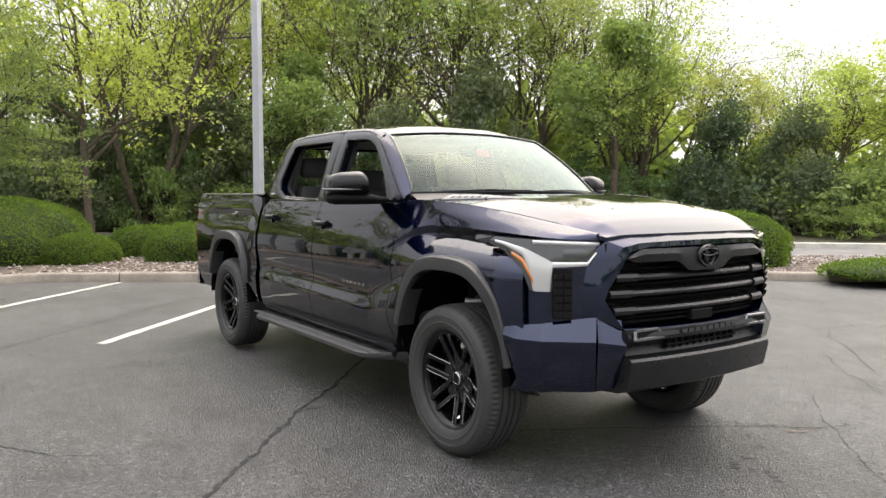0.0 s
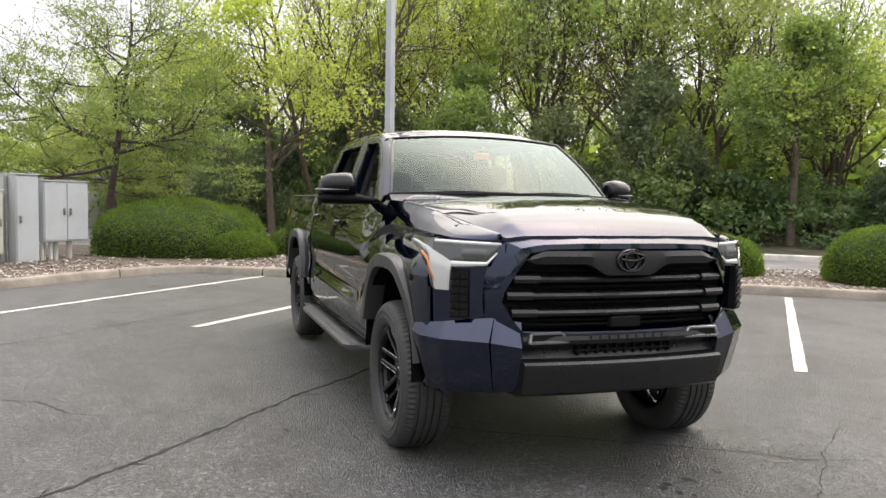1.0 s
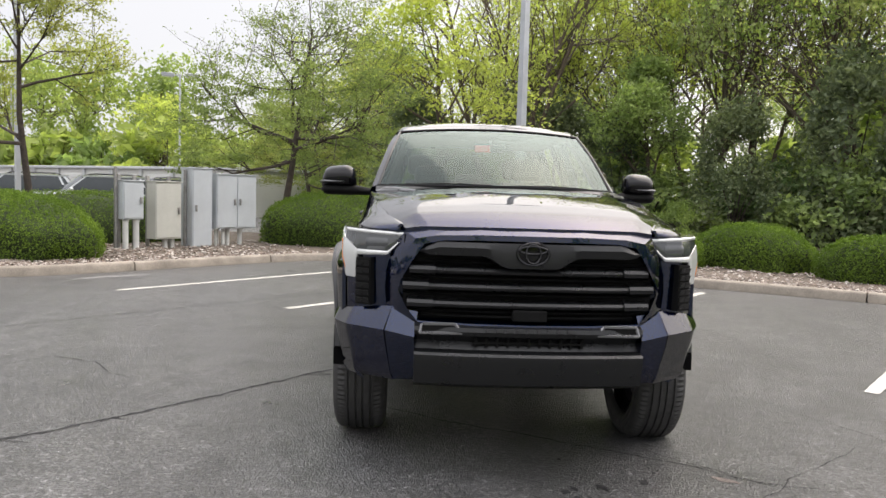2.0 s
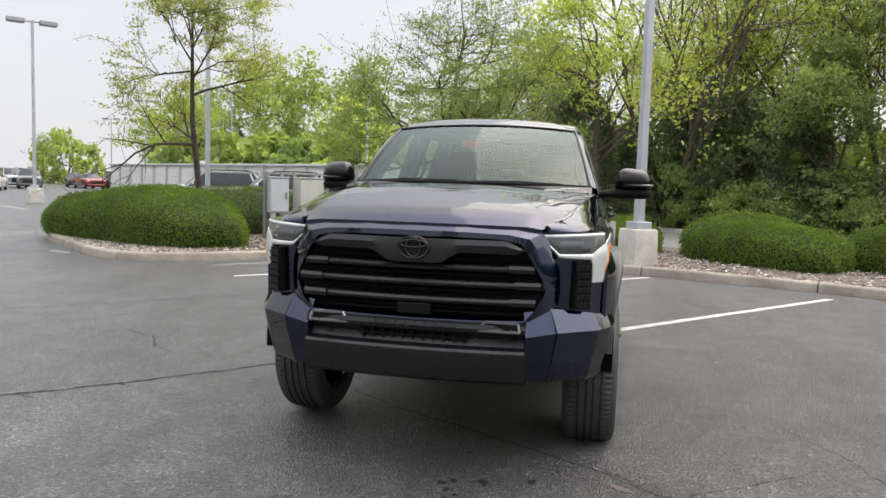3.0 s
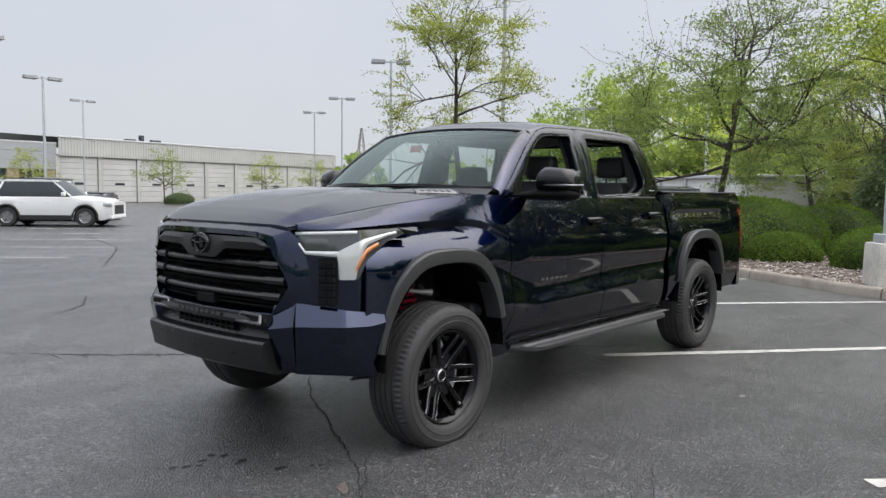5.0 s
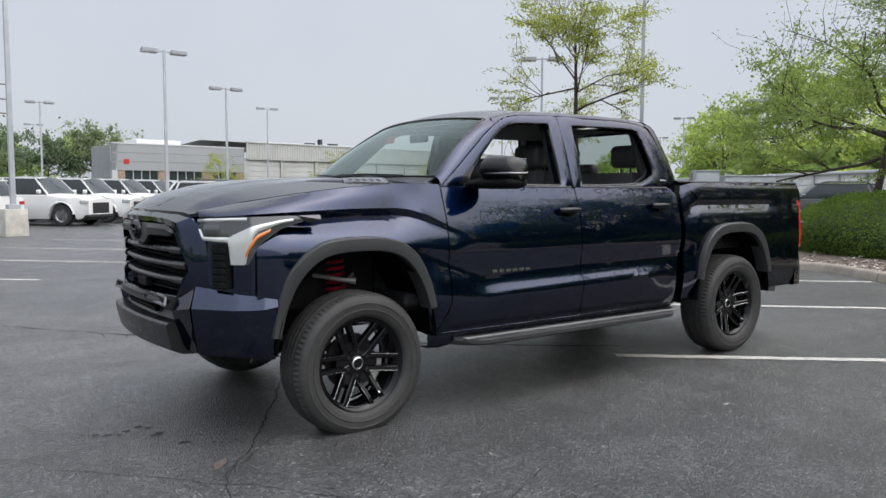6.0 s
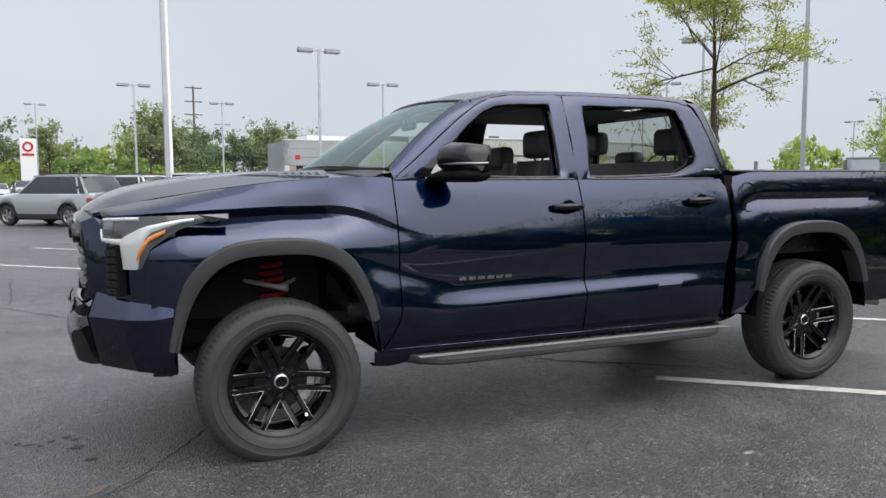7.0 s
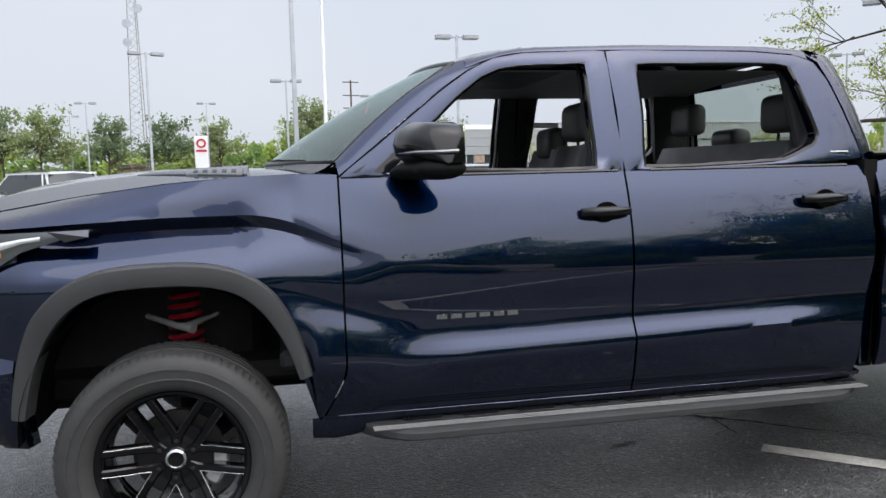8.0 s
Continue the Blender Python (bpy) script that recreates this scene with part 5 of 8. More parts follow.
    part("rear_bumper", boxes(((-ln / 2 - .03, -wd * .43, .32), (-ln / 2 + .25, wd * .43, .55)), bevel=.05), CAR_BLACK, ob, "dark rear bumper")
    part("plate_bar", boxes(((-ln / 2 - .045, -.16, .62), (-ln / 2 + .02, .16, .72)), bevel=.004), WHITE_POLE, ob, "pale blank plate")
    if shape == "pickup":
        part("bed_liner", boxes(((-ln / 2 + .12, -wd / 2 + .16, belt - .05), (bb - .06, wd / 2 - .16, belt + .065)), bevel=.02), CAR_BLACK, ob, "black load bed")
        for sy in (1, -1):
            for a in axles:
                bm = bmesh.new(); tube(bm, [(a + tr * 1.28 * math.cos(q), sy * (wd / 2 + .005), tr * .98 + tr * 1.28 * math.sin(q)) for q in np.linspace(.1, math.pi - .1, 12)], .035, 6); part("arch_trim", bm, CAR_BLACK if coat != "white" else paint, ob, "", 40)
    elif shape == "suv":
        for sy in (1, -1):
            for a in axles:
                bm = bmesh.new(); tube(bm, [(a + tr * 1.26 * math.cos(q), sy * (wd / 2 + .003), tr * .98 + tr * 1.26 * math.sin(q)) for q in np.linspace(.0, math.pi, 12)], .035, 6); part("arch_trim", bm, CAR_BLACK, ob, "black arch trim", 40)
            part("sill", boxes(((axles[1] + .45, sy * wd / 2 - .03, .24), (axles[0] - .45, sy * wd / 2 + .012, .42)), bevel=.02), CAR_BLACK, ob, "black sill trim")
            bm = bmesh.new(); tube(bm, [(rf - .2, sy * rw * .9, ht - .02), (rf - .35, sy * rw * .9, ht + .03), (rr + .35, sy * rw * .9, ht + .03), (rr + .2, sy * rw * .9, ht - .02)], .02, 6); part("roof_bar", bm, CAR_BLACK, ob, "", 40)
    # wheels
    for a in axles:
        for sy in (1, -1):
            bm = bmesh.new(); lathe(bm, [(tr * .62, -.10), (tr * .78, -.115), (tr * .95, -.10), (tr, -.06), (tr, .06), (tr * .95, .10), (tr * .78, .115), (tr * .62, .10)], 28, "Y", (a, sy * (wd / 2 - .12), tr)); wheel = part("wheel", bm, CAR_TYRE, ob, "black tyre", 40)
            bm = bmesh.new(); cy = sy * (wd / 2 - .12 + .06)
            lathe(bm, [(tr * .64, sy * .04), (tr * .58, sy * .02), (tr * .55, -sy * .06), (.0, -sy * .06)], 28, "Y", (a, cy, tr))
            for k in range(5):
                q = 2 * math.pi * k / 5; slab(bm, [(a + r * math.cos(q) - e * math.sin(q), cy + sy * .012, tr + r * math.sin(q) + e * math.cos(q)) for r, e in ((.03, -.035), (tr * .6, -.045), (tr * .6, .045), (.03, .035))], (0, -sy * .03, 0))
            part("rim", bm, CAR_RIM, wheel, "silver five-spoke rim", 30)
    return ob


RED_LENS2 = Shader("car_tail_lens", (0.40, 0.01, 0.012), 0.15, 0.0, Coat_Weight=1.0).mat
OUT_H, IN_H = -43.8, 136.2
for k, (kind, coat, label) in enumerate((("suv", "silver", "silver compact crossover with black sill trim"), ("suv", "white", "white compact crossover with black trim"))):
    car("crossover", label, coat, kind, 2.43 - 1.93 * k, -24.2 - 2.02 * k, OUT_H, "row of crossovers")
car("crossover", "white compact crossover with its tail to the lane", "white", "suv", 6.6, -20.2, OUT_H, "row of crossovers")
for k in range(5):
    car("white_pickup", "plain white crew-cab pickup on steel wheels", "white", "pickup", -2.44 - 1.96 * k, -27.9 - 2.05 * k, IN_H, "row of white pickups")
car("white_suv", "white off-road wagon with dark windows", "white", "suv", -8.9, -25.6, IN_H)
car("dark_pickup", "dark grey pickup with its tail to the lane", "grey", "pickup", -10.5, -30.3, OUT_H)
car("blue_coupe", "bright blue sports coupe by a hedge", "blue", "coupe", -37.8, -49.8, -12)
car("red_sedan", "red sedan behind a hedge", "red", "sedan", -41.5, -53.0, 170)
car("white_sedan", "white sedan seen from the back", "white", "sedan", -43.5, -43.5, 215)
for (x, y), coat, kind in zip(((-53.5, -50.5), (-51.4, -46.9), (-63.6, -50.9), (-59.5, -46.4), (-63.6, -47.6), (-59.5, -43.0), (-61.8, -43.2), (-62.6, -42.1), (-66.8, -42.8), (-60.8, -37.3)), ("silver", "grey", "black", "red", "black", "grey", "dark_blue", "black", "silver", "grey"), ("suv", "suv", "sedan", "sedan", "suv", "sedan", "sedan", "suv", "suv", "sedan")):
    car("parked_car", "parked %s car in the far row" % coat.replace("_", " "), coat, kind, x * 1.0 + (0.0 if kind == "suv" else 1.2), y, 40 + 7 * (int(-x) % 3), "far row of cars")
for (x, y), coat, kind, turn in zip(((-23.4, -14.6), (-22.4, -11.4), (-27.8, -10.8)), ("silver", "silver", "grey"), ("suv", "suv", "suv"), (-60, -62, -60)):
    car("parked_car", "parked %s wagon behind the hedge" % coat, coat, kind, x, y, turn, "cars behind the hedge")
for (x, y), coat, kind in zip(((14.5, -69.7), (13.6, -77.0), (9.3, -65.5), (8.9, -80.6), (5.5, -71.0), (3.4, -81.0), (16.6, -64.0), (17.1, -55.6), (-1.5, -78), (-6, -74)), ("red", "white", "white", "silver", "black", "white", "grey", "white", "white", "silver"), ("suv", "suv", "sedan", "suv", "sedan", "suv", "suv", "sedan", "suv", "sedan")):
    car("parked_car", "parked %s car far across the lot" % coat, coat, kind, x, y, 95 + 5 * (int(x) % 3), "far rows of cars")

# ---------------------------------------------------------------- the pickup truck
# x forward from the front axle, y to its own left, z up from the asphalt
PAINT = m_paint("dark_navy_metallic", (0.0008, 0.0075, 0.0340), 0.95, 0.26, True, 1.58)
PALE_PLATE = m_plain("silver_plate", (0.15, 0.152, 0.156), 0.34, 0.9, var=0.08)
SATIN = m_plain("satin_black_plastic", (0.0075, 0.008, 0.0088), 0.30, var=0.12, scale=8, bump=0.0006, bscale=500, Specular_IOR_Level=0.45)
FLARE = m_plain("grained_grey_black_plastic", (0.038, 0.0385, 0.040), 0.42, var=0.10, scale=6, bump=0.0008, bscale=600)
GLOSS = Shader("gloss_black", (0.005, 0.005, 0.006), 0.06, 0.0, Coat_Weight=0.1, Coat_Roughness=0.02, Specular_Ior_Level=0.3).mat
RUBBER = m_plain("tyre_rubber", (0.036, 0.0355, 0.035), 0.62, var=0.14, scale=12, bump=0.001, bscale=220)
RIM = Shader("black_alloy", (0.004, 0.004, 0.005), 0.10, 0.0, Coat_Weight=0.12, Coat_Roughness=0.03, Specular_Ior_Level=0.3).mat
ALLOY = m_plain("machined_alloy", (0.62, 0.62, 0.63), 0.25, 1.0, var=0.06, scale=20)
BADGE = m_plain("satin_chrome", (0.34, 0.34, 0.35), 0.25, 1.0, var=0.05, scale=20)
CHROME = m_plain("chrome", (0.72, 0.72, 0.73), 0.08, 1.0, var=0.03, scale=20)
DARK_CHROME = m_plain("dark_chrome", (0.11, 0.11, 0.12), 0.18, 1.0, var=0.05, scale=20)
UNDER = m_plain("chassis_black", (0.006, 0.006, 0.006), 0.7, var=0.3, scale=6, Specular_IOR_Level=0.15)
LINER = m_plain("wheel_well_felt", (0.004, 0.004, 0.004), 0.95, var=0.3, scale=9, Specular_IOR_Level=0.06)
CABIN = m_plain("charcoal_trim", (0.028, 0.028, 0.030), 0.65, var=0.15, scale=8, bump=0.0008, bscale=300)
LEATHER = m_plain("charcoal_seat_leather", (0.065, 0.068, 0.070), 0.5, var=0.15, scale=6, bump=0.001, bscale=220)
HEADLINER = m_plain("grey_headliner", (0.22, 0.22, 0.21), 0.9, var=0.08, scale=8)
COIL_RED = m_plain("red_powder_coat", (0.28, 0.007, 0.020), 0.35, var=0.1)
RED_LENS = Shader("red_lamp_lens", (0.45, 0.008, 0.010), 0.12, 0.0, Coat_Weight=1.0, Coat_Roughness=0.02).mat
AMBER = Shader("amber_lamp_lens", (0.62, 0.18, 0.025), 0.15, 0.0, Coat_Weight=1.0, Coat_Roughness=0.02).mat
LAMP_WHITE = Shader("pale_lamp_guide", (0.60, 0.61, 0.60), 0.14, 0.3, Coat_Weight=1.0, Coat_Roughness=0.02).mat
LAMP_DARK = Shader("smoked_lamp_lens", (0.075, 0.08, 0.085), 0.08, 0.4, Coat_Weight=1.0, Coat_Roughness=0.02).mat
WINDSCREEN = m_glass("windscreen_glass", (0.80, 0.92, 0.86), 0.55, 0.012, 1.41, (0.86, 1.0, 0.95))
TINTED = m_glass("tinted_rear_glass", (0.75, 0.85, 0.80), 0.62, 0.01, 1.45)
SATIN_SILVER = m_plain("satin_silver_trim", (0.22, 0.22, 0.23), 0.3, 0.8, var=0.08)
MIRROR = Shader("mirror", (.9, .9, .9), .02, 1.0).mat
PAPER_RED = m_plain("red_paper_tag", (0.55, 0.05, 0.04), 0.7)

truck = thing("pickup_truck", "dark navy blue lifted crew-cab pickup truck with black trim", "pickup truck")

# sections of the body side, bottom to belt: rows of (y, z)
DOOR_Y = [.875, .925, .958, .984, .946, .944, .956, .954, .942, .928, .901, .864]
DOOR_Z = [.445, .490, .590, .705, .785, .880, .980, 1.08, 1.16, 1.22, 1.31, 1.405]
FEND_Y = [.875, .925, .960, .978, .982, .984, .976, .930, .846, .876, .868, .842]
FEND_Z = [.445, .490, .590, .705, .850, 1.00, 1.072, 1.148, 1.236, 1.278, 1.355, 1.424]
BED_Y = [.875, .925, .955, .966, .970, .972, .966, .948, .898, .918, .902, .872]
BED_Z = [.445, .490, .590, .705, .850, .980, 1.08, 1.18, 1.265, 1.312, 1.39, 1.452]
TAIL_Y = [.875, .925, .955, .966, .970, .972, .966, .955, .935, .925, .902, .872]


def section(x):
    f = smoothstep(-0.98, -0.50, x)
    b = smoothstep(-2.90, -3.25, x)
    tail = smoothstep(-4.15, -4.55, x)
    ys = [lerp(lerp(d, fe, f), lerp(be, t, tail), b) for d, fe, be, t in zip(DOOR_Y, FEND_Y, BED_Y, TAIL_Y)]
    zs = [lerp(lerp(d, fe, f), be, b) for d, fe, be in zip(DOOR_Z, FEND_Z, BED_Z)]
    # the lower crease of the doors rises to the rear
    rise = 0.045 * smoothstep(-0.7, -2.9, x) * (1 - b)
    zs[3] += rise; zs[4] += rise * 0.7
    fade = smoothstep(-0.78, -1.15, x) * smoothstep(-2.86, -2.55, x)
    if x < -0.5 and b < 1:
        ys[3] = lerp(ys[4] + 0.016, ys[3], fade) if f < 0.99 else ys[3]
    if x > -0.5:
        top = along([-0.5, -0.3, 0, 0.3, 0.6, 0.82], [1.427, 1.421, 1.397, 1.360, 1.312, 1.266], x)
        ty = along([-0.5, -0.2, 0, 0.3, 0.6, 0.82], [.844, .832, .814, .772, .716, .640], x)
        nine = along([-0.5, 0, 0.3, 0.6, 0.82], [1.278, 1.276, 1.264, 1.250, 1.236], x)
        ny = along([-0.5, 0, 0.3, 0.5, 0.6, 0.66, 0.72, 0.77, 0.81], [.872, .872, .868, .862, .850, .832, .795, .740, .660], x)
        zs[9], zs[8], zs[10], zs[11] = nine, nine - 0.042 * smoothstep(0.75, 0.35, x) - 0.004, lerp(nine, top, 0.52), top
        ys[9], ys[10], ys[11] = ny, lerp(ny, ty, 0.34), ty
        ys[8] = ny - 0.026 * smoothstep(0.75, 0.35, x) - 0.001
        pull = 0.10 * smoothstep(0.42, 0.80, x)
        ys[:8] = [y - pull for y in ys[:8]]
    # the wing's shelf sweeps down and runs out in the front of the door
    if -1.9 < x < -0.28:
        e, relax = smoothstep(-0.26, -0.86, x), smoothstep(-0.90, -1.85, x)
        wing = dict(zip(range(5, 10), zip(FEND_Y[5:10], FEND_Z[5:10])))
        wing[8], wing[9] = (0.846, 1.232), (0.872, 1.278)
        for row, end in ((5, 0.870), (6, 0.955), (7, 1.035), (8, 1.080), (9, 1.118)):
            z = lerp(end, DOOR_Z[row], relax)
            y = along(DOOR_Z, DOOR_Y, z)
            ys[row], zs[row] = lerp(wing[row][0], y, e ** 0.55), lerp(wing[row][1], z, e ** 1.25)
    return ys, zs


def side_point(x, v):
    """A point of the left body side at a station; v runs over the twelve rows."""
    ys, zs = section(x)
    i = min(10, int(v)); t = v - i
    if i in (3, 8):
        return Vector((x, lerp(ys[i], ys[i + 1], t), lerp(zs[i], zs[i + 1], t)))

    def cr(p):
        a = p[i - 1] if i not in (0, 4, 9) else 2 * p[i] - p[i + 1]
        d = p[i + 2] if i not in (2, 7, 10) else 2 * p[i + 1] - p[i]
        b, c = p[i], p[i + 1]
        return 0.5 * (2 * b + (c - a) * t + (2 * a - 5 * b + 4 * c - d) * t * t + (3 * b - a - 3 * c + d) * t ** 3)
    return Vector((x, cr(ys), cr(zs)))


V_ROWS = [k / 3 for k in range(34)]
ARCH_X = [-.53, -.50, -.455, -.40, -.33, -.25, -.14, 0, .14, .24, .32, .39, .445, .48, .505]
ARCH_Z = [.52, .62, .77, .885, .975, 1.03, 1.058, 1.064, 1.058, 1.035, .985, .90, .78, .65, .50]
REAR_SHIFT = -3.668


def arch_low(x):
    for c in (0.0, REAR_SHIFT):
        if -.53 < x - c < .505:
            return along(ARCH_X, ARCH_Z, x - c)
    return 0.0


def v_at(x, z):
    lo, hi = 0.0, 8.0
    for _ in range(24):
        mid = (lo + hi) / 2
        lo, hi = (mid, hi) if side_point(x, mid).z < z else (lo, mid)
    return lo


def side_panel(name, s, xa, xb, n, v0=0.0, v1=11.0, label="", mat=None, depth=0.018, parent=None):
    """A pressed panel of the body side between two cut lines, with turned-in edges."""
    bm = bmesh.new(); rows = []
    for k in range(n + 1):
        col = []
        for v in V_ROWS:
            v = min(v1, max(v0, v)); x = lerp(xa(v), xb(v), k / n)
            low = arch_low(x)
            if low:
                v = max(v, min(v1, v_at(x, low)))
            p = side_point(x, v); col.append(Vector((p.x, s * p.y, p.z)))
        rows.append(col)
    grid(bm, rows)
    bmesh.ops.remove_doubles(bm, verts=bm.verts[:], dist=2e-4)
    rim = [e for e in bm.edges if e.is_boundary]
    out = bmesh.ops.extrude_edge_only(bm, edges=rim)
    for g in out["geom"]:
        if isinstance(g, bmesh.types.BMVert):
            g.co.y -= s * depth
    return part(name, bm, mat or PAINT, parent or truck, label, 38)


fender_rear = lambda v: -0.646 + 0.10 * smoothstep(3.0, 0.5, v)
door_front = lambda v: -0.654 + 0.10 * smoothstep(3.0, 0.5, v)


def yg(z):
    """Half width of the cab above the belt."""
    return along([1.40, 1.5, 1.6, 1.7, 1.8, 1.87, 1.93], [.864, .833, .800, .765, .728, .700, .668], z)


FRONT_OUT = [(-.660, 1.410), (-.80, 1.520), (-.95, 1.640), (-1.09, 1.750), (-1.21, 1.832), (-1.32, 1.886), (-1.45, 1.910), (-1.63, 1.918), (-1.822, 1.922), (-1.824, 1.66), (-1.826, 1.405), (-1.4, 1.402), (-1.0, 1.404)]
FRONT_IN = [(-.85, 1.428), (-.955, 1.545), (-1.06, 1.645), (-1.165, 1.740), (-1.255, 1.806), (-1.34, 1.842), (-1.43, 1.856), (-1.60, 1.862), (-1.722, 1.864), (-1.718, 1.64), (-1.712, 1.420), (-1.4, 1.418), (-1.05, 1.421)]
REAR_OUT = [(-1.836, 1.405), (-1.834, 1.66), (-1.832, 1.922), (-2.20, 1.926), (-2.52, 1.924), (-2.74, 1.908), (-2.825, 1.875), (-2.875, 1.79), (-2.915, 1.66), (-2.95, 1.52), (-2.962, 1.44), (-2.7, 1.416), (-2.3, 1.405)]
REAR_IN = [(-1.925, 1.420), (-1.945, 1.64), (-1.958, 1.864), (-2.20, 1.869), (-2.46, 1.870), (-2.63, 1.870), (-2.695, 1.855), (-2.728, 1.77), (-2.755, 1.65), (-2.775, 1.545), (-2.735, 1.495), (-2.585, 1.436), (-2.3, 1.424)]


def round_loop(pts, n=4):
    """A closed loop of points, rounded."""
    out = []; m = len(pts)
    for i in range(m):
        p0, p1, p2, p3 = (Vector(pts[(i + d) % m]) for d in (-1, 0, 1, 2))
        for k in range(n):
            t = k / n
            q = 0.5 * (2 * p1 + (p2 - p0) * t + (2 * p0 - 5 * p1 + 4 * p2 - p3) * t * t + (3 * p1 - p0 - 3 * p2 + p3) * t ** 3)
            out.append(p1.lerp(p2, t) * 0.8 + q * 0.2)
    return out


def door_frame(name, s, outer, inner, parent):
    """The painted frame round a side window."""
    bm = bmesh.new()
    o, i = round_loop(outer), round_loop(inner)
    lay = lambda q, d=0.0: Vector((q.x, s * (yg(q.y) - d), q.y))
    rows = [[lay(q, 0.035) for q in o], [lay(q) for q in o], [lay(a.lerp(b, 0.5), -0.006) for a, b in zip(o, i)], [lay(q) for q in i], [lay(q, 0.07) for q in i]]
    rows = [r + r[:1] for r in rows]
    grid(bm, rows); bmesh.ops.remove_doubles(bm, verts=bm.verts[:], dist=1e-5)
    fr = part(name, bm, PAINT, parent, "", 50)
    bm = bmesh.new()
    ring = [lay(q, 0.012) for q in i]; tube(bm, ring + ring[:1], 0.013, 6, caps=False)
    part("window_trim", bm, GLOSS, parent, "gloss black window seal", 60)
    bm = bmesh.new()
    ring = [lay(q, 0.075) for q in i]
    back = [Vector((p.x, s * (abs(p.y) - 0.03), p.z)) for p in ring]
    big = [lay(a.lerp(b, 0.9), 0.085) for a, b in zip(i, o)]
    grid(bm, [big + big[:1], ring + ring[:1], back + back[:1]])
    part("inner_frame", bm, CABIN, parent, "dark inner window frame", 50)
    return fr


def handle(door, s, x, z):
    y = section(x)[0]; p = side_point(x, v_at(x, z)); base = p.y
    bm = bmesh.new()
    rows = []
    for k in range(9):
        t = k / 8; xx = x + 0.105 - 0.21 * t
        h = 0.021 * (0.72 + 0.28 * math.sin(math.pi * t)); d = 0.012 + 0.030 * math.sin(math.pi * t) ** 0.5
        rows.append([Vector((xx, s * (base + e), z + f)) for e, f in ((-0.01, -h), (d * 0.7, -h), (d, -h * 0.4), (d, h * 0.4), (d * 0.7, h), (-0.01, h))])
    grid(bm, rows); bm.faces.new([v for v in bm.verts[:6]]); bm.verts.ensure_lookup_table()
    part("handle", bm, GLOSS, door, "gloss black pull handle", 50)
    bm = bmesh.new()
    outer = [(x + 0.052 * math.cos(a), z + 0.040 * math.sin(a)) for a in np.linspace(0, 2 * math.pi, 21)[:-1]]
    vs = [bm.verts.new((a, s * (base + 0.0035), b)) for a, b in outer]; bm.faces.new(vs)
    part("handle_cup", bm, GLOSS, door, "dark recessed handle cup", 40)


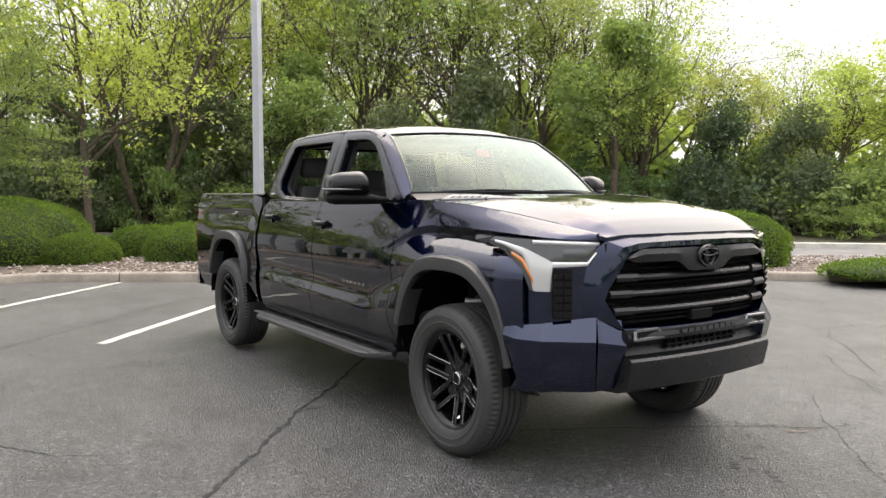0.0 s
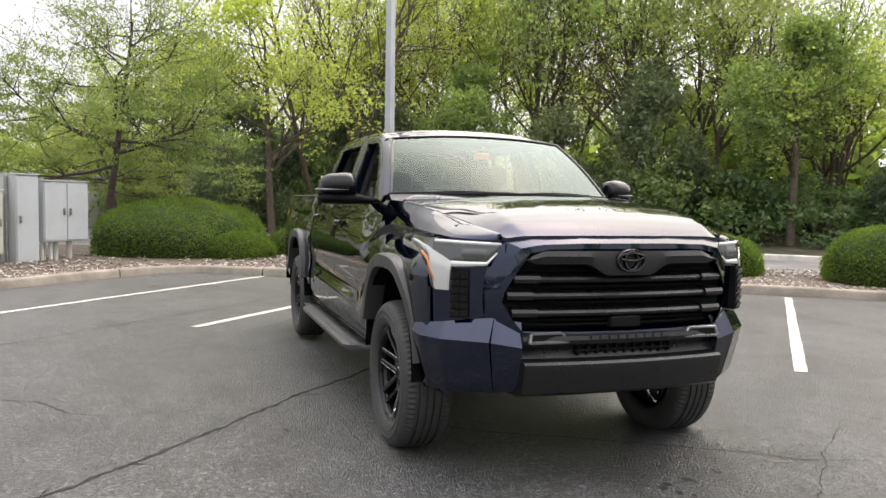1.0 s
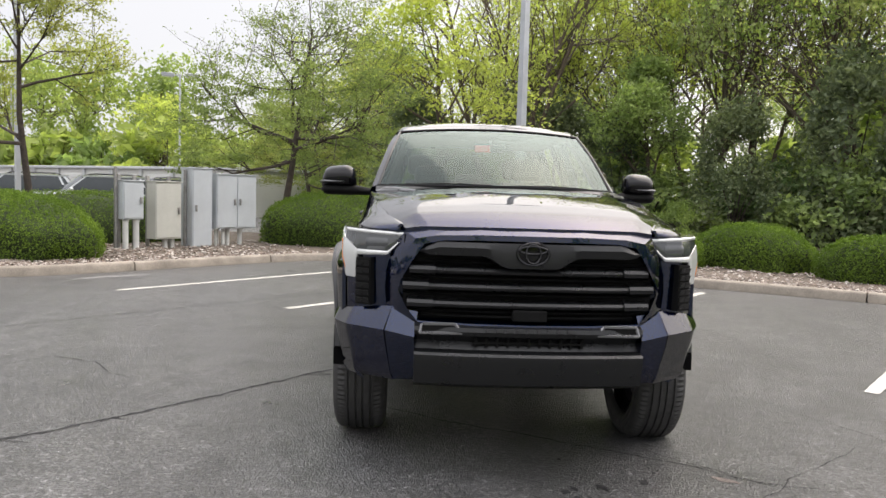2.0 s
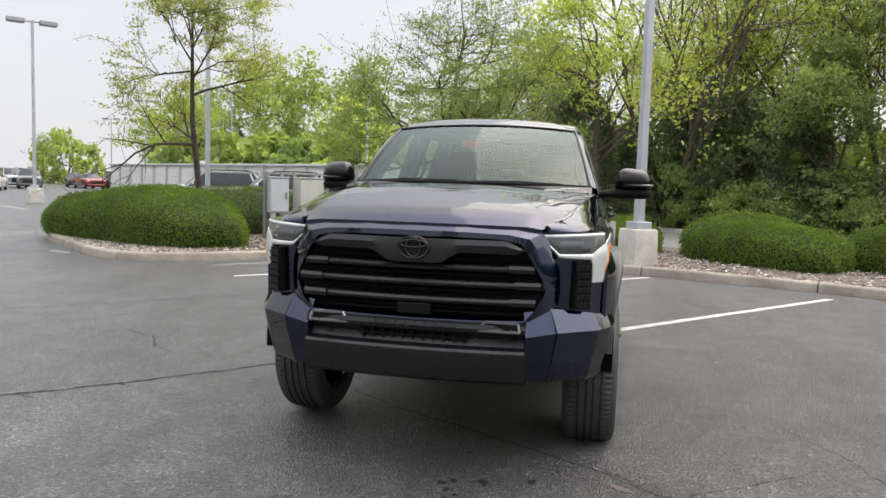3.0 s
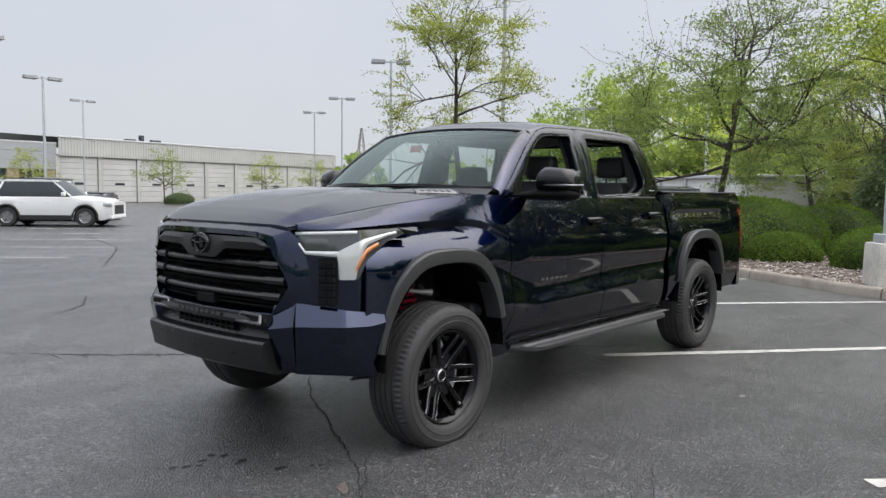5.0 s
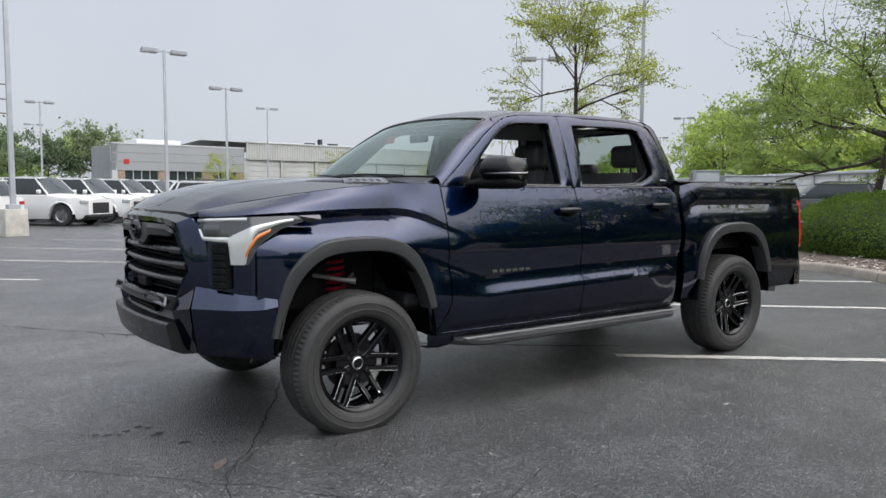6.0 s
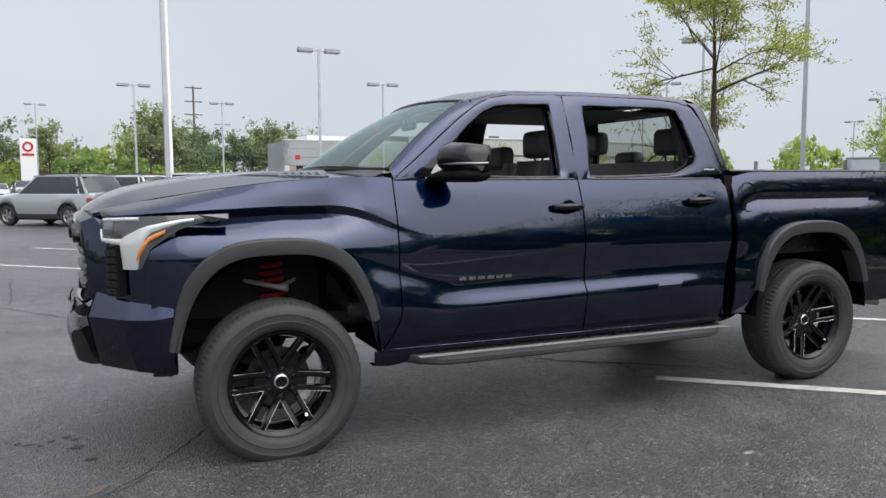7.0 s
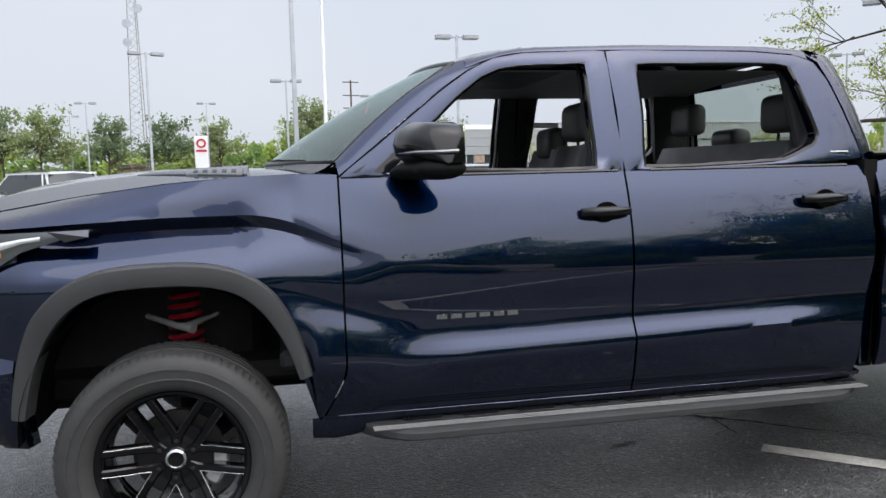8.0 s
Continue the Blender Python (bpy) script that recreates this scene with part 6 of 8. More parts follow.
for s in (1, -1):
    # front wing
    wing = side_panel("front_wing", s, fender_rear, lambda v: 0.81 if v >= 7.9 else 0.60, 64)
    # doors
    for which in ("front", "rear"):
        if which == "front":
            door = side_panel("door", s, door_front, lambda v: -1.8245, 36, 1.0, 11.0, "front door with its window down")
            door_frame("window_frame", s, FRONT_OUT, FRONT_IN, door)
            handle(door, s, -1.715, 1.245)
        else:
            door = side_panel("door", s, lambda v: -1.8335, lambda v: -2.962 + 0.075 * smoothstep(7.0, 1.0, v), 36, 1.0, 11.0, "rear door with its window down")
            door_frame("window_frame", s, REAR_OUT, REAR_IN, door)
            handle(door, s, -2.715, 1.268)
        x0, x1 = (-0.70, -1.80) if which == "front" else (-1.86, -2.88)
        bm = bmesh.new()
        grid(bm, [[(x, s * y, z) for y, z in ((.80, .52), (.79, .8), (.755, 1.05), (.745, 1.25), (.80, 1.37), (.85, 1.398))] for x in np.linspace(x0, x1, 6)])
        part("inner_panel", bm, CABIN, door, "charcoal door card", 40)
        bm = bmesh.new()
        tube(bm, [(lerp(x0, x1, t), s * (section(lerp(x0, x1, t))[0][11] - 0.002), 1.408) for t in np.linspace(0.08, 1, 8)], 0.007, 5)
        part("belt_moulding", bm, SATIN, door, "gloss black belt moulding", 60)
        if which == "front":
            # a raised name in six chrome letters, drawn as plain bars
            for k in range(6):
                x = -1.005 - 0.0575 * k; z = 0.858; p = side_point(x - 0.02, v_at(x - 0.02, z)).y
                bm = bmesh.new(); box(bm, (x - 0.043, s * p - 0.004, z - 0.009), (x, s * p + 0.006 * s, z + 0.009) if s > 0 else (x, s * p + 0.004, z + 0.009), 0.0)
                for v in bm.verts:
                    if v.co.y * s > p:
                        v.co.y = s * (p + 0.006)
                part("badge_bar", bm, BADGE, door, "chrome badge bar", 0)
        else:
            x, z = -2.845, 1.462; p = yg(z)
            bm = bmesh.new(); box(bm, (x - 0.055, min(s * p, s * (p + 0.006)), z - 0.008), (x + 0.035, max(s * p, s * (p + 0.006)), z + 0.008), 0.002)
            part("badge_bar", bm, CHROME, door, "small chrome trim badge", 0)
    # sill under the doors
    bm = bmesh.new()
    grid(bm, [[(x, s * y, z) for y, z in ((.78, .52), (.80, .482), (.885, .470), (.915, .474), (.922, .490), (.90, .497), (.85, .50))] for x in np.linspace(-0.55, -2.93, 10)])
    part("sill", bm, PAINT, truck, "", 40)
    bm = bmesh.new()
    tube(bm, [(x, s * along([-.56, -.70, -2.85, -2.93], [.918, .930, .930, .915], x), .489) for x in np.linspace(-.56, -2.93, 24)], .0045, 6)
    part("sill_lip", bm, PAINT, truck, "thin bright lip under the doors", 60)
    bm = bmesh.new()
    grid(bm, [[(x, s * y, z) for y, z in ((.80, z0), (.893, z0), (.910, z0 + .02), (.912, .484))] for x, z0 in ((-.515, .400), (-.60, .392), (-.68, .400), (-.76, .425), (-.86, .440), (-2.70, .440), (-2.92, .455))])
    part("rocker", bm, PAINT, truck, "dark lower rocker panel", 40)
    # load bed side
    side_panel("bed_side", s, lambda v: -3.012 + 0.02 * smoothstep(6, 1, v), lambda v: -4.705 - 0.09 * smoothstep(6.5, 9.5, v), 70, 1.3)
    bm = bmesh.new()
    grid(bm, [[(x, s * y, z) for y, z in ((.868, 1.448), (.875, 1.458), (.862, 1.466), (.80, 1.466), (.79, 1.45), (.79, .92))] for x in np.linspace(-3.01, -4.80, 12)])
    part("bed_rail", bm, SATIN, truck, "satin black bed rail cap and liner", 40)
    # dark gap between cab and bed
    part("cab_bed_gap", boxes(((-3.02, min(s * .72, s * .885), .5), (-2.955, max(s * .72, s * .885), 1.43))), UNDER, truck, "", 0)


def flare(c, s, name="wheel_arch_flare"):
    """The grained moulding round a wheel arch."""
    xs, zs = np.array(ARCH_X), np.array(ARCH_Z) - 0.028
    pts = [Vector((c + x * 0.985, z)) for x, z in zip(xs, zs)]
    fine = []
    for i in range(len(pts) - 1):
        p0, p1, p2, p3 = pts[max(0, i - 1)], pts[i], pts[i + 1], pts[min(len(pts) - 1, i + 2)]
        for k in range(4):
            t = k / 4
            fine.append(0.5 * (2 * p1 + (p2 - p0) * t + (2 * p0 - 5 * p1 + 4 * p2 - p3) * t * t + (3 * p1 - p0 - 3 * p2 + p3) * t ** 3))
    fine.append(pts[-1])
    fine = [p for p in fine if p.y > (.56 if c > -1 and p.x > 0 else .64)]
    bm = bmesh.new(); rows = []
    for i, p in enumerate(fine):
        way = (fine[min(i + 1, len(fine) - 1)] - fine[max(i - 1, 0)]).normalized(); out = Vector((-way.y, way.x))
        w = 0.082 * (0.62 + 0.38 * min(1, 5 * min(i, len(fine) - 1 - i) / len(fine)))
        tuck = .042 * smoothstep(.28, .50, p.x) if c > -1 else 0.0
        rows.append([Vector((p.x + out.x * w * a, s * (y - tuck), p.y + out.y * w * a)) for a, y in ((0, .90), (0, 1.002), (.06, 1.014), (.45, 1.020), (.90, 1.016), (1.0, 1.000), (1.02, .94))])
    grid(bm, rows)
    return part(name, bm, FLARE, truck, "grained dark grey wheel arch moulding", 24)


for s in (1, -1):
    for c in (0.0, REAR_SHIFT):
        flare(c, s)
        # the liner of the wheel well
        bm = bmesh.new(); rows = []
        for a in np.linspace(-0.02, math.pi + 0.02, 26):
            q = (c - 0.012 + 0.520 * math.cos(a), 0.50 + 0.545 * math.sin(a))
            rows.append([Vector((q[0], s * .985, q[1])), Vector((q[0], s * .50, q[1] - 0.0))])
        grid(bm, rows)
        part("wheel_well", bm, LINER, truck, "black wheel well liner", 50)

# bonnet
def hood_w(x):
    return along([-0.5, -0.2, 0, 0.3, 0.6, 0.82, 0.95], [.839, .827, .809, .767, .711, .660, .60], x)


def hood_point(x, q):
    """q from -1 to 1 across the bonnet: a flat middle, a crease, and sides that run on into the wings."""
    w = hood_w(x); y = q * w; a = abs(q)
    edge = along([-0.5, -0.3, 0, 0.3, 0.6, 0.82, 0.92], [1.430, 1.424, 1.400, 1.363, 1.315, 1.270, 1.250], x)
    mid = along([-0.42, -0.2, 0.1, 0.35, 0.55, 0.7, 0.8, 0.87, 0.92], [1.452, 1.460, 1.456, 1.438, 1.410, 1.375, 1.340, 1.302, 1.266], x)
    crease = along([-0.42, 0.13, 0.5, 0.8, 0.92], [.60, .55, .565, .560, .530], x) / w
    brow = edge + (mid - edge) * along([-0.42, 0.13, 0.5, 0.8, 0.92], [.76, .76, .66, .72, .70], x)
    z = mid - (mid - brow) * (a / crease) ** 2.4 if a < crease else lerp(brow, edge, ((a - crease) / (1 - crease)) ** 1.12)
    z += 0.005 * smoothstep(0.9, 0.3, x) * smoothstep(0.46, 0.36, a)
    return Vector((x - 0.075 * a ** 2.2 * smoothstep(0.55, 0.92, x) - 0.20 * a ** 2 * smoothstep(-0.1, -0.42, x) + 0.09 * smoothstep(-0.1, -0.42, x) * (1 - a * a), y, z))


def hood_at(x, y):
    """Height of the bonnet at a place."""
    lo, hi = -0.42, 0.92
    for _ in range(20):
        m = (lo + hi) / 2
        lo, hi = (m, hi) if hood_point(m, y / hood_w(m)).x < x else (lo, m)
    return hood_point(lo, min(1, y / hood_w(lo))).z


bm = bmesh.new()
grid(bm, [[hood_point(x, q) for q in np.linspace(-1, 1, 65)] for x in list(np.linspace(-0.42, 0.6, 30)) + list(np.linspace(0.63, 0.92, 16))])
rim = [e for e in bm.edges if e.is_boundary]
for g in bmesh.ops.extrude_edge_only(bm, edges=rim)["geom"]:
    if isinstance(g, bmesh.types.BMVert):
        g.co.z -= 0.02
hood = part("bonnet", bm, PAINT, truck, "navy bonnet with a creased flat middle", 40)


def scoop_line(t):
    """Place, inner and outer half width and height of the scoop, from its tip to its rear end."""
    return lerp(0.13, -0.31, t), lerp(.550, .640, t), lerp(.566, .806, t ** 1.1), 0.025 * (0.12 + 0.88 * t ** 0.8)


for s in (1, -1):
    # side scoop with a bright badge plate
    bm = bmesh.new(); rows = []
    for t in np.linspace(0, 1, 10):
        x, y0, y1, h = scoop_line(t); za, zb = hood_at(x, y0), hood_at(x, y1)
        rows.append([Vector((x, s * lerp(y0, y1, f), lerp(za, zb, f) + d)) for f, d in ((0, -.02), (.03, h * .75), (.15, h), (.55, h), (.75, h * .85), (.97, h * .3), (1.0, -.03))])
    vs = grid(bm, rows); bm.faces.new(vs[-1][::-1]); bm.faces.new(vs[0])
    bmesh.ops.recalc_face_normals(bm, faces=bm.faces[:])
    scoop = part("bonnet_scoop", bm, DARK_CHROME, truck, "dark metal side scoop on the bonnet", 40)
    # bright plate let into the scoop's outer cheek
    bm = bmesh.new(); rows = []
    for t in np.linspace(0.45, 0.96, 9):
        x, y0, y1, h = scoop_line(t); za, zb = hood_at(x, y0), hood_at(x, y1)
        rows.append([Vector((x, s * lerp(y0, y1, f), lerp(za, zb, f) + d + .003)) for f, d in ((.60, h * .9), (.75, h * .86), (.96, h * .34), (1.01, h * .1), (1.01, -.01))])
    vs = grid(bm, rows)
    bmesh.ops.recalc_face_normals(bm, faces=bm.faces[:])
    part("badge_plate", bm, PALE_PLATE, scoop, "silver badge plate", 40)
    for k in range(5):
        bm = bmesh.new(); rows = []
        for t in (0.52 + 0.085 * k, 0.56 + 0.085 * k):
            x, y0, y1, h = scoop_line(t); za, zb = hood_at(x, y0), hood_at(x, y1)
            rows.append([Vector((x, s * lerp(y0, y1, f), lerp(za, zb, f) + d + .0055)) for f, d in ((.80, h * .75), (.94, h * .40))])
        grid(bm, rows); raised = bmesh.ops.extrude_face_region(bm, geom=bm.faces[:])
        for g in raised["geom"]:
            if isinstance(g, bmesh.types.BMVert):
                g.co.z -= 0.004
        bmesh.ops.recalc_face_normals(bm, faces=bm.faces[:])
        part("badge_bar", bm, SATIN, scoop, "dark badge bar", 0)


# front: painted surround, grille, bumper
def nose_x(y, base=0.965, drop=0.075):
    return base - drop * (abs(y) / 0.65) ** 2.2


SUR_OUT = [(0, 1.262), (.25, 1.261), (.50, 1.250), (.615, 1.232), (.685, 1.150), (.748, 1.065), (.752, .95), (.735, .835), (.60, .812), (.30, .806), (0, .804)]
SUR_IN = [(0, 1.203), (.25, 1.203), (.43, 1.199), (.520, 1.180), (.578, 1.095), (.632, .998), (.645, .945), (.600, .860), (.545, .796), (.30, .790), (0, .788)]


def full_loop(half):
    return half + [(-y, z) for y, z in half[-2:0:-1]]


bm = bmesh.new()
o, i = full_loop(SUR_OUT), full_loop(SUR_IN)
def sur(p, dx): return Vector((nose_x(p[0]) + dx - 0.10 * smoothstep(0.60, 0.76, abs(p[0])), p[0], p[1]))
mid = [((a[0] * .45 + b[0] * .55), (a[1] * .45 + b[1] * .55)) for a, b in zip(o, i)]
rows = [[sur(p, -0.13) for p in o], [sur(p, -0.055) for p in o], [sur(p, -0.006) for p in mid], [sur(p, -0.004) for p in i], [sur(p, -0.085) for p in i]]
grid(bm, [r + r[:1] for r in rows]); bmesh.ops.remove_doubles(bm, verts=bm.verts[:], dist=1e-5)
part("grille_surround", bm, PAINT, truck, "navy painted surround of the grille", 24)

grille = part("grille", boxes(((.82, -.62, .79), (.845, .62, 1.22))), UNDER, truck, "black slatted grille", 0)


def across(profile, y0, y1, n, shift, base=0.0):
    """A bar over the nose: a profile of (x, z) swept across."""
    bm = bmesh.new(); rows = []
    for y in np.linspace(y0, y1, n):
        rows.append([Vector((x + shift(y), y, z)) for x, z in profile + profile[:1]])
    vs = grid(bm, rows)
    bm.faces.new([v for v in vs[0][:-1]]); bm.faces.new([v for v in vs[-1][:-1]][::-1])
    bmesh.ops.remove_doubles(bm, verts=bm.verts[:], dist=1e-6)
    return bm


bend = lambda y: -0.060 * (abs(y) / 0.6) ** 2.2
for z in (1.052, 0.972, 0.888):
    prof = [(.86, z - .020), (.925, z - .020), (.940, z - .012), (.944, z), (.934, z + .012), (.90, z + .020), (.86, z + .020)]
    w = along([.86, .95, 1.0, 1.06], [.585, .625, .615, .585], z)
    part("grille_bar", across(prof, -w, w, 25, bend), SATIN, grille)
    for s in (1, -1):
        prof2 = [(.86, z - .027), (.928, z - .027), (.950, z - .016), (.954, z + .002), (.944, z + .018), (.91, z + .028), (.86, z + .028)]
        a, b = s * (w - 0.125), s * (w + 0.002)
        part("bar_end", across(prof2, min(a, b), max(a, b), 5, bend), SATIN, grille, "broad blunt end of a grille bar")
for z in (1.014, 1.092, 0.935, 0.850, 0.826):
    prof = [(.85, z - .006), (.905, z - .006), (.912, z), (.905, z + .006), (.85, z + .006)]
    w = along([.82, .86, .95, 1.0, 1.1], [.56, .585, .63, .625, .57], z)
    part("grille_slat", across(prof, -w, w, 17, bend), UNDER, grille)
# upper panel with its stepped lower edge
bm = bmesh.new()
edge_lo = lambda y: 1.122 if abs(y) > 0.26 else lerp(1.066, 1.122, smoothstep(0.11, 0.24, abs(y)))
rows = []
for y in np.linspace(-.55, .55, 57):
    top = 1.196 if abs(y) < .45 else lerp(1.196, 1.152, (abs(y) - .45) / .10)
    lo = edge_lo(y) if abs(y) < .50 else lerp(1.122, 1.142, (abs(y) - .50) / .05)
    rows.append([Vector((.87, y, top)), Vector((.955 + bend(y), y, top - .004)), Vector((.968 + bend(y), y, lerp(top, lo, .4))), Vector((.962 + bend(y), y, lo + .006)), Vector((.87, y, lo))])
grid(bm, rows)
part("upper_panel", bm, SATIN, grille, "satin dark upper panel of the grille", 30)
# a plain oval mark
bm = bmesh.new(); lathe(bm, [(.066, .0), (.070, .012), (.078, .014), (.083, .008), (.084, -.006), (.06, -.008)], 40, "Y")
mark = Matrix.Translation((.968, 0, 1.146)) @ Matrix.Rotation(radians(-90), 4, "Z") @ Matrix.Diagonal((1.0, 1.0, .70, 1))
bmesh.ops.transform(bm, matrix=mark, verts=bm.verts[:])
EMBLEM_BLACK = m_plain("black_chrome", (0.030, 0.030, 0.032), 0.2, 0.6, var=0.05, scale=20)
emblem = part("emblem", bm, EMBLEM_BLACK, grille, "dark oval emblem", 50)
for ry, rz, cz in ((.036, .066, .0), (.066, .026, .026)):
    bm = bmesh.new(); pts = [(.978, ry * math.cos(a), 1.146 + (cz + rz * math.sin(a)) * .70) for a in np.linspace(0, 2 * math.pi, 33)]
    tube(bm, pts, .0065, 6, caps=False); part("emblem_ring", bm, EMBLEM_BLACK, emblem, "", 60)
bm = bmesh.new(); lathe(bm, [(.0, .004), (.066, .0)], 32, "Y"); bmesh.ops.transform(bm, matrix=mark, verts=bm.verts[:]); part("emblem_plate", bm, GLOSS, emblem, "", 50)
part("camera_panel", boxes(((.90, -.085, .81), (.944, .085, .866)), bevel=.006), UNDER, grille, "small black sensor panel")

# bumper
bumper = part("front_bumper", across([(.80, .800), (.925, .800), (.985, .782), (.992, .762), (.985, .742), (.940, .736), (.925, .705), (.945, .668), (1.000, .660), (1.012, .648), (1.012, .620), (.985, .505), (.930, .480), (.80, .470)], -.560, .560, 25, lambda y: -.045 * (abs(y) / .56) ** 2.0), SATIN, truck, "satin black centre of the front bumper", 28)
for s in (1, -1):
    # tow-hook recess frames
    for y0, y1 in ((.315, .535),):
        bm = bmesh.new()
        ring = [(y0 + .05, .796), (y1 - .01, .796), (y1, .754), (y0 + .015, .754)]
        sh = -.045 * (.43 / .56) ** 2
        for a, b in zip(ring, ring[1:] + ring[:1]):
            cylinder(bm, (.985 + sh + (.786 - a[1]) * .25, s * a[0], a[1]), (.985 + sh + (.786 - b[1]) * .25, s * b[0], b[1]), .0085, n=6)
        part("tow_hook_frame", bm, SATIN_SILVER, bumper, "bright frame of a tow-hook recess", 40)
        bm = bmesh.new(); slab(bm, [(.982 + sh, s * y, z) for y, z in ring], (.006, 0, 0)); part("tow_hook_recess", bm, UNDER, bumper, "", 0)
for k in range(9):
    y = -.20 + .05 * k
    bm = bmesh.new(); box(bm, (.99 + bend(y) * .6, y - .019, .765), (.996 + bend(y) * .6, y + .019, .784), 0); part("badge_bar", bm, FLARE, bumper, "embossed badge bar", 0)
for k in range(11):
    y = -.26 + .052 * k
    part("intake_vane", boxes(((.90, y - .006, .685), (.945, y + .006, .728))), UNDER, bumper, "", 0)
part("intake_bar", boxes(((.935, -.28, .700), (.948, .28, .710))), UNDER, bumper, "", 0)
part("skid_plate", boxes(((.35, -.42, .455), (.84, .42, .52)), bevel=.03), UNDER, truck, "black skid plate")
for s in (1, -1):
    def corner(st):
        """Bumper corner at a station from the grille round to the wheel arch: face x, y, inset."""
        xs = along([0, .25, .26, .62, .85, 1.0], [.935, .888, .880, .715, .575, .505], st)
        ys = along([0, .25, .26, .62, .85, 1.0], [.562, .705, .712, .905, .975, .986], st)
        return xs, ys
    for st0, st1, nm in ((0.0, .25, "bumper_upright"), (.26, 1.0, "bumper_corner")):
        bm = bmesh.new(); rows = []
        for st in np.linspace(st0, st1, 8 if st1 < .3 else 22):
            x, y = corner(st); x2, y2 = corner(min(1, st + .01)); x1, y1 = corner(max(0, st - .01))
            n = Vector((-(y1 - y2), -(x2 - x1))).normalized(); n = n if n.x > -0.2 and n.y > -.2 else -n
            top = along([0, .25, .3, .6, 1.0], [.842, .862, .860, .832, .800], st)
            edge = along([0, .25, .3, .8, 1.0], [.726, .749, .749, .748, .762], st)
            low = along([0, .3, .62, 1.0], [.500, .488, .482, .462], st)
            inset = along([0, .26, .7, 1.0], [.058, .056, .042, .016], st)
            rows.append([Vector((x - n.x * d, s * (y - n.y * d), z)) for d, z in ((inset + .06, top - .003), (inset, top), (.004, edge + .008), (.0, edge), (.012, edge - .06), (.030, (edge + low) / 2), (.056, low + .03), (.075, low), (.16, low - .005))])
        vs = grid(bm, rows); bm.faces.new(vs[0]); bm.faces.new(vs[-1][::-1])
        part(nm, bm, PAINT, truck, "navy painted bumper end", 22)
    # fog slot trims beside the headlamp: black louvred air curtain
    bm = bmesh.new()
    plate = [(.786, .785, 1.094), (.735, .860, 1.090), (.739, .860, .856), (.790, .785, .856)]
    slab(bm, [(x, s * y, z) for x, y, z in plate], (-.05, -s * .03, 0))
    louvre = part("air_curtain", bm, UNDER, truck, "black louvred air curtain", 0)
    for k in range(6):
        z = .866 + .037 * k
        for a, b in ((.08, .48), (.54, .93)):
            bm = bmesh.new(); p, q = Vector(plate[3]).lerp(Vector(plate[2]), a), Vector(plate[3]).lerp(Vector(plate[2]), b)
            slab(bm, [(p.x + .004, s * p.y, z), (q.x + .004, s * q.y, z), (q.x + .012, s * (q.y + .006), z + .026), (p.x + .012, s * (p.y + .004), z + .026)], (-.01, 0, 0)); part("louvre", bm, SATIN, louvre, "", 0)
# headlamps: one wrapped housing each, with its guides
LAMP_S = [0, .18, .36, .50, .62, .74, .87, 1.0]
LAMP_X = [.815, .802, .762, .705, .635, .525, .385, .235]
LAMP_Y = [.605, .712, .806, .872, .928, .946, .955, .958]


def lamp_point(st, z, off, s):
    x, y = along(LAMP_S, LAMP_X, st), along(LAMP_S, LAMP_Y, st)
    dx = along(LAMP_S, LAMP_X, min(1, st + .02)) - along(LAMP_S, LAMP_X, max(0, st - .02)); dy = along(LAMP_S, LAMP_Y, min(1, st + .02)) - along(LAMP_S, LAMP_Y, max(0, st - .02))
    n = Vector((dy, -dx)).normalized()
    lean = -.10 * (z - 1.10) if z > 1.10 else .03 * (z - 1.10)
    return Vector((x + n.x * (off + lean), s * (y + n.y * (off + lean)), z))


def lamp_strip(lo, hi, s0, s1, n, off, s, depth=.02, m=4):
    bm = bmesh.new(); rows = []
    for st in np.linspace(s0, s1, n):
        a, b = lo(st), hi(st)
        rows.append([lamp_point(st, a, off - depth, s)] + [lamp_point(st, lerp(a, b, k / m), off + .004 * math.sin(math.pi * k / m), s) for k in range(m + 1)] + [lamp_point(st, b, off - depth, s)])
    vs = grid(bm, rows); bm.faces.new(vs[0]); bm.faces.new(vs[-1][::-1])
    return bm


lamp_top = lambda t: along([0, .1, .5, 1.0], [1.226, 1.229, 1.238, 1.246], t)
lamp_low = lambda t: along([0, .16, .450, .460, .605, .622, .67, .80, 1.0], [1.212, 1.108, 1.098, .984, .984, 1.000, 1.085, 1.172, 1.236], t)
guide_hi = lambda t: along([0, .16, .47, .52, .60, .66, .80, 1.0], [1.218, 1.131, 1.133, 1.152, 1.180, 1.197, 1.222, 1.245], t)
for s in (1, -1):
    # painted sheet behind and below the lamp, down to the bumper
    bm = bmesh.new()
    grid(bm, [[lamp_point(st, lerp(.79, lamp_low(st) + .02, k / 5), -.016, s) for k in range(6)] for st in np.linspace(0, .78, 40)])
    part("front_cheek", bm, PAINT, truck, "", 40)
    # nose of the wing between the lamp and the bonnet
    bm = bmesh.new(); rows = []
    for st in np.linspace(-.0, .30, 12):
        a = lamp_point(st, lamp_top(st) - .004, -.006, s); b = hood_point(min(.92, a.x + .06 + .02 * (1 - st / .3)), s)
        b = b + Vector((0, -s * .01, -.006))
        rows.append([a + Vector((0, 0, -.03)), a, a.lerp(b, .5) + Vector((.004, 0, .004)), b])
    grid(bm, rows); part("wing_nose", bm, PAINT, truck, "", 50)
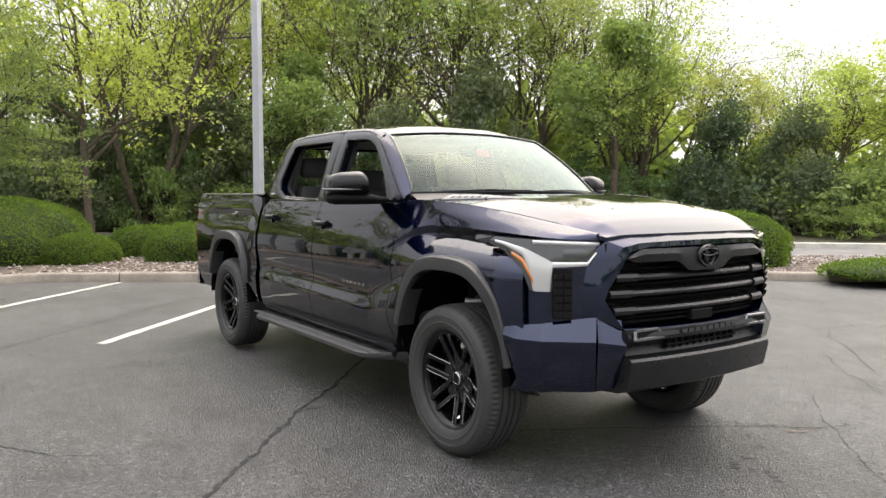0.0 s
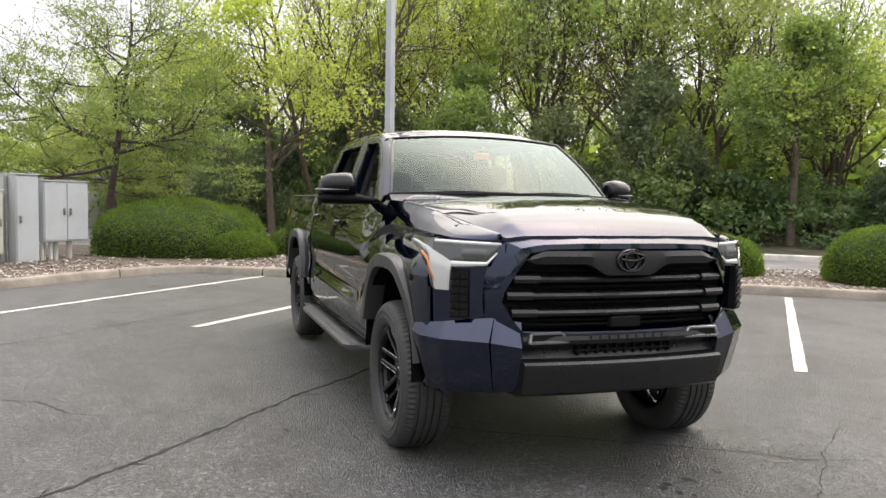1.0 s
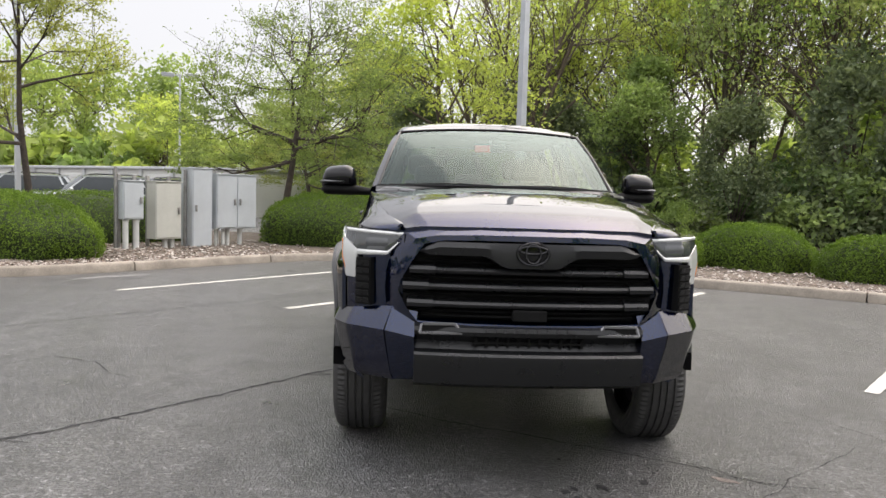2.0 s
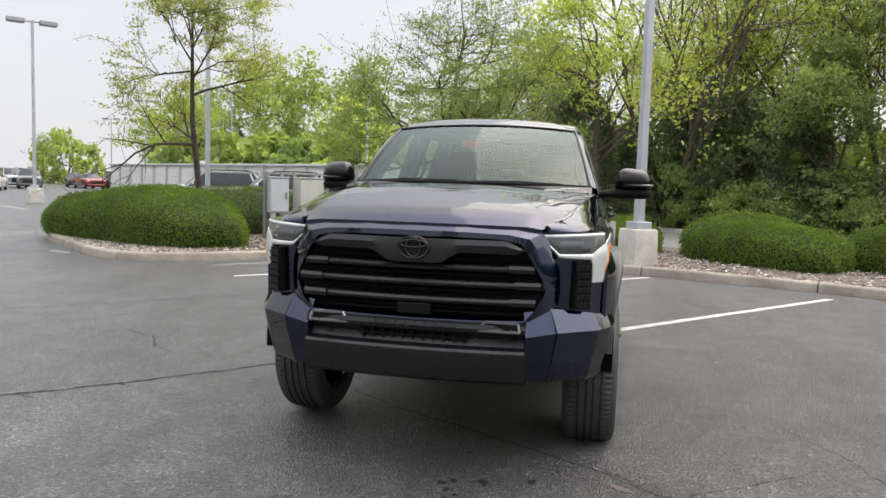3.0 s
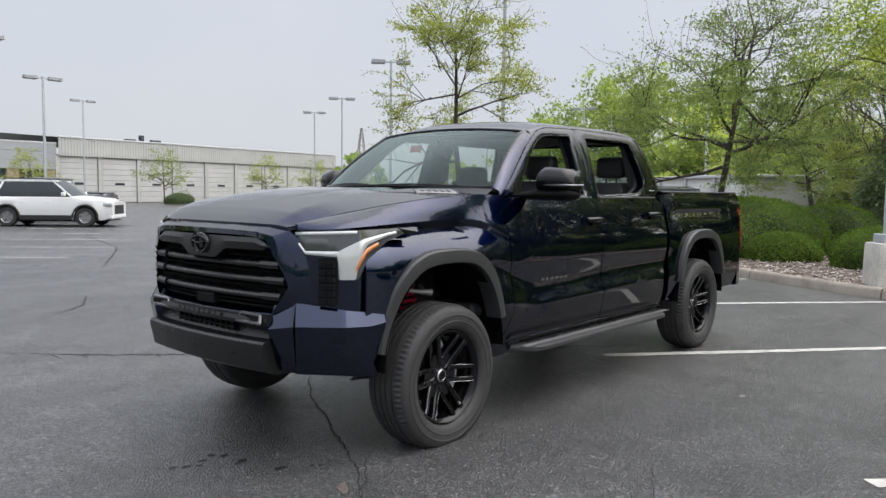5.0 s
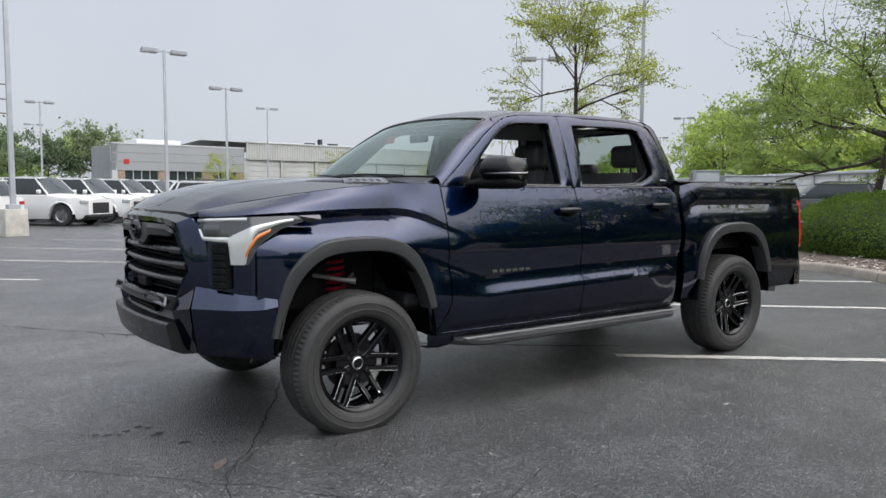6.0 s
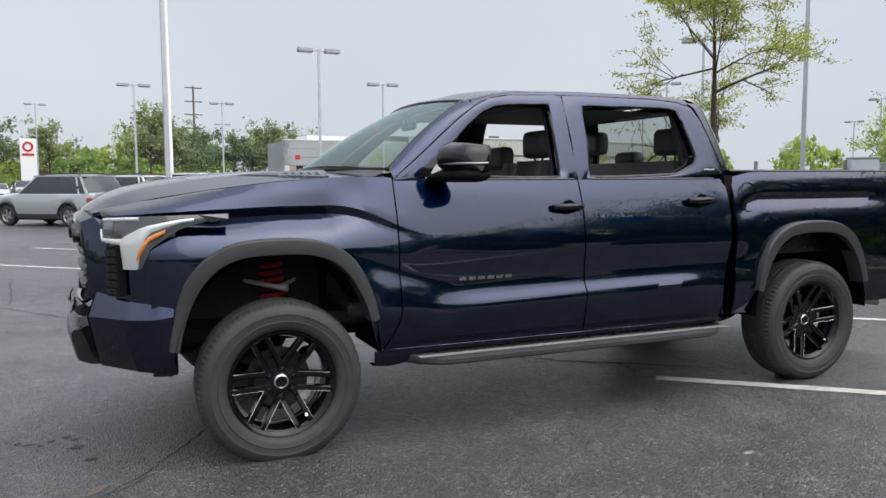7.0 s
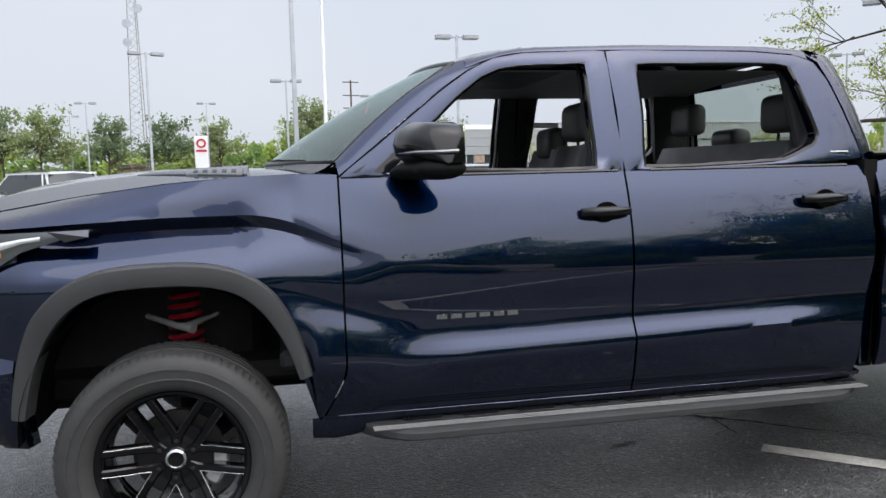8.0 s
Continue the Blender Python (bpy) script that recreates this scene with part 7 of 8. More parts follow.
for s in (1, -1):
    lamp = part("headlamp", lamp_strip(lambda t: lamp_low(t) + .004, lamp_top, 0.0, 1.0, 90, .0, s, .06), LAMP_DARK, truck, "smoked wrap-around headlamp", 45)
    part("light_guide", lamp_strip(lambda t: along([0, .16, .462, .472, .590, .610, .645, .67, .80, 1.0], [1.212, 1.113, 1.106, .988, .988, 1.060, 1.140, 1.165, 1.205, 1.234], t), guide_hi, 0.01, .86, 90, .006, s, .015), LAMP_WHITE, lamp, "pale daytime light guide", 45)
    part("upper_guide", lamp_strip(lambda t: lamp_top(t) - .020, lambda t: lamp_top(t) - .003, .02, .60, 24, .0055, s, .012), LAMP_WHITE, lamp, "slim pale upper light strip", 45)
    part("turn_signal", lamp_strip(lambda t: along([.59, .62, .66, .74], [1.020, 1.068, 1.122, 1.160], t), lambda t: along([.59, .62, .66, .74], [1.052, 1.100, 1.146, 1.176], t), .59, .74, 10, .007, s, .012), AMBER, lamp, "amber turn signal", 45)
    part("projector", lamp_strip(lambda t: 1.150, lambda t: 1.195, .16, .38, 10, .003, s, .01), m_plain("lamp_inner_grey", (.13, .135, .14), .15, .6, var=.1), lamp, "grey projector cell behind the lens", 45)
    bm = bmesh.new(); slab(bm, [lamp_point(t, z, .004, s) for t, z in ((.88, 1.244), (1.0, 1.247), (1.05, 1.222), (.93, 1.206))], (0, -s * .01, 0)); part("marker", bm, DARK_CHROME, lamp, "dark reflector tip", 0)

# windscreen, pillars, roof, back of the cab
def screen(u, v):
    """u across from -1 to 1, v from the base to the top."""
    a = abs(u)
    b = Vector((-.36 - .285 * a ** 2, u * .800, 1.474 - .008 * a * a))
    t = Vector((-1.085 - .072 * a ** 2, u * .664, 1.898 - .030 * a ** 2.2))
    p = b.lerp(t, v); p.z += .020 * math.sin(math.pi * v); p.x += .012 * math.sin(math.pi * v)
    return p


bm = bmesh.new(); grid(bm, [[screen(u, v) for u in np.linspace(-1, 1, 25)] for v in np.linspace(0, 1, 12)])
glass = part("windscreen", bm, WINDSCREEN, truck, "greenish windscreen full of sky", 60)
glass.visible_shadow = False
bm = bmesh.new()
ring = [screen(u, 0) for u in np.linspace(-1, 1, 17)] + [screen(1, v) for v in np.linspace(0, 1, 9)] + [screen(u, 1) for u in np.linspace(1, -1, 17)] + [screen(-1, v) for v in np.linspace(1, 0, 9)]
tube(bm, ring, .011, 6, caps=False); part("windscreen_seal", bm, GLOSS, truck, "", 60)
bm = bmesh.new()
grid(bm, [[Vector((-.36 - .285 * (a * .95) ** 2 + d, a * .815, z - .01 * a * a)) for a in np.linspace(-1, 1, 17)] for d, z in ((.12, 1.40), (.06, 1.436), (.02, 1.452), (-.01, 1.472))])
part("cowl", bm, SATIN, truck, "black cowl under the windscreen", 40)
for y0, y1 in ((.62, .05), (-.05, -.62)):
    bm = bmesh.new(); tube(bm, [screen(y0 / .8, .012) + Vector((.006, 0, .004)), screen((y0 + y1) / 2 / .8, .02) + Vector((.006, 0, .006)), screen(y1 / .8, .012) + Vector((.006, 0, .003))], .005, 6); part("wiper", bm, UNDER, truck, "black wiper arm")
PILLAR = FRONT_OUT[:7]
for s in (1, -1):
    # windscreen pillar from the wing up into the roof rail
    bm = bmesh.new(); rows = []
    for k in range(19):
        t = k / 18; i = min(5, int(t * 6)); f = t * 6 - i
        q = Vector(PILLAR[i]).lerp(Vector(PILLAR[i + 1]), f)
        inner = screen(s, min(1, t * 1.12)) if t < .9 else screen(s, 1).lerp(Vector((-1.46, s * .642, 1.934)), (t - .9) / .1)
        end = 1 - smoothstep(.55, 1.0, t)
        outer = Vector((q.x + .006 * end, s * (yg(q.y) + .001 - .006 * (1 - end)), q.y + .006 * end - .004 * (1 - end)))
        mid = inner.lerp(outer, .55) + Vector((.004, s * .014, .012)) * end
        rows.append([inner + Vector((0, -s * .01, -.02)), inner + Vector((0, s * .006, .006)), mid, outer, outer + Vector((0, -s * .03, -.004))])
    grid(bm, rows); part("windscreen_pillar", bm, PAINT, truck, "", 50)
    # roof rail above the doors
    bm = bmesh.new(); rows = []
    for x in np.linspace(-1.20, -2.955, 24):
        zt = along([-1.2, -1.32, -1.45, -1.82, -2.52, -2.74, -2.83, -2.90, -2.955], [1.845, 1.892, 1.916, 1.928, 1.930, 1.914, 1.882, 1.74, 1.55], x)
        zr = along([-1.2, -1.35, -1.5, -2.0, -2.6, -2.85, -2.955], [1.886, 1.920, 1.940, 1.956, 1.954, 1.938, 1.905], x)
        yr = along([-1.2, -1.5, -2.6, -2.9, -2.955], [.655, .640, .636, .632, .625], x)
        zr = max(zr, zt + .006) if x > -2.85 else max(zt + .006, along([-2.85, -2.955], [1.928, 1.60], x))
        rows.append([Vector((x, s * (yg(zt) - .03), zt)), Vector((x, s * yg(zt), zt)), Vector((x, s * (lerp(yg(zt), yr, .5) + .010), lerp(zt, zr, .6))), Vector((x, s * yr, zr))])
    grid(bm, rows[:-2]); part("roof_rail", bm, PAINT, truck, "", 50)
    # rear pillar
    bm = bmesh.new(); rows = []
    for (x, z) in ((-2.80, 1.912), (-2.850, 1.878), (-2.886, 1.79), (-2.925, 1.66), (-2.960, 1.52), (-2.972, 1.44), (-2.972, 1.30), (-2.965, 1.0), (-2.93, .52)):
        bx = along([.5, 1.40, 1.5, 1.7, 1.88, 1.92], [-3.005, -3.055, -3.050, -3.010, -2.955, -2.93], z)
        y = yg(z) if z > 1.4 else section(-2.96)[0][11] + (.05 if z < 1.2 else .02)
        rows.append([Vector((x, s * (y - .03), z)), Vector((x, s * y, z)), Vector((lerp(x, bx, .6), s * (y - .004), z)), Vector((bx, s * (y - .035), z)), Vector((bx - .008, s * (y - .10), z))])
    grid(bm, rows); part("rear_pillar", bm, PAINT, truck, "", 50)

bm = bmesh.new(); rows = []
for t in np.concatenate([np.linspace(0, .2, 10), np.linspace(.24, .82, 9), np.linspace(.86, 1, 8)]):
    row = []
    for q in np.linspace(-1, 1, 33):
        front = screen(q, 1); x = lerp(front.x, -2.95, t)
        crown = along([-1.085, -1.2, -1.3, -1.4, -1.6, -2.0, -2.5, -2.8, -2.9, -2.95], [1.902, 1.938, 1.962, 1.978, 1.992, 1.999, 1.999, 1.990, 1.974, 1.945], x)
        ye = along([-1.145, -1.2, -1.5, -2.6, -2.9, -2.95], [.664, .658, .642, .636, .632, .625], x)
        ze = along([-1.145, -1.2, -1.35, -1.5, -2.0, -2.6, -2.85, -2.95], [1.870, 1.886, 1.920, 1.940, 1.956, 1.954, 1.938, 1.910], x)
        z = ze + (crown - ze) * (1 - abs(q) ** 2.6) - .006 * math.exp(-((abs(q) - .82) / .05) ** 2) * smoothstep(0, .1, t)
        row.append(Vector((x, q * ye, lerp(front.z + .005, z, smoothstep(0, .10, t)))))
    rows.append(row)
grid(bm, rows); part("roof", bm, PAINT, truck, "navy roof with pressed rails", 40)
bm = bmesh.new(); grid(bm, [[Vector((x, q * .64, 1.880 - .035 * abs(q) ** 3)) for q in np.linspace(-1, 1, 9)] for x in np.linspace(-1.25, -2.93, 8)]); part("headliner", bm, HEADLINER, truck, "grey headliner", 50)
bm = bmesh.new(); box(bm, (-1.75, -.35, 1.872), (-1.30, .35, 1.880), .002); part("sunroof_shade", bm, CABIN, truck, "dark sunroof opening")


def back_point(u, z):
    x = along([.5, 1.40, 1.5, 1.7, 1.88, 1.93], [-3.012, -3.062, -3.058, -3.018, -2.963, -2.945], z)
    return Vector((x + .03 * u * u, u * (yg(max(1.4, z)) - .07), z))


bm = bmesh.new()
grid(bm, [[back_point(u, z) for u in np.linspace(-1, 1, 9)] for z in (.5, .9, 1.2, 1.44, 1.50)])
grid(bm, [[back_point(u, z) for u in np.linspace(-1, 1, 9)] for z in (1.86, 1.90, 1.93)])
for s in (1, -1):
    grid(bm, [[back_point(s * u, z) for u in (.86, 1.0)] for z in (1.50, 1.62, 1.74, 1.86)])
part("cab_back", bm, PAINT, truck, "", 40)
bm = bmesh.new(); grid(bm, [[back_point(u, z) for u in np.linspace(-.87, .87, 9)] for z in (1.495, 1.62, 1.74, 1.865)])
rear_glass = part("rear_window", bm, TINTED, truck, "tinted rear window", 60); rear_glass.visible_shadow = False
rear_glass.data.flip_normals()

# load bed and tail
part("bed_floor", boxes(((-4.80, -.80, .88), (-3.06, .80, .92))), SATIN, truck, "black bed floor", 0)
part("bed_front", boxes(((-3.11, -.80, .9), (-3.07, .80, 1.43)), bevel=.01), SATIN, truck, "black bed front wall")
bm = bmesh.new()
grid(bm, [[Vector((x, y, z)) for y in np.linspace(-.80, .80, 9)] for x, z in ((-4.76, .84), (-4.80, .84), (-4.815, .9), (-4.80, 1.10), (-4.805, 1.25), (-4.83, 1.40), (-4.85, 1.452), (-4.80, 1.466), (-4.76, 1.45), (-4.76, .84))])
tailgate = part("tailgate", bm, PAINT, truck, "navy tailgate", 30)
part("tailgate_handle", boxes(((-4.83, -.16, 1.28), (-4.795, .16, 1.36)), bevel=.01), GLOSS, tailgate, "black tailgate handle")
for s in (1, -1):
    bm = bmesh.new(); rows = []
    for z, o in ((.866, .0), (.90, .012), (1.05, .014), (1.25, .020), (1.285, .016), (1.302, .0)):
        y = along([.8, 1.0, 1.2, 1.32], [.955, .962, .938, .918], z)
        rows.append([Vector((-4.690, s * (y + .002), z)), Vector((-4.73, s * (y + .006 + o * .4), z)), Vector((-4.785, s * (y - .012 + o * .3), z)), Vector((-4.822 - o, s * (y - .06), z)), Vector((-4.815 - o, s * (y - .13), z))])
    grid(bm, rows); lamp = part("tail_lamp", bm, RED_LENS, truck, "tall red wrap-around tail lamp", 45)
    bm = bmesh.new(); box(bm, (-4.80, min(s * .918, s * .952), 1.02), (-4.735, max(s * .918, s * .952), 1.10), .006); part("reverse_lamp", bm, LAMP_DARK, lamp, "clear reversing light")
    bm = bmesh.new(); rows = []
    for t in np.linspace(0, 1, 14):
        x, y = along([0, .35, .7, 1], [-4.66, -4.80, -4.90, -4.92], t), along([0, .35, .7, 1], [.965, .945, .78, .40], t)
        rows.append([Vector((x + d * (t > .3), s * (y - d * (t <= .5)), z)) for z, d in ((.50, .06), (.515, .0), (.66, .0), (.80, .012), (.845, .035), (.85, .10))])
    grid(bm, rows); part("rear_bumper", bm, PAINT, truck, "dark rear bumper end", 30)
bm = bmesh.new(); box(bm, (-4.92, -.42, .50), (-4.80, .42, .84), .02); part("bumper_step", bm, SATIN, truck, "black rear bumper step")
# fuel flap, a fine ring in the left bed side
bm = bmesh.new(); cx, cz = -3.135, 1.285
pts = [Vector((cx + .080 * math.cos(a), side_point(cx + .080 * math.cos(a), v_at(cx, cz + .095 * math.sin(a)) if cz + .095 * math.sin(a) < 1.26 else min(11, 8 + 3 * (cz + .095 * math.sin(a) - 1.26) / .19)).y + .0015, cz + .095 * math.sin(a))) for a in np.linspace(0, 2 * math.pi, 33)]
tube(bm, pts, .003, 4, caps=False); part("fuel_flap_seam", bm, UNDER, truck, "round fuel flap seam", 0)

# mirrors
for s in (1, -1):
    bm = bmesh.new(); rows = []
    for t in np.linspace(0, 1, 19):
        y = lerp(.965, 1.225, t); e = max(0.0, 1 - abs(2 * t - 1) ** 4.0)
        h0, h1, d = 1.452, 1.462 + .150 * e ** .4 - .022 * t, .102 * e ** .45 + .004
        xc = lerp(-.935, -1.010, t ** 1.3)
        rows.append([Vector((xc + c * d, s * y, lerp(h0, h1, f))) for c, f in ((-.85, 0), (.5, 0), (.92, .22), (1.0, .48), (.86, .78), (.45, 1.0), (-.62, 1.0), (-.85, .88), (-.88, .4), (-.85, 0))])
    vs = grid(bm, rows); bm.faces.new(vs[-1][:-1]); bm.faces.new(vs[0][:-1][::-1]); bmesh.ops.remove_doubles(bm, verts=bm.verts[:], dist=1e-5)
    mirror = part("door_mirror", bm, GLOSS, truck, "gloss black door mirror", 55)
    bm = bmesh.new(); rows = []
    for t in np.linspace(0, 1, 16):
        y = lerp(.825, 1.222, t); e = 1 if t < .9 else max(.25, 1 - ((t - .9) / .1) ** 2)
        d = lerp(.055, .092, smoothstep(0, .5, t)) * e; zc = lerp(1.418, 1.432, smoothstep(0, .5, t)); h = lerp(.026, .040, smoothstep(.1, .5, t)) * e
        xc = lerp(-.905, -.995, smoothstep(0, .9, t))
        rows.append([Vector((xc + d * math.cos(a), s * y, zc + h * math.sin(a))) for a in np.linspace(0, 2 * math.pi, 17)])
    vs = grid(bm, rows); bm.faces.new(vs[-1][:-1]); bm.faces.new(vs[0][:-1][::-1]); bmesh.ops.remove_doubles(bm, verts=bm.verts[:], dist=1e-6)
    part("mirror_arm", bm, UNDER, mirror, "black lower shell and arm", 50)
    bm = bmesh.new(); pts = []
    for t in np.linspace(.25, 1, 12):
        xc = lerp(-.930, -1.000, t ** 1.3); e = max(0.0, 1 - abs(2 * t - 1) ** 4.0); pts.append((xc + (.085 * e ** .45 + .004) * .93 + .003, s * (lerp(.965, 1.225, t) + .003 * t), 1.490))
    pts.append((-1.045, s * 1.229, 1.492))
    tube(bm, pts, .0065, 6); part("mirror_signal", bm, SATIN_SILVER, mirror, "slim clear signal strip", 40)
    bm = bmesh.new(); slab(bm, [(-1.015, s * .98, 1.475), (-1.078, s * 1.195, 1.480), (-1.076, s * 1.19, 1.585), (-1.018, s * .99, 1.590)], (.006, 0, 0)); part("mirror_glass", bm, MIRROR, mirror, "mirror glass", 0)
    # black sail panel at the foot of the window
    bm = bmesh.new(); slab(bm, [(x, s * (yg(z) + .004), z) for x, z in ((-.70, 1.424), (-.86, 1.424), (-.955, 1.545), (-.93, 1.545))], (0, -s * .02, 0)); part("sail_panel", bm, GLOSS, truck, "", 0)

# running boards
for s in (1, -1):
    bm = bmesh.new(); rows = []
    for t in np.linspace(0, 1, 41):
        x = lerp(-.70, -2.92, t); e = min(1, 12 * min(t, 1 - t)) ** .6
        y0, y1 = .865 + .02 * (1 - e), .865 + .185 * e + .012
        rows.append([Vector((x, s * y, z)) for y, z in ((y0, .405), (y0, .442), (lerp(y0, y1, .3), .450), (lerp(y0, y1, .86), .448), (y1, .436), (y1, .413), (lerp(y0, y1, .86), .400), (y0, .405))])
    vs = grid(bm, rows); bm.faces.new(vs[0][:-1]); bm.faces.new(vs[-1][:-1][::-1]); bmesh.ops.remove_doubles(bm, verts=bm.verts[:], dist=1e-6)
    board = part("running_board", bm, FLARE, truck, "long grained black running board", 40)
    for k in range(9):
        x = -.86 - .235 * k
        bm = bmesh.new(); slab(bm, [(x, s * .905, .4515), (x - .17, s * .905, .4515), (x - .15, s * .955, .4515), (x - .02, s * .955, .4515)], (0, 0, .003), .001); part("step_pad", bm, SATIN, board, "", 0)
    bm = bmesh.new()
    for k in range(3):
        tube(bm, [(-.74, s * (.985 + .018 * k), .4515), (-2.89, s * (.985 + .018 * k), .4515)], .004, 5)
    part("step_rib", bm, m_plain("worn_grey_rib", (0.10, 0.10, 0.10), 0.4, var=0.2), board, "fine raised ribs", 40)
    for x in (-1.0, -1.62, -2.2, -2.62):
        bm = bmesh.new(); tube(bm, [(x, s * .70, .50), (x, s * .82, .47), (x, s * .90, .43)], .022, 6); part("bracket", bm, UNDER, board, "black steel bracket")


# wheels
def tyre_mesh():
    bm = bmesh.new(); n = 168; rows = []
    prof = [(.272, -.100), (.280, -.122), (.300, -.134), (.318, -.1385), (.320, -.1415), (.324, -.1415), (.326, -.139), (.352, -.141), (.354, -.1435), (.360, -.1435), (.362, -.140), (.385, -.134), (.400, -.122), (.409, -.106), (.413, -.090), (.4145, -.074), (.4145, -.066), (.405, -.064), (.405, -.056), (.4155, -.054), (.416, -.024), (.406, -.022), (.406, -.014), (.416, -.012),
            (.416, .012), (.406, .014), (.406, .022), (.416, .024), (.4155, .054), (.405, .056), (.405, .064), (.4145, .066), (.4145, .074), (.413, .090), (.409, .106), (.400, .122), (.385, .134), (.362, .140), (.360, .1435), (.354, .1435), (.352, .141), (.326, .139), (.324, .1415), (.320, .1415), (.318, .1385), (.300, .134), (.280, .122), (.272, .100)]
    for k in range(n + 1):
        a = 2 * math.pi * k / n; lug = k % 2
        row = []
        for r, h in prof:
            cut = 0.0
            if abs(h) > .07 and r > .39:
                cut = .0065 * lug
            elif r > .4085 and lug and k % 6 == 1:
                cut = .004
            rr = .272 + (r - cut - .272) * 1.035
            row.append(Vector((rr * math.cos(a), h * 1.03, rr * math.sin(a))))
        rows.append(row)
    grid(bm, rows); bmesh.ops.remove_doubles(bm, verts=bm.verts[:], dist=1e-5)
    # raised sidewall writing, as plain bars
    for a0, count in ((0.5, 8), (2.1, 5), (3.65, 8), (5.2, 5)):
        for k in range(count):
            turn = Matrix.Rotation(a0 + 0.105 * k, 4, "Y")
            box(bm, (-0.011, 0.139, 0.3495), (0.011, 0.1468, 0.3665), 0.0, turn)
    return bm


SPOKE_GAP = .037


def rim_mesh():
    """Barrel and six split spokes, outer face towards +y."""
    bm = bmesh.new()
    lathe(bm, [(.255, -.12), (.262, -.10), (.240, -.06), (.232, .03), (.246, .088), (.262, .100), (.272, .108), (.276, .114), (.272, .118), (.262, .114), (.250, .098)], 72)
    for k in range(6):
        a0 = 2 * math.pi * k / 6
        for side in (-1, 1):
            rows = []
            for t in np.linspace(0, 1, 9):
                r = lerp(.052, .262, t)
                a = a0 + side * math.asin(min(.9, SPOKE_GAP / r)) * smoothstep(-.25, .2, t)
                w = lerp(.0165, .0150, t); y = lerp(.052, .104, smoothstep(.0, 1.0, t)) - .006 * math.sin(math.pi * t)
                c = Vector((r * math.cos(a), 0, r * math.sin(a))); tan = Vector((-math.sin(a), 0, math.cos(a)))
                rows.append([c + tan * w + Vector((0, y - .045, 0)), c + tan * w + Vector((0, y - .006, 0)), c + tan * (w - .006) + Vector((0, y, 0)), c - tan * (w - .006) + Vector((0, y, 0)), c - tan * w + Vector((0, y - .006, 0)), c - tan * w + Vector((0, y - .045, 0))])
            grid(bm, rows)
        # web near the hub
        a = a0
        rows = []
        for t in np.linspace(0, 1, 4):
            r = lerp(.05, .135, t); w = lerp(.022, .030, t) if t < .9 else .018
            c = Vector((r * math.cos(a), 0, r * math.sin(a))); tan = Vector((-math.sin(a), 0, math.cos(a))); y = lerp(.040, .050, t)
            rows.append([c + tan * w + Vector((0, y - .02, 0)), c + tan * w + Vector((0, y, 0)), c - tan * w + Vector((0, y, 0)), c - tan * w + Vector((0, y - .02, 0))])
        grid(bm, rows)
    lathe(bm, [(.0, .046), (.060, .048), (.088, .044), (.098, .030), (.098, .0)], 36)
    return bm


def edge_mesh():
    """Machined edges along the spokes."""
    bm = bmesh.new()
    for k in range(6):
        a0 = 2 * math.pi * k / 6
        for side in (-1, 1):
            for which in (side,):
                pts = []
                for t in np.linspace(.34 if which * side < 0 else .22, 1, 8):
                    r = lerp(.052, .262, t); a = a0 + side * math.asin(min(.9, SPOKE_GAP / r)) * smoothstep(-.25, .2, t)
                    w = lerp(.0165, .0150, t) - .003; y = lerp(.052, .104, smoothstep(0, 1, t)) - .006 * math.sin(math.pi * t) - .001
                    pts.append((r * math.cos(a) - which * math.sin(a) * w, y, r * math.sin(a) + which * math.cos(a) * w))
                tube(bm, pts, .0013, 4)
    return bm


master = part("wheel", tyre_mesh(), RUBBER, truck, "road wheel with a broad black tyre", 40)
master_rim = part("rim", rim_mesh(), RIM, master, "gloss black six-spoke alloy rim", 35)
part("spoke_edge", edge_mesh(), BADGE, master, "thin bright machined edges", 40)
bm = bmesh.new(); lathe(bm, [(.0, .064), (.026, .063), (.030, .066), (.038, .062), (.042, .046)], 32); part("centre_cap", bm, ALLOY, master, "round alloy centre cap", 40)
bm = bmesh.new(); lathe(bm, [(.0, .066), (.022, .0655), (.027, .067), (.0275, .064)], 24); part("cap_mark", bm, UNDER, master, "dark oval cap mark", 40)
for k in range(6):
    a = 2 * math.pi * (k + .5) / 6
    bm = bmesh.new(); cylinder(bm, (.070 * math.cos(a), .03, .070 * math.sin(a)), (.070 * math.cos(a), .060, .070 * math.sin(a)), .0105, .009, 6); part("lug_nut", bm, DARK_CHROME, master, "", 20)
bm = bmesh.new(); cylinder(bm, (-.19 * .7, .098, -.24 * .72), (-.19 * .7 + .012, .100, -.24 * .72), .012, n=4); part("balance_weight", bm, ALLOY, master, "small bright balance weight", 0)
bm = bmesh.new(); lathe(bm, [(.07, -.02), (.165, -.02), (.168, -.03), (.165, -.04), (.07, -.04)], 40); part("brake_disc", bm, m_plain("dark_brake_iron", (0.05, 0.048, 0.046), 0.5, 0.6, var=0.2), master, "grey brake disc", 40)
bm = bmesh.new()
for a in np.linspace(-.02, .55, 4):
    box(bm, (-.035, -.055, -.028), (.035, .026, .028), .012, Matrix.Rotation(-a - .02, 4, "Y") @ Matrix.Translation((-.155, 0, .0)))
caliper = part("caliper", bm, m_plain("bare_caliper_alloy", (0.62, 0.62, 0.62), 0.3, 0.45, var=0.1), master, "bright brake caliper", 40)
spots = [(-.008, .870, .380, 0, -4), (REAR_SHIFT - .032, .845, .414, 0, 9), (0, -.848, .424, 180, -14), (REAR_SHIFT - .032, -.845, .428, 180, 20)]
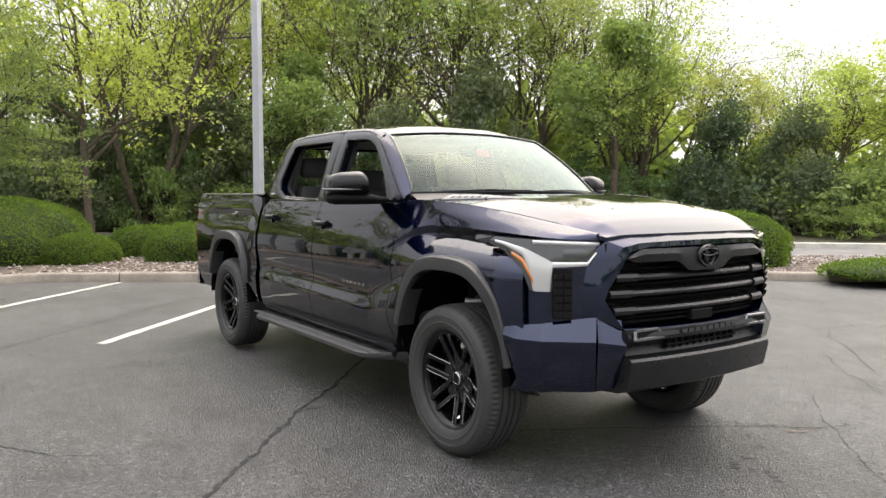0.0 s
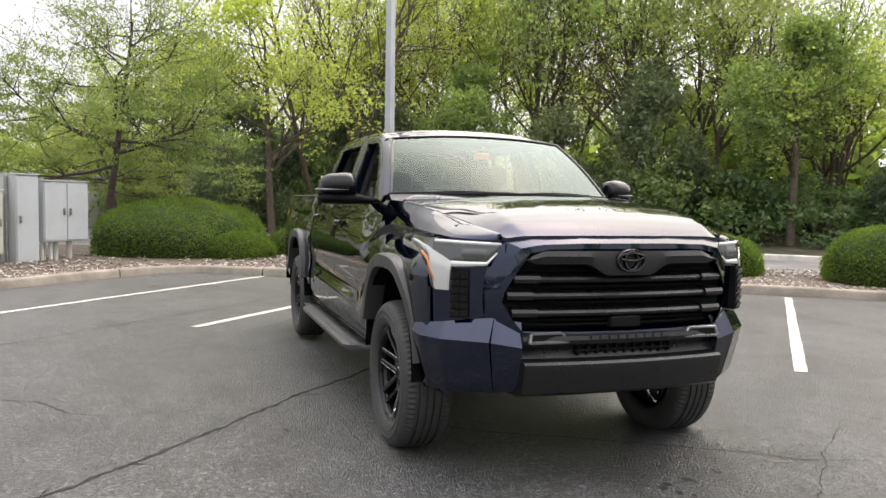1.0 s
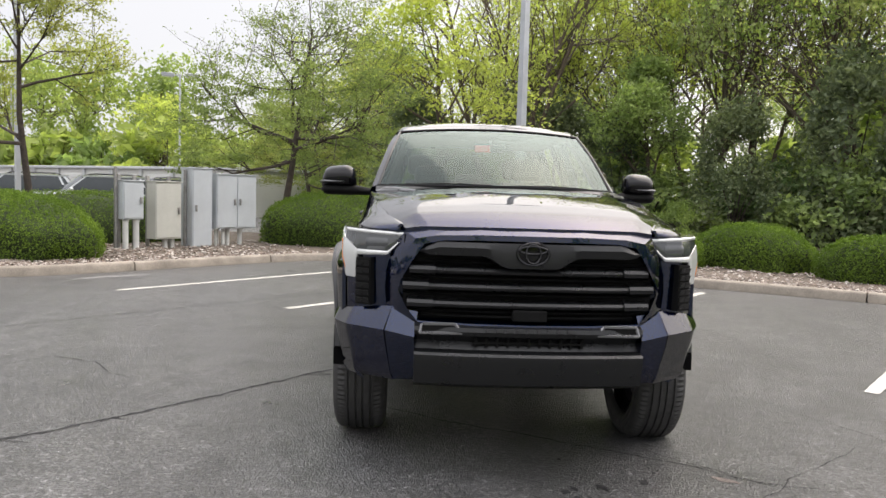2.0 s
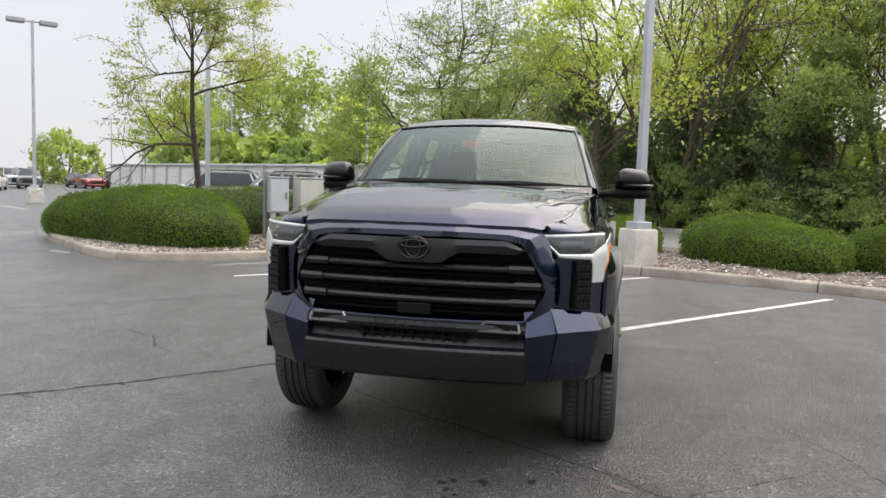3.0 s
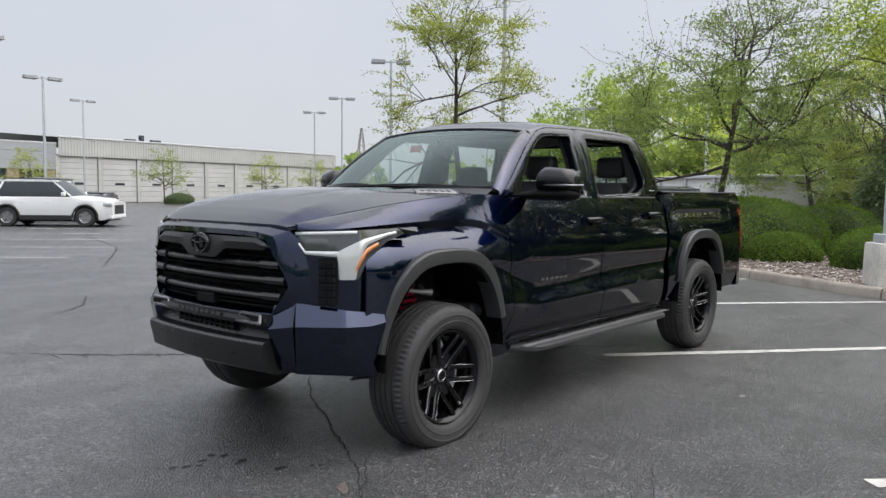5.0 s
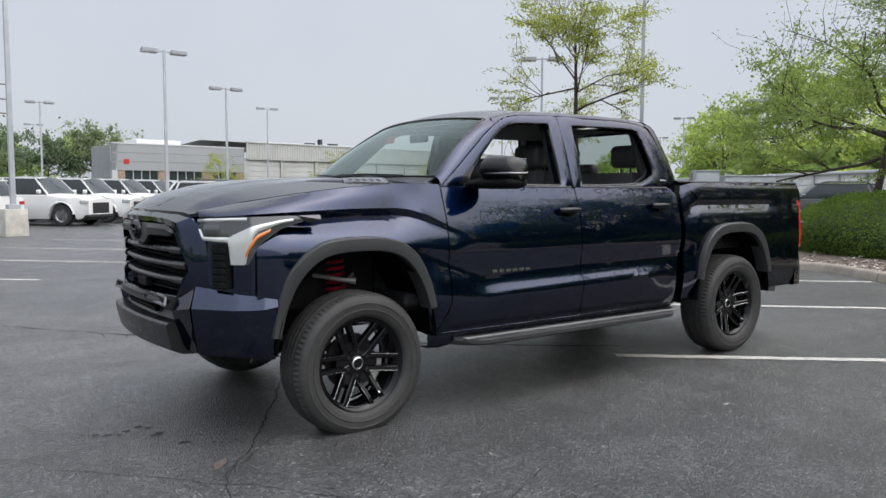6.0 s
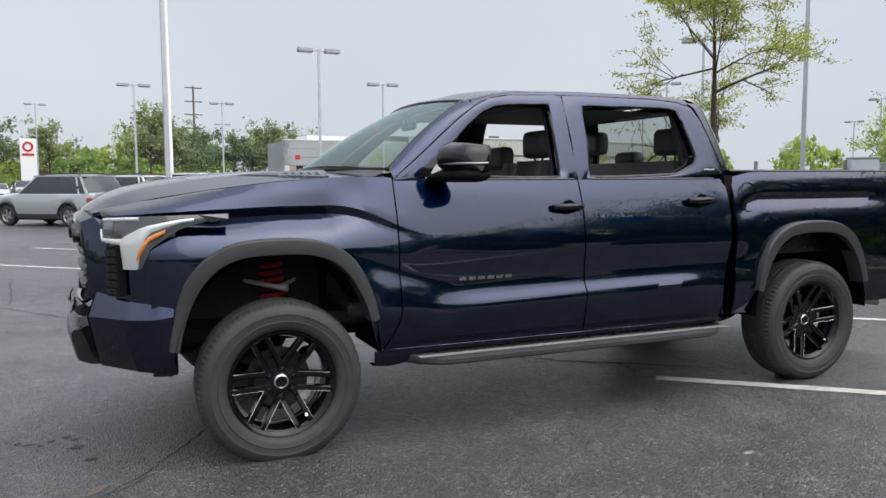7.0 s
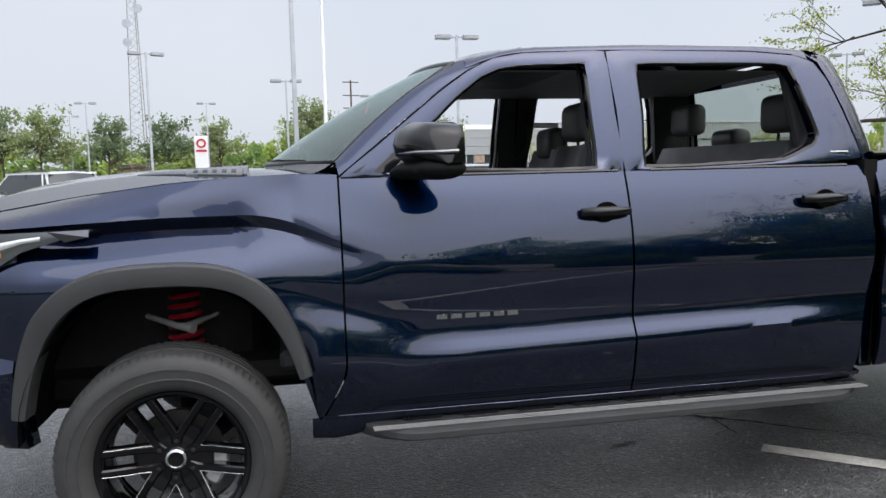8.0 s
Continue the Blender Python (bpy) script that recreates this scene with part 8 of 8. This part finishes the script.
for k, (x, y, z, turn, spin) in enumerate(spots):
    m = pose(x, y, z, 0, 0, turn) @ Matrix.Rotation(radians(spin), 4, "Y")
    if k == 0:
        master.matrix_local = m
    else:
        copy_thing(master, m)

# running gear
bm = bmesh.new()
for s in (1, -1):
    box(bm, (-4.75, s * .50 - .05, .52), (.75, s * .50 + .05, .66), .02)
for x in (.55, -.55, -1.4, -2.4, -3.2, -4.3):
    box(bm, (x - .05, -.50, .54), (x + .05, .50, .64), .02)
box(bm, (-2.95, -.82, .62), (.10, .82, .70), .02); box(bm, (-.35, -.62, .62), (.70, .62, 1.22), .06); box(bm, (.70, -.62, .55), (.80, .62, 1.18), .04)
part("ladder_frame", bm, UNDER, truck, "black ladder frame and floor", 30)
bm = bmesh.new(); cylinder(bm, (-3.70, -.80, .41), (-3.70, .80, .41), .055, n=14); lathe(bm, [(.0, -.14), (.10, -.11), (.15, 0), (.10, .11), (.0, .14)], 18, "Y", (-3.70, .08, .41)); part("rear_axle", bm, UNDER, truck, "black rear axle", 40)
bm = bmesh.new(); cylinder(bm, (-.02, -.78, .41), (-.02, .78, .41), .032, n=12); part("front_shaft", bm, UNDER, truck, "", 40)
for s in (1, -1):
    bm = bmesh.new(); pts = []
    for k in range(136):
        a = 2 * math.pi * k / 15; t = k / 135; pts.append((-.03 + .062 * math.cos(a), s * (.64 - .06 * t) + .062 * math.sin(a), .62 + .36 * t))
    tube(bm, pts, .0115, 6); coil = part("coil_spring", bm, COIL_RED, truck, "bright red coil spring", 50)
    bm = bmesh.new(); cylinder(bm, (-.03, s * .66, .50), (-.03, s * .58, 1.0), .034, n=12); part("damper", bm, UNDER, coil, "dark damper tube", 40)
    bm = bmesh.new(); tube(bm, [(.22, s * .50, .890), (.10, s * .63, .868), (-.02, s * .75, .848), (-.08, s * .785, .842)], [.011, .012, .014, .022], 8); tube(bm, [(-.22, s * .50, .885), (-.14, s * .64, .862), (-.04, s * .76, .846)], [.010, .010, .013], 8)
    part("control_arm", bm, m_plain("bare_cast_alloy", (0.36, 0.36, 0.36), 0.35, 0.4, var=0.1), truck, "bare alloy upper control arm", 50)
    bm = bmesh.new(); tube(bm, [(.25, s * .45, .42), (.05, s * .76, .36)], .035, 8); tube(bm, [(-.25, s * .45, .42), (-.05, s * .76, .36)], .035, 8); part("lower_arm", bm, UNDER, truck, "", 50)
    bm = bmesh.new(); cylinder(bm, (-3.78, s * .60, .40), (-3.90, s * .50, 1.0), .035, n=10); part("rear_damper", bm, UNDER, truck, "", 40)
bm = bmesh.new(); tube(bm, [(-2.2, .35, .50), (-3.4, .40, .52), (-4.0, .62, .53), (-4.42, .80, .50), (-4.50, .86, .485)], .034, 12); part("exhaust", bm, STEEL, truck, "steel exhaust tail pipe", 50)

# cabin
part("cabin_floor", boxes(((-2.95, -.84, .66), (-.40, .84, .74)), bevel=.02), CABIN, truck, "dark cabin floor")
bm = bmesh.new()
grid(bm, [[Vector((x - d * (y / .8) ** 2, y, z)) for y in np.linspace(-.77, .77, 11)] for x, z, d in ((-.42, 1.445, .27), (-.62, 1.43, .16), (-.82, 1.40, .05), (-.90, 1.33, 0), (-.88, 1.15, 0), (-.80, .95, 0), (-.62, .74, 0))])
dash = part("dashboard", bm, CABIN, truck, "charcoal dashboard", 40)
bm = bmesh.new(); box(bm, (-.905, -.19, 1.24), (-.885, .17, 1.44), .008); part("screen", bm, GLOSS, dash, "dark touch screen")
bm = bmesh.new(); box(bm, (-1.9, -.17, .74), (-.85, .17, 1.06), .04); part("console", bm, CABIN, truck, "centre console")
bm = bmesh.new(); pts = [(-1.03 + .19 * math.sin(a) * .35, .40 + .19 * math.cos(a), 1.21 + .19 * math.sin(a) * .93) for a in np.linspace(0, 2 * math.pi, 29)]
tube(bm, pts, .016, 8, caps=False); box(bm, (-1.05, .33, 1.15), (-1.0, .47, 1.26), .02); tube(bm, [(-1.0, .40, 1.21), (-.85, .40, 1.17)], .03, 8)
part("steering_wheel", bm, CABIN, truck, "black steering wheel", 50)
bm = bmesh.new(); box(bm, (-1.085, -.12, 1.735), (-1.06, .12, 1.80), .012); tube(bm, [(-1.065, 0, 1.78), (-1.03, 0, 1.82)], .012, 6); part("rear_view_mirror", bm, SATIN, truck, "black rear-view mirror")
bm = bmesh.new(); slab(bm, [(-.86, -.13, 1.725), (-.86, -.02, 1.725), (-.875, -.02, 1.775), (-.875, -.13, 1.775)], (-.003, 0, 0)); part("hang_tag", bm, PAPER_RED, truck, "red paper tag behind the windscreen", 0)


def seat(x, y, w, name, label, heads):
    """A cushion and back with bolsters; headrests on posts."""
    bm = bmesh.new(); box(bm, (x - .02, y - w, .88), (x + .50, y + w, 1.04), .05, seg=2)
    st = part(name, bm, LEATHER, truck, label, 50)
    bm = bmesh.new(); rows = []
    for t in np.linspace(0, 1, 10):
        z = 1.0 + .53 * t; xx = x + .02 - .17 * t; ww = w * (1 - .14 * t ** 2)
        rows.append([Vector((xx + d, y + q * ww, z)) for q, d in ((-1, -.05), (-.97, .045), (-.72, .060), (-.45, .030), (0, .022), (.45, .030), (.72, .060), (.97, .045), (1, -.05), (.9, -.10), (-.9, -.10), (-1, -.05))])
    vs = grid(bm, rows); bm.faces.new(vs[-1][:-1]); bmesh.ops.remove_doubles(bm, verts=bm.verts[:], dist=1e-6)
    back = part("backrest", bm, LEATHER, st, "stitched seat back", 60)
    for hy, hw, dx, z0, z1 in heads:
        bm = bmesh.new(); box(bm, (x + dx - .205, hy - hw, z0), (x + dx - .085, hy + hw, z1), .058, seg=4)
        for e in (-.05, .05):
            cylinder(bm, (x + dx - .15, hy + e, z0 - .08), (x + dx - .15, hy + e, z0 + .03), .008, n=8)
        part("headrest", bm, LEATHER, back, "charcoal headrest", 60)
    return st


seat(-1.68, .40, .25, "front_seat", "charcoal leather front seat", [(.40, .135, .0, 1.545, 1.725)])
seat(-1.82, -.40, .25, "front_seat", "charcoal leather front seat", [(-.40, .135, .0, 1.475, 1.655)])
seat(-2.66, 0.0, .72, "rear_bench", "charcoal leather rear bench", [(.46, .135, -.05, 1.57, 1.76), (0.0, .13, -.05, 1.50, 1.615), (-.46, .135, -.05, 1.60, 1.785)])
for s in (1, -1):
    bm = bmesh.new(); tube(bm, [(-1.83, s * .70, 1.49), (-1.87, s * .68, 1.50), (-1.905, s * .655, 1.56), (-1.91, s * .645, 1.67), (-1.89, s * .655, 1.73), (-1.85, s * .66, 1.735)], .013, 8); part("grab_handle", bm, CABIN, truck, "charcoal pillar grab handle", 50)
    bm = bmesh.new(); slab(bm, [(-1.725, s * .76, 1.40), (-1.83, s * .76, 1.40), (-1.83, s * .655, 1.90), (-1.74, s * .655, 1.90)], (0, -s * .03, 0)); part("pillar_trim", bm, CABIN, truck, "dark inner pillar trim", 0)
    bm = bmesh.new(); slab(bm, [(-2.76, s * .72, 1.45), (-3.0, s * .72, 1.45), (-2.94, s * .63, 1.90), (-2.70, s * .63, 1.90)], (0, -s * .03, 0)); part("pillar_trim", bm, CABIN, truck, "dark inner pillar trim", 0)
